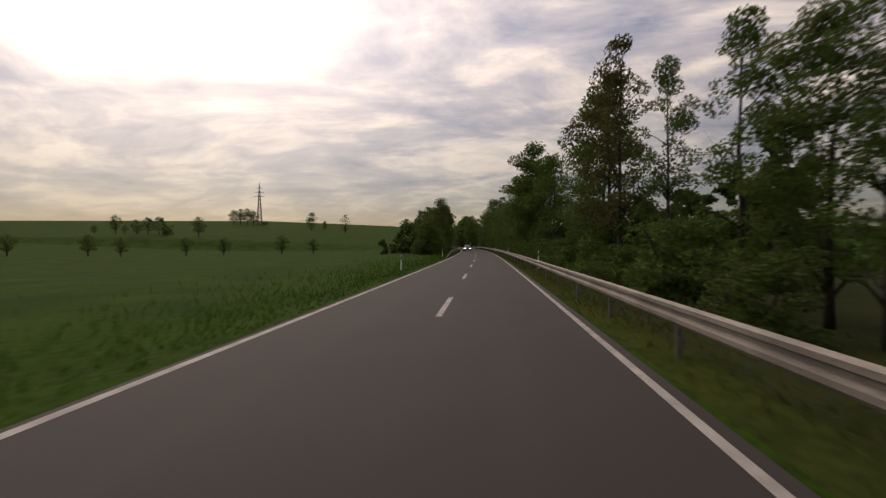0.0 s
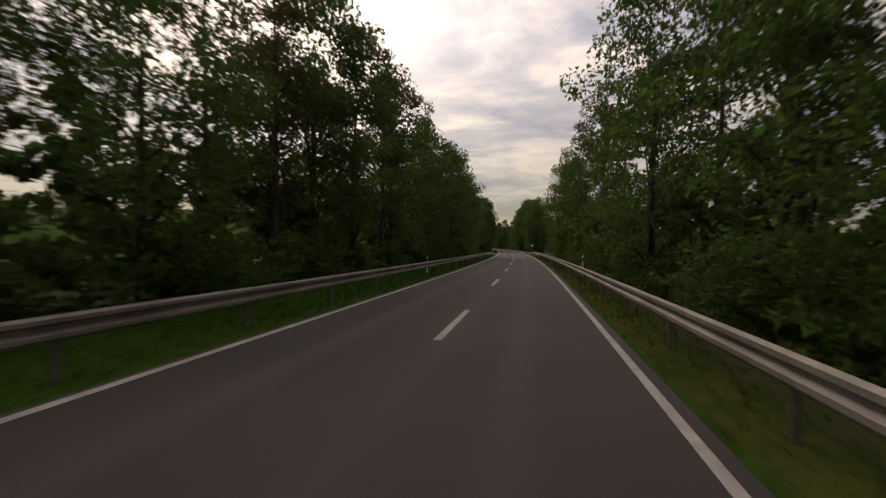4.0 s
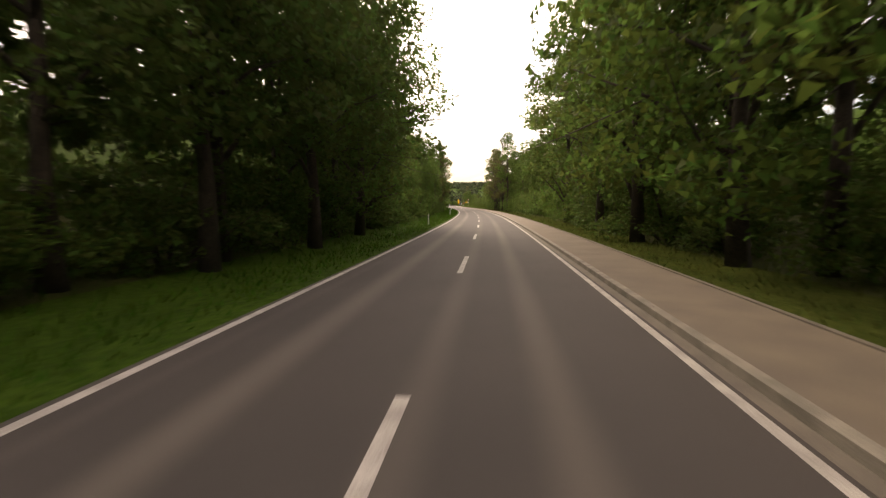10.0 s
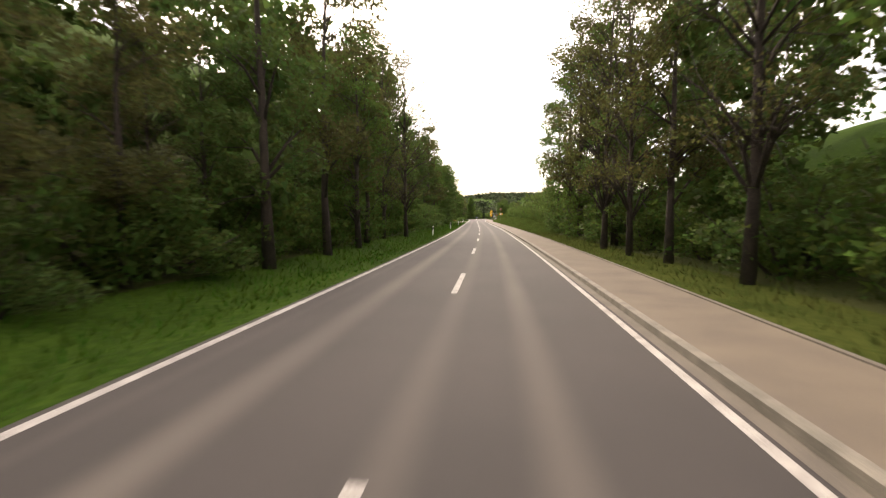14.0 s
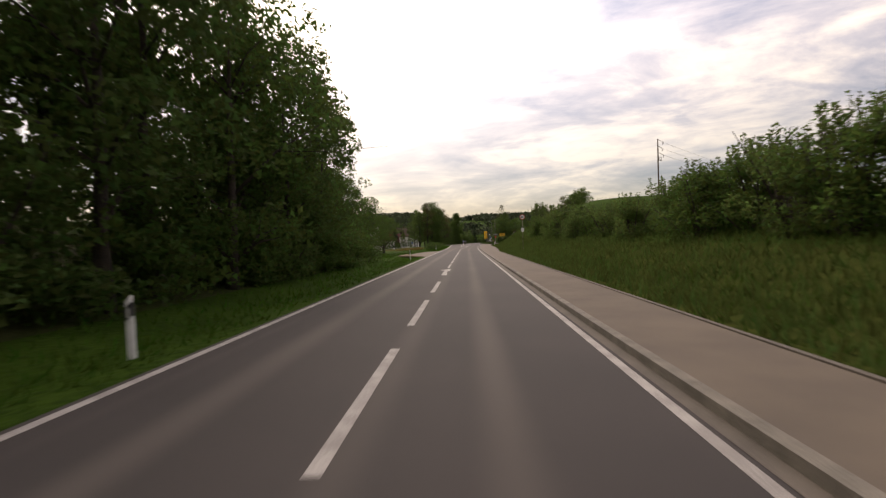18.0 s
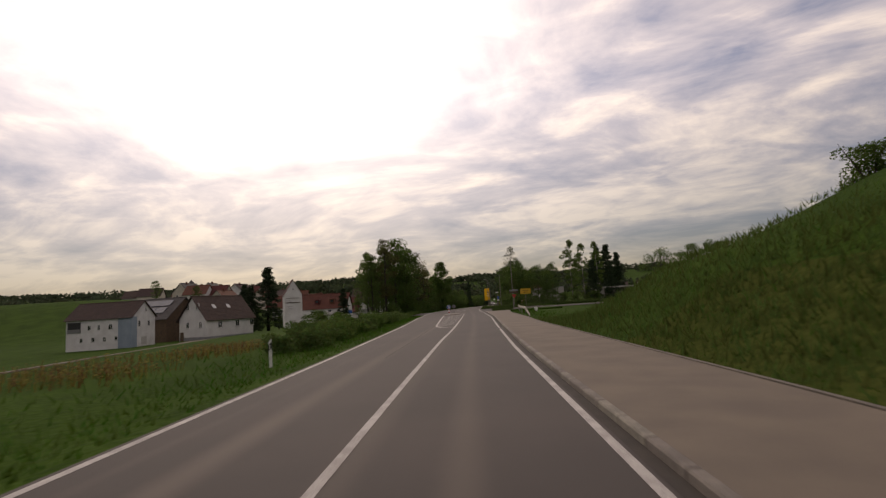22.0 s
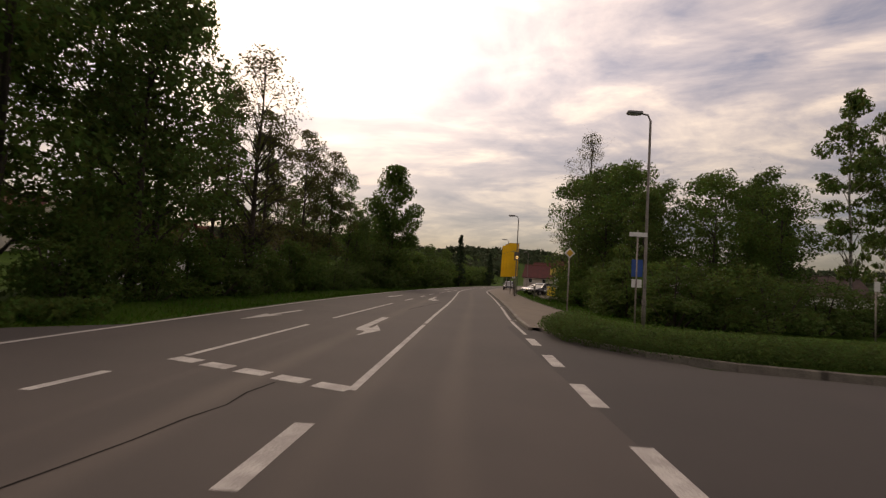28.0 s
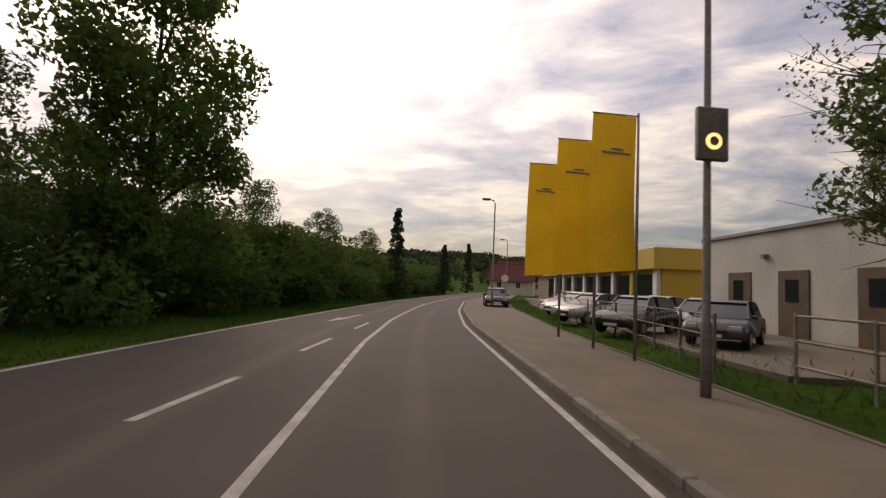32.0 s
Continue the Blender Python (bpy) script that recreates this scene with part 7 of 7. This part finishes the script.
def car(x, y, turn, paint_mat, label, estate=False, lights=False, k=1.0, z=0.02):
    e = thing("car", label, "car", Matrix.Translation((x, y, z)) @ Matrix.Rotation(turn, 4, "Z") @ Matrix.Diagonal((k, k, k, 1)), "cars")
    L, W = 4.3, 1.76
    side = [(-2.12, 0.32), (-2.15, 0.55), (-2.05, 0.74), (-1.2, 0.90), (-1.0, 0.93), (1.55, 0.95), (2.02, 0.92), (2.14, 0.62), (2.10, 0.34)]
    bm = bmesh.new()
    rows = []
    for q, inset in ((-1, 0.06), (-0.9, 0.0), (0.9, 0.0), (1, 0.06)):
        rows.append([bm.verts.new((q * W / 2, yy * (1 - inset * 0.3), zz - (inset if zz > 0.9 else 0))) for yy, zz in side])
    n = len(side)
    for a, b in zip(rows, rows[1:]):
        for i in range(n):
            bm.faces.new((a[i], a[(i + 1) % n], b[(i + 1) % n], b[i]))
    bm.faces.new(rows[0][::-1])
    bm.faces.new(rows[-1])
    part("body", bm, paint_mat, e, flat=False)
    back = 2.0 if estate else 1.75
    cab = [(-1.05, 0.93), (-0.25, 1.40), (0.2, 1.46), (1.1, 1.44), (back - 0.12 if estate else 1.45, 1.36 if estate else 1.28), (back, 0.95)]
    g, r = bmesh.new(), bmesh.new()
    ra = [g.verts.new((-0.78 + 0.16 * (zz - 0.93) / 0.5, yy, zz)) for yy, zz in cab]
    rb = [g.verts.new((0.78 - 0.16 * (zz - 0.93) / 0.5, yy, zz)) for yy, zz in cab]
    for i in range(len(cab) - 1):
        g.faces.new((ra[i], ra[i + 1], rb[i + 1], rb[i]))
    g.faces.new(ra)
    g.faces.new(rb[::-1])
    part("glasshouse", g, "pane", e, "dark glass")
    top = [(-0.30, 1.405), (0.2, 1.475), (1.1, 1.455), (1.50 if not estate else 1.88, 1.30 if not estate else 1.38)]
    qa = [r.verts.new((-0.64, yy, zz)) for yy, zz in top]
    qb = [r.verts.new((0.64, yy, zz)) for yy, zz in top]
    for i in range(3):
        r.faces.new((qa[i], qa[i + 1], qb[i + 1], qb[i]))
    solid(r, 0.03)
    part("roof", r, paint_mat, e)
    for sx in (-1, 1):
        p = bmesh.new()
        tube(p, [(sx * 0.80, -1.0, 0.93), (sx * 0.66, -0.28, 1.42)], [0.035, 0.035], 5)
        part("pillar", p, paint_mat, e)
        p = bmesh.new()
        tube(p, [(sx * 0.79, 0.35, 0.93), (sx * 0.655, 0.35, 1.46)], [0.04, 0.035], 5)
        part("pillar", p, "black", e)
        part("mirror", boxed(sx * 0.92 - 0.1, -0.72, 0.92, sx * 0.92 + 0.1, -0.58, 1.06, bevel=0.03), paint_mat, e)
        part("headlight", boxed(sx * 0.62 - 0.17, -2.15, 0.60, sx * 0.62 + 0.17, -2.06, 0.74, bevel=0.02), "headlight" if lights else "reflector", e)
        part("tail_light", boxed(sx * 0.70 - 0.12, 2.07, 0.64, sx * 0.70 + 0.12, 2.14, 0.84, bevel=0.02), "tail", e)
        for yy in (-1.32, 1.30):
            t = disc(bmesh.new(), (sx * 0.80, yy, 0.31), 0.31, 0.2, "X", 20)
            w = part("wheel", t, "tyre", e, "black tyre")
            part("rim", disc(bmesh.new(), (sx * 0.905, yy, 0.31), 0.19, 0.012, "X", 14), "rim", w)
    part("grille", boxed(-0.42, -2.17, 0.42, 0.42, -2.09, 0.60, bevel=0.01), "black", e)
    part("number_plate", boxed(-0.26, -2.19, 0.36, 0.26, -2.165, 0.46), "white", e, "pale plain plate")
    return e


x, y = place(131.0, -1.62)
car(x, y, -heading(131), "car_black", "dark hatchback with lit headlights in the oncoming lane", lights=True, z=0.0)
CARS = [(13.9, 803.0, -8, "car_black", True, "black car that faces the road at the row's end"), (15.6, 783.6, -52, "car_black", True, "black estate car on the dealer's yard"), (17.2, 780.4, -46, "car_grey", True, "dark grey estate car beside the fence"),
        (16.0, 788.8, -66, "car_silver", False, "silver hatchback on the dealer's yard"), (17.0, 793.6, -72, "car_white", False, "white car on the dealer's yard"), (18.4, 797.8, -72, "car_black", False, "black car on the dealer's yard"),
        (19.6, 802.0, -76, "car_red", False, "red car before the showroom"), (20.5, 790.5, -60, "car_white", False, "white car before the showroom"), (19.6, 785.2, -52, "car_silver", False, "silver car before the hall")]
for x, y, t, mt, est, lab in CARS:
    car(x, y, radians(t), mt, lab, est)


def fence(pts, h, label, rails=3, gap=2.0, mesh=False):
    e = thing("fence", label, "fence")
    for (xa, ya), (xb, yb) in zip(pts, pts[1:]):
        d = math.hypot(xb - xa, yb - ya)
        n = max(1, round(d / gap))
        for k in range(n):
            x, y = xa + (xb - xa) * k / n, ya + (yb - ya) * k / n
            part("post", boxed(x - 0.03, y - 0.03, -0.4, x + 0.03, y + 0.03, h, bevel=0.006), "steel_dark" if mesh else "steel", e)
        for r in range(rails):
            z = h * (0.18 + 0.78 * r / max(1, rails - 1))
            part("rail", tube(bmesh.new(), [(xa, ya, z), (xb, yb, z)], [0.018 if mesh else 0.03] * 2, 6), "steel_dark" if mesh else "steel", e)
        if mesh:
            for k in range(int(d / 0.25)):
                q = (k + 0.5) / int(d / 0.25)
                part("wire", tube(bmesh.new(), [(xa + (xb - xa) * q, ya + (yb - ya) * q, 0.05), (xa + (xb - xa) * q, ya + (yb - ya) * q, h * 0.95)], [0.006, 0.006], 4), "steel_dark", e)


fence([(13.3, 775.4), (14.2, 781), (15.2, 789), (16.8, 797)], 1.25, "grey wire fence along the dealer's yard", 3, 2.0, True)
fence([(14.3, 774.2), (13.75, 768.4)], 1.35, "low steel tube fence with three rails", 3, 2.2)


def banner():
    e = thing("banner", "yellow banner with dark lettering tied to the tube fence", "banner", Matrix.Translation((13.75, 768.9, 0.17)) @ Matrix.Rotation(radians(-84), 4, "Z"))
    part("cloth", boxed(-1.25, -0.06, 0.25, 1.25, -0.04, 1.15, bevel=0.004), "banner", e)
    part("emblem", disc(bmesh.new(), (-1.0, -0.066, 0.85), 0.13, 0.008), "white", e, "pale round emblem")
    part("emblem", disc(bmesh.new(), (-1.0, -0.072, 0.85), 0.08, 0.006), "red", e, "red round mark")
    for txt, z in (("Maimarkt", 0.76), ("Mannheim", 0.36)):
        c = bpy.data.curves.new("lettering", "FONT")
        c.body, c.size, c.extrude, c.align_x = txt, 0.42, 0.004, "LEFT"
        ob = new("lettering", c)
        dg = bpy.context.evaluated_depsgraph_get()
        me = bpy.data.meshes.new_from_object(ob.evaluated_get(dg))
        bpy.data.objects.remove(ob)
        o = part("lettering", me, "black", e, "dark lettering")
        o.matrix_basis = Matrix.Translation((-0.72, -0.065, z)) @ Matrix.Rotation(math.pi / 2, 4, "X")


banner()
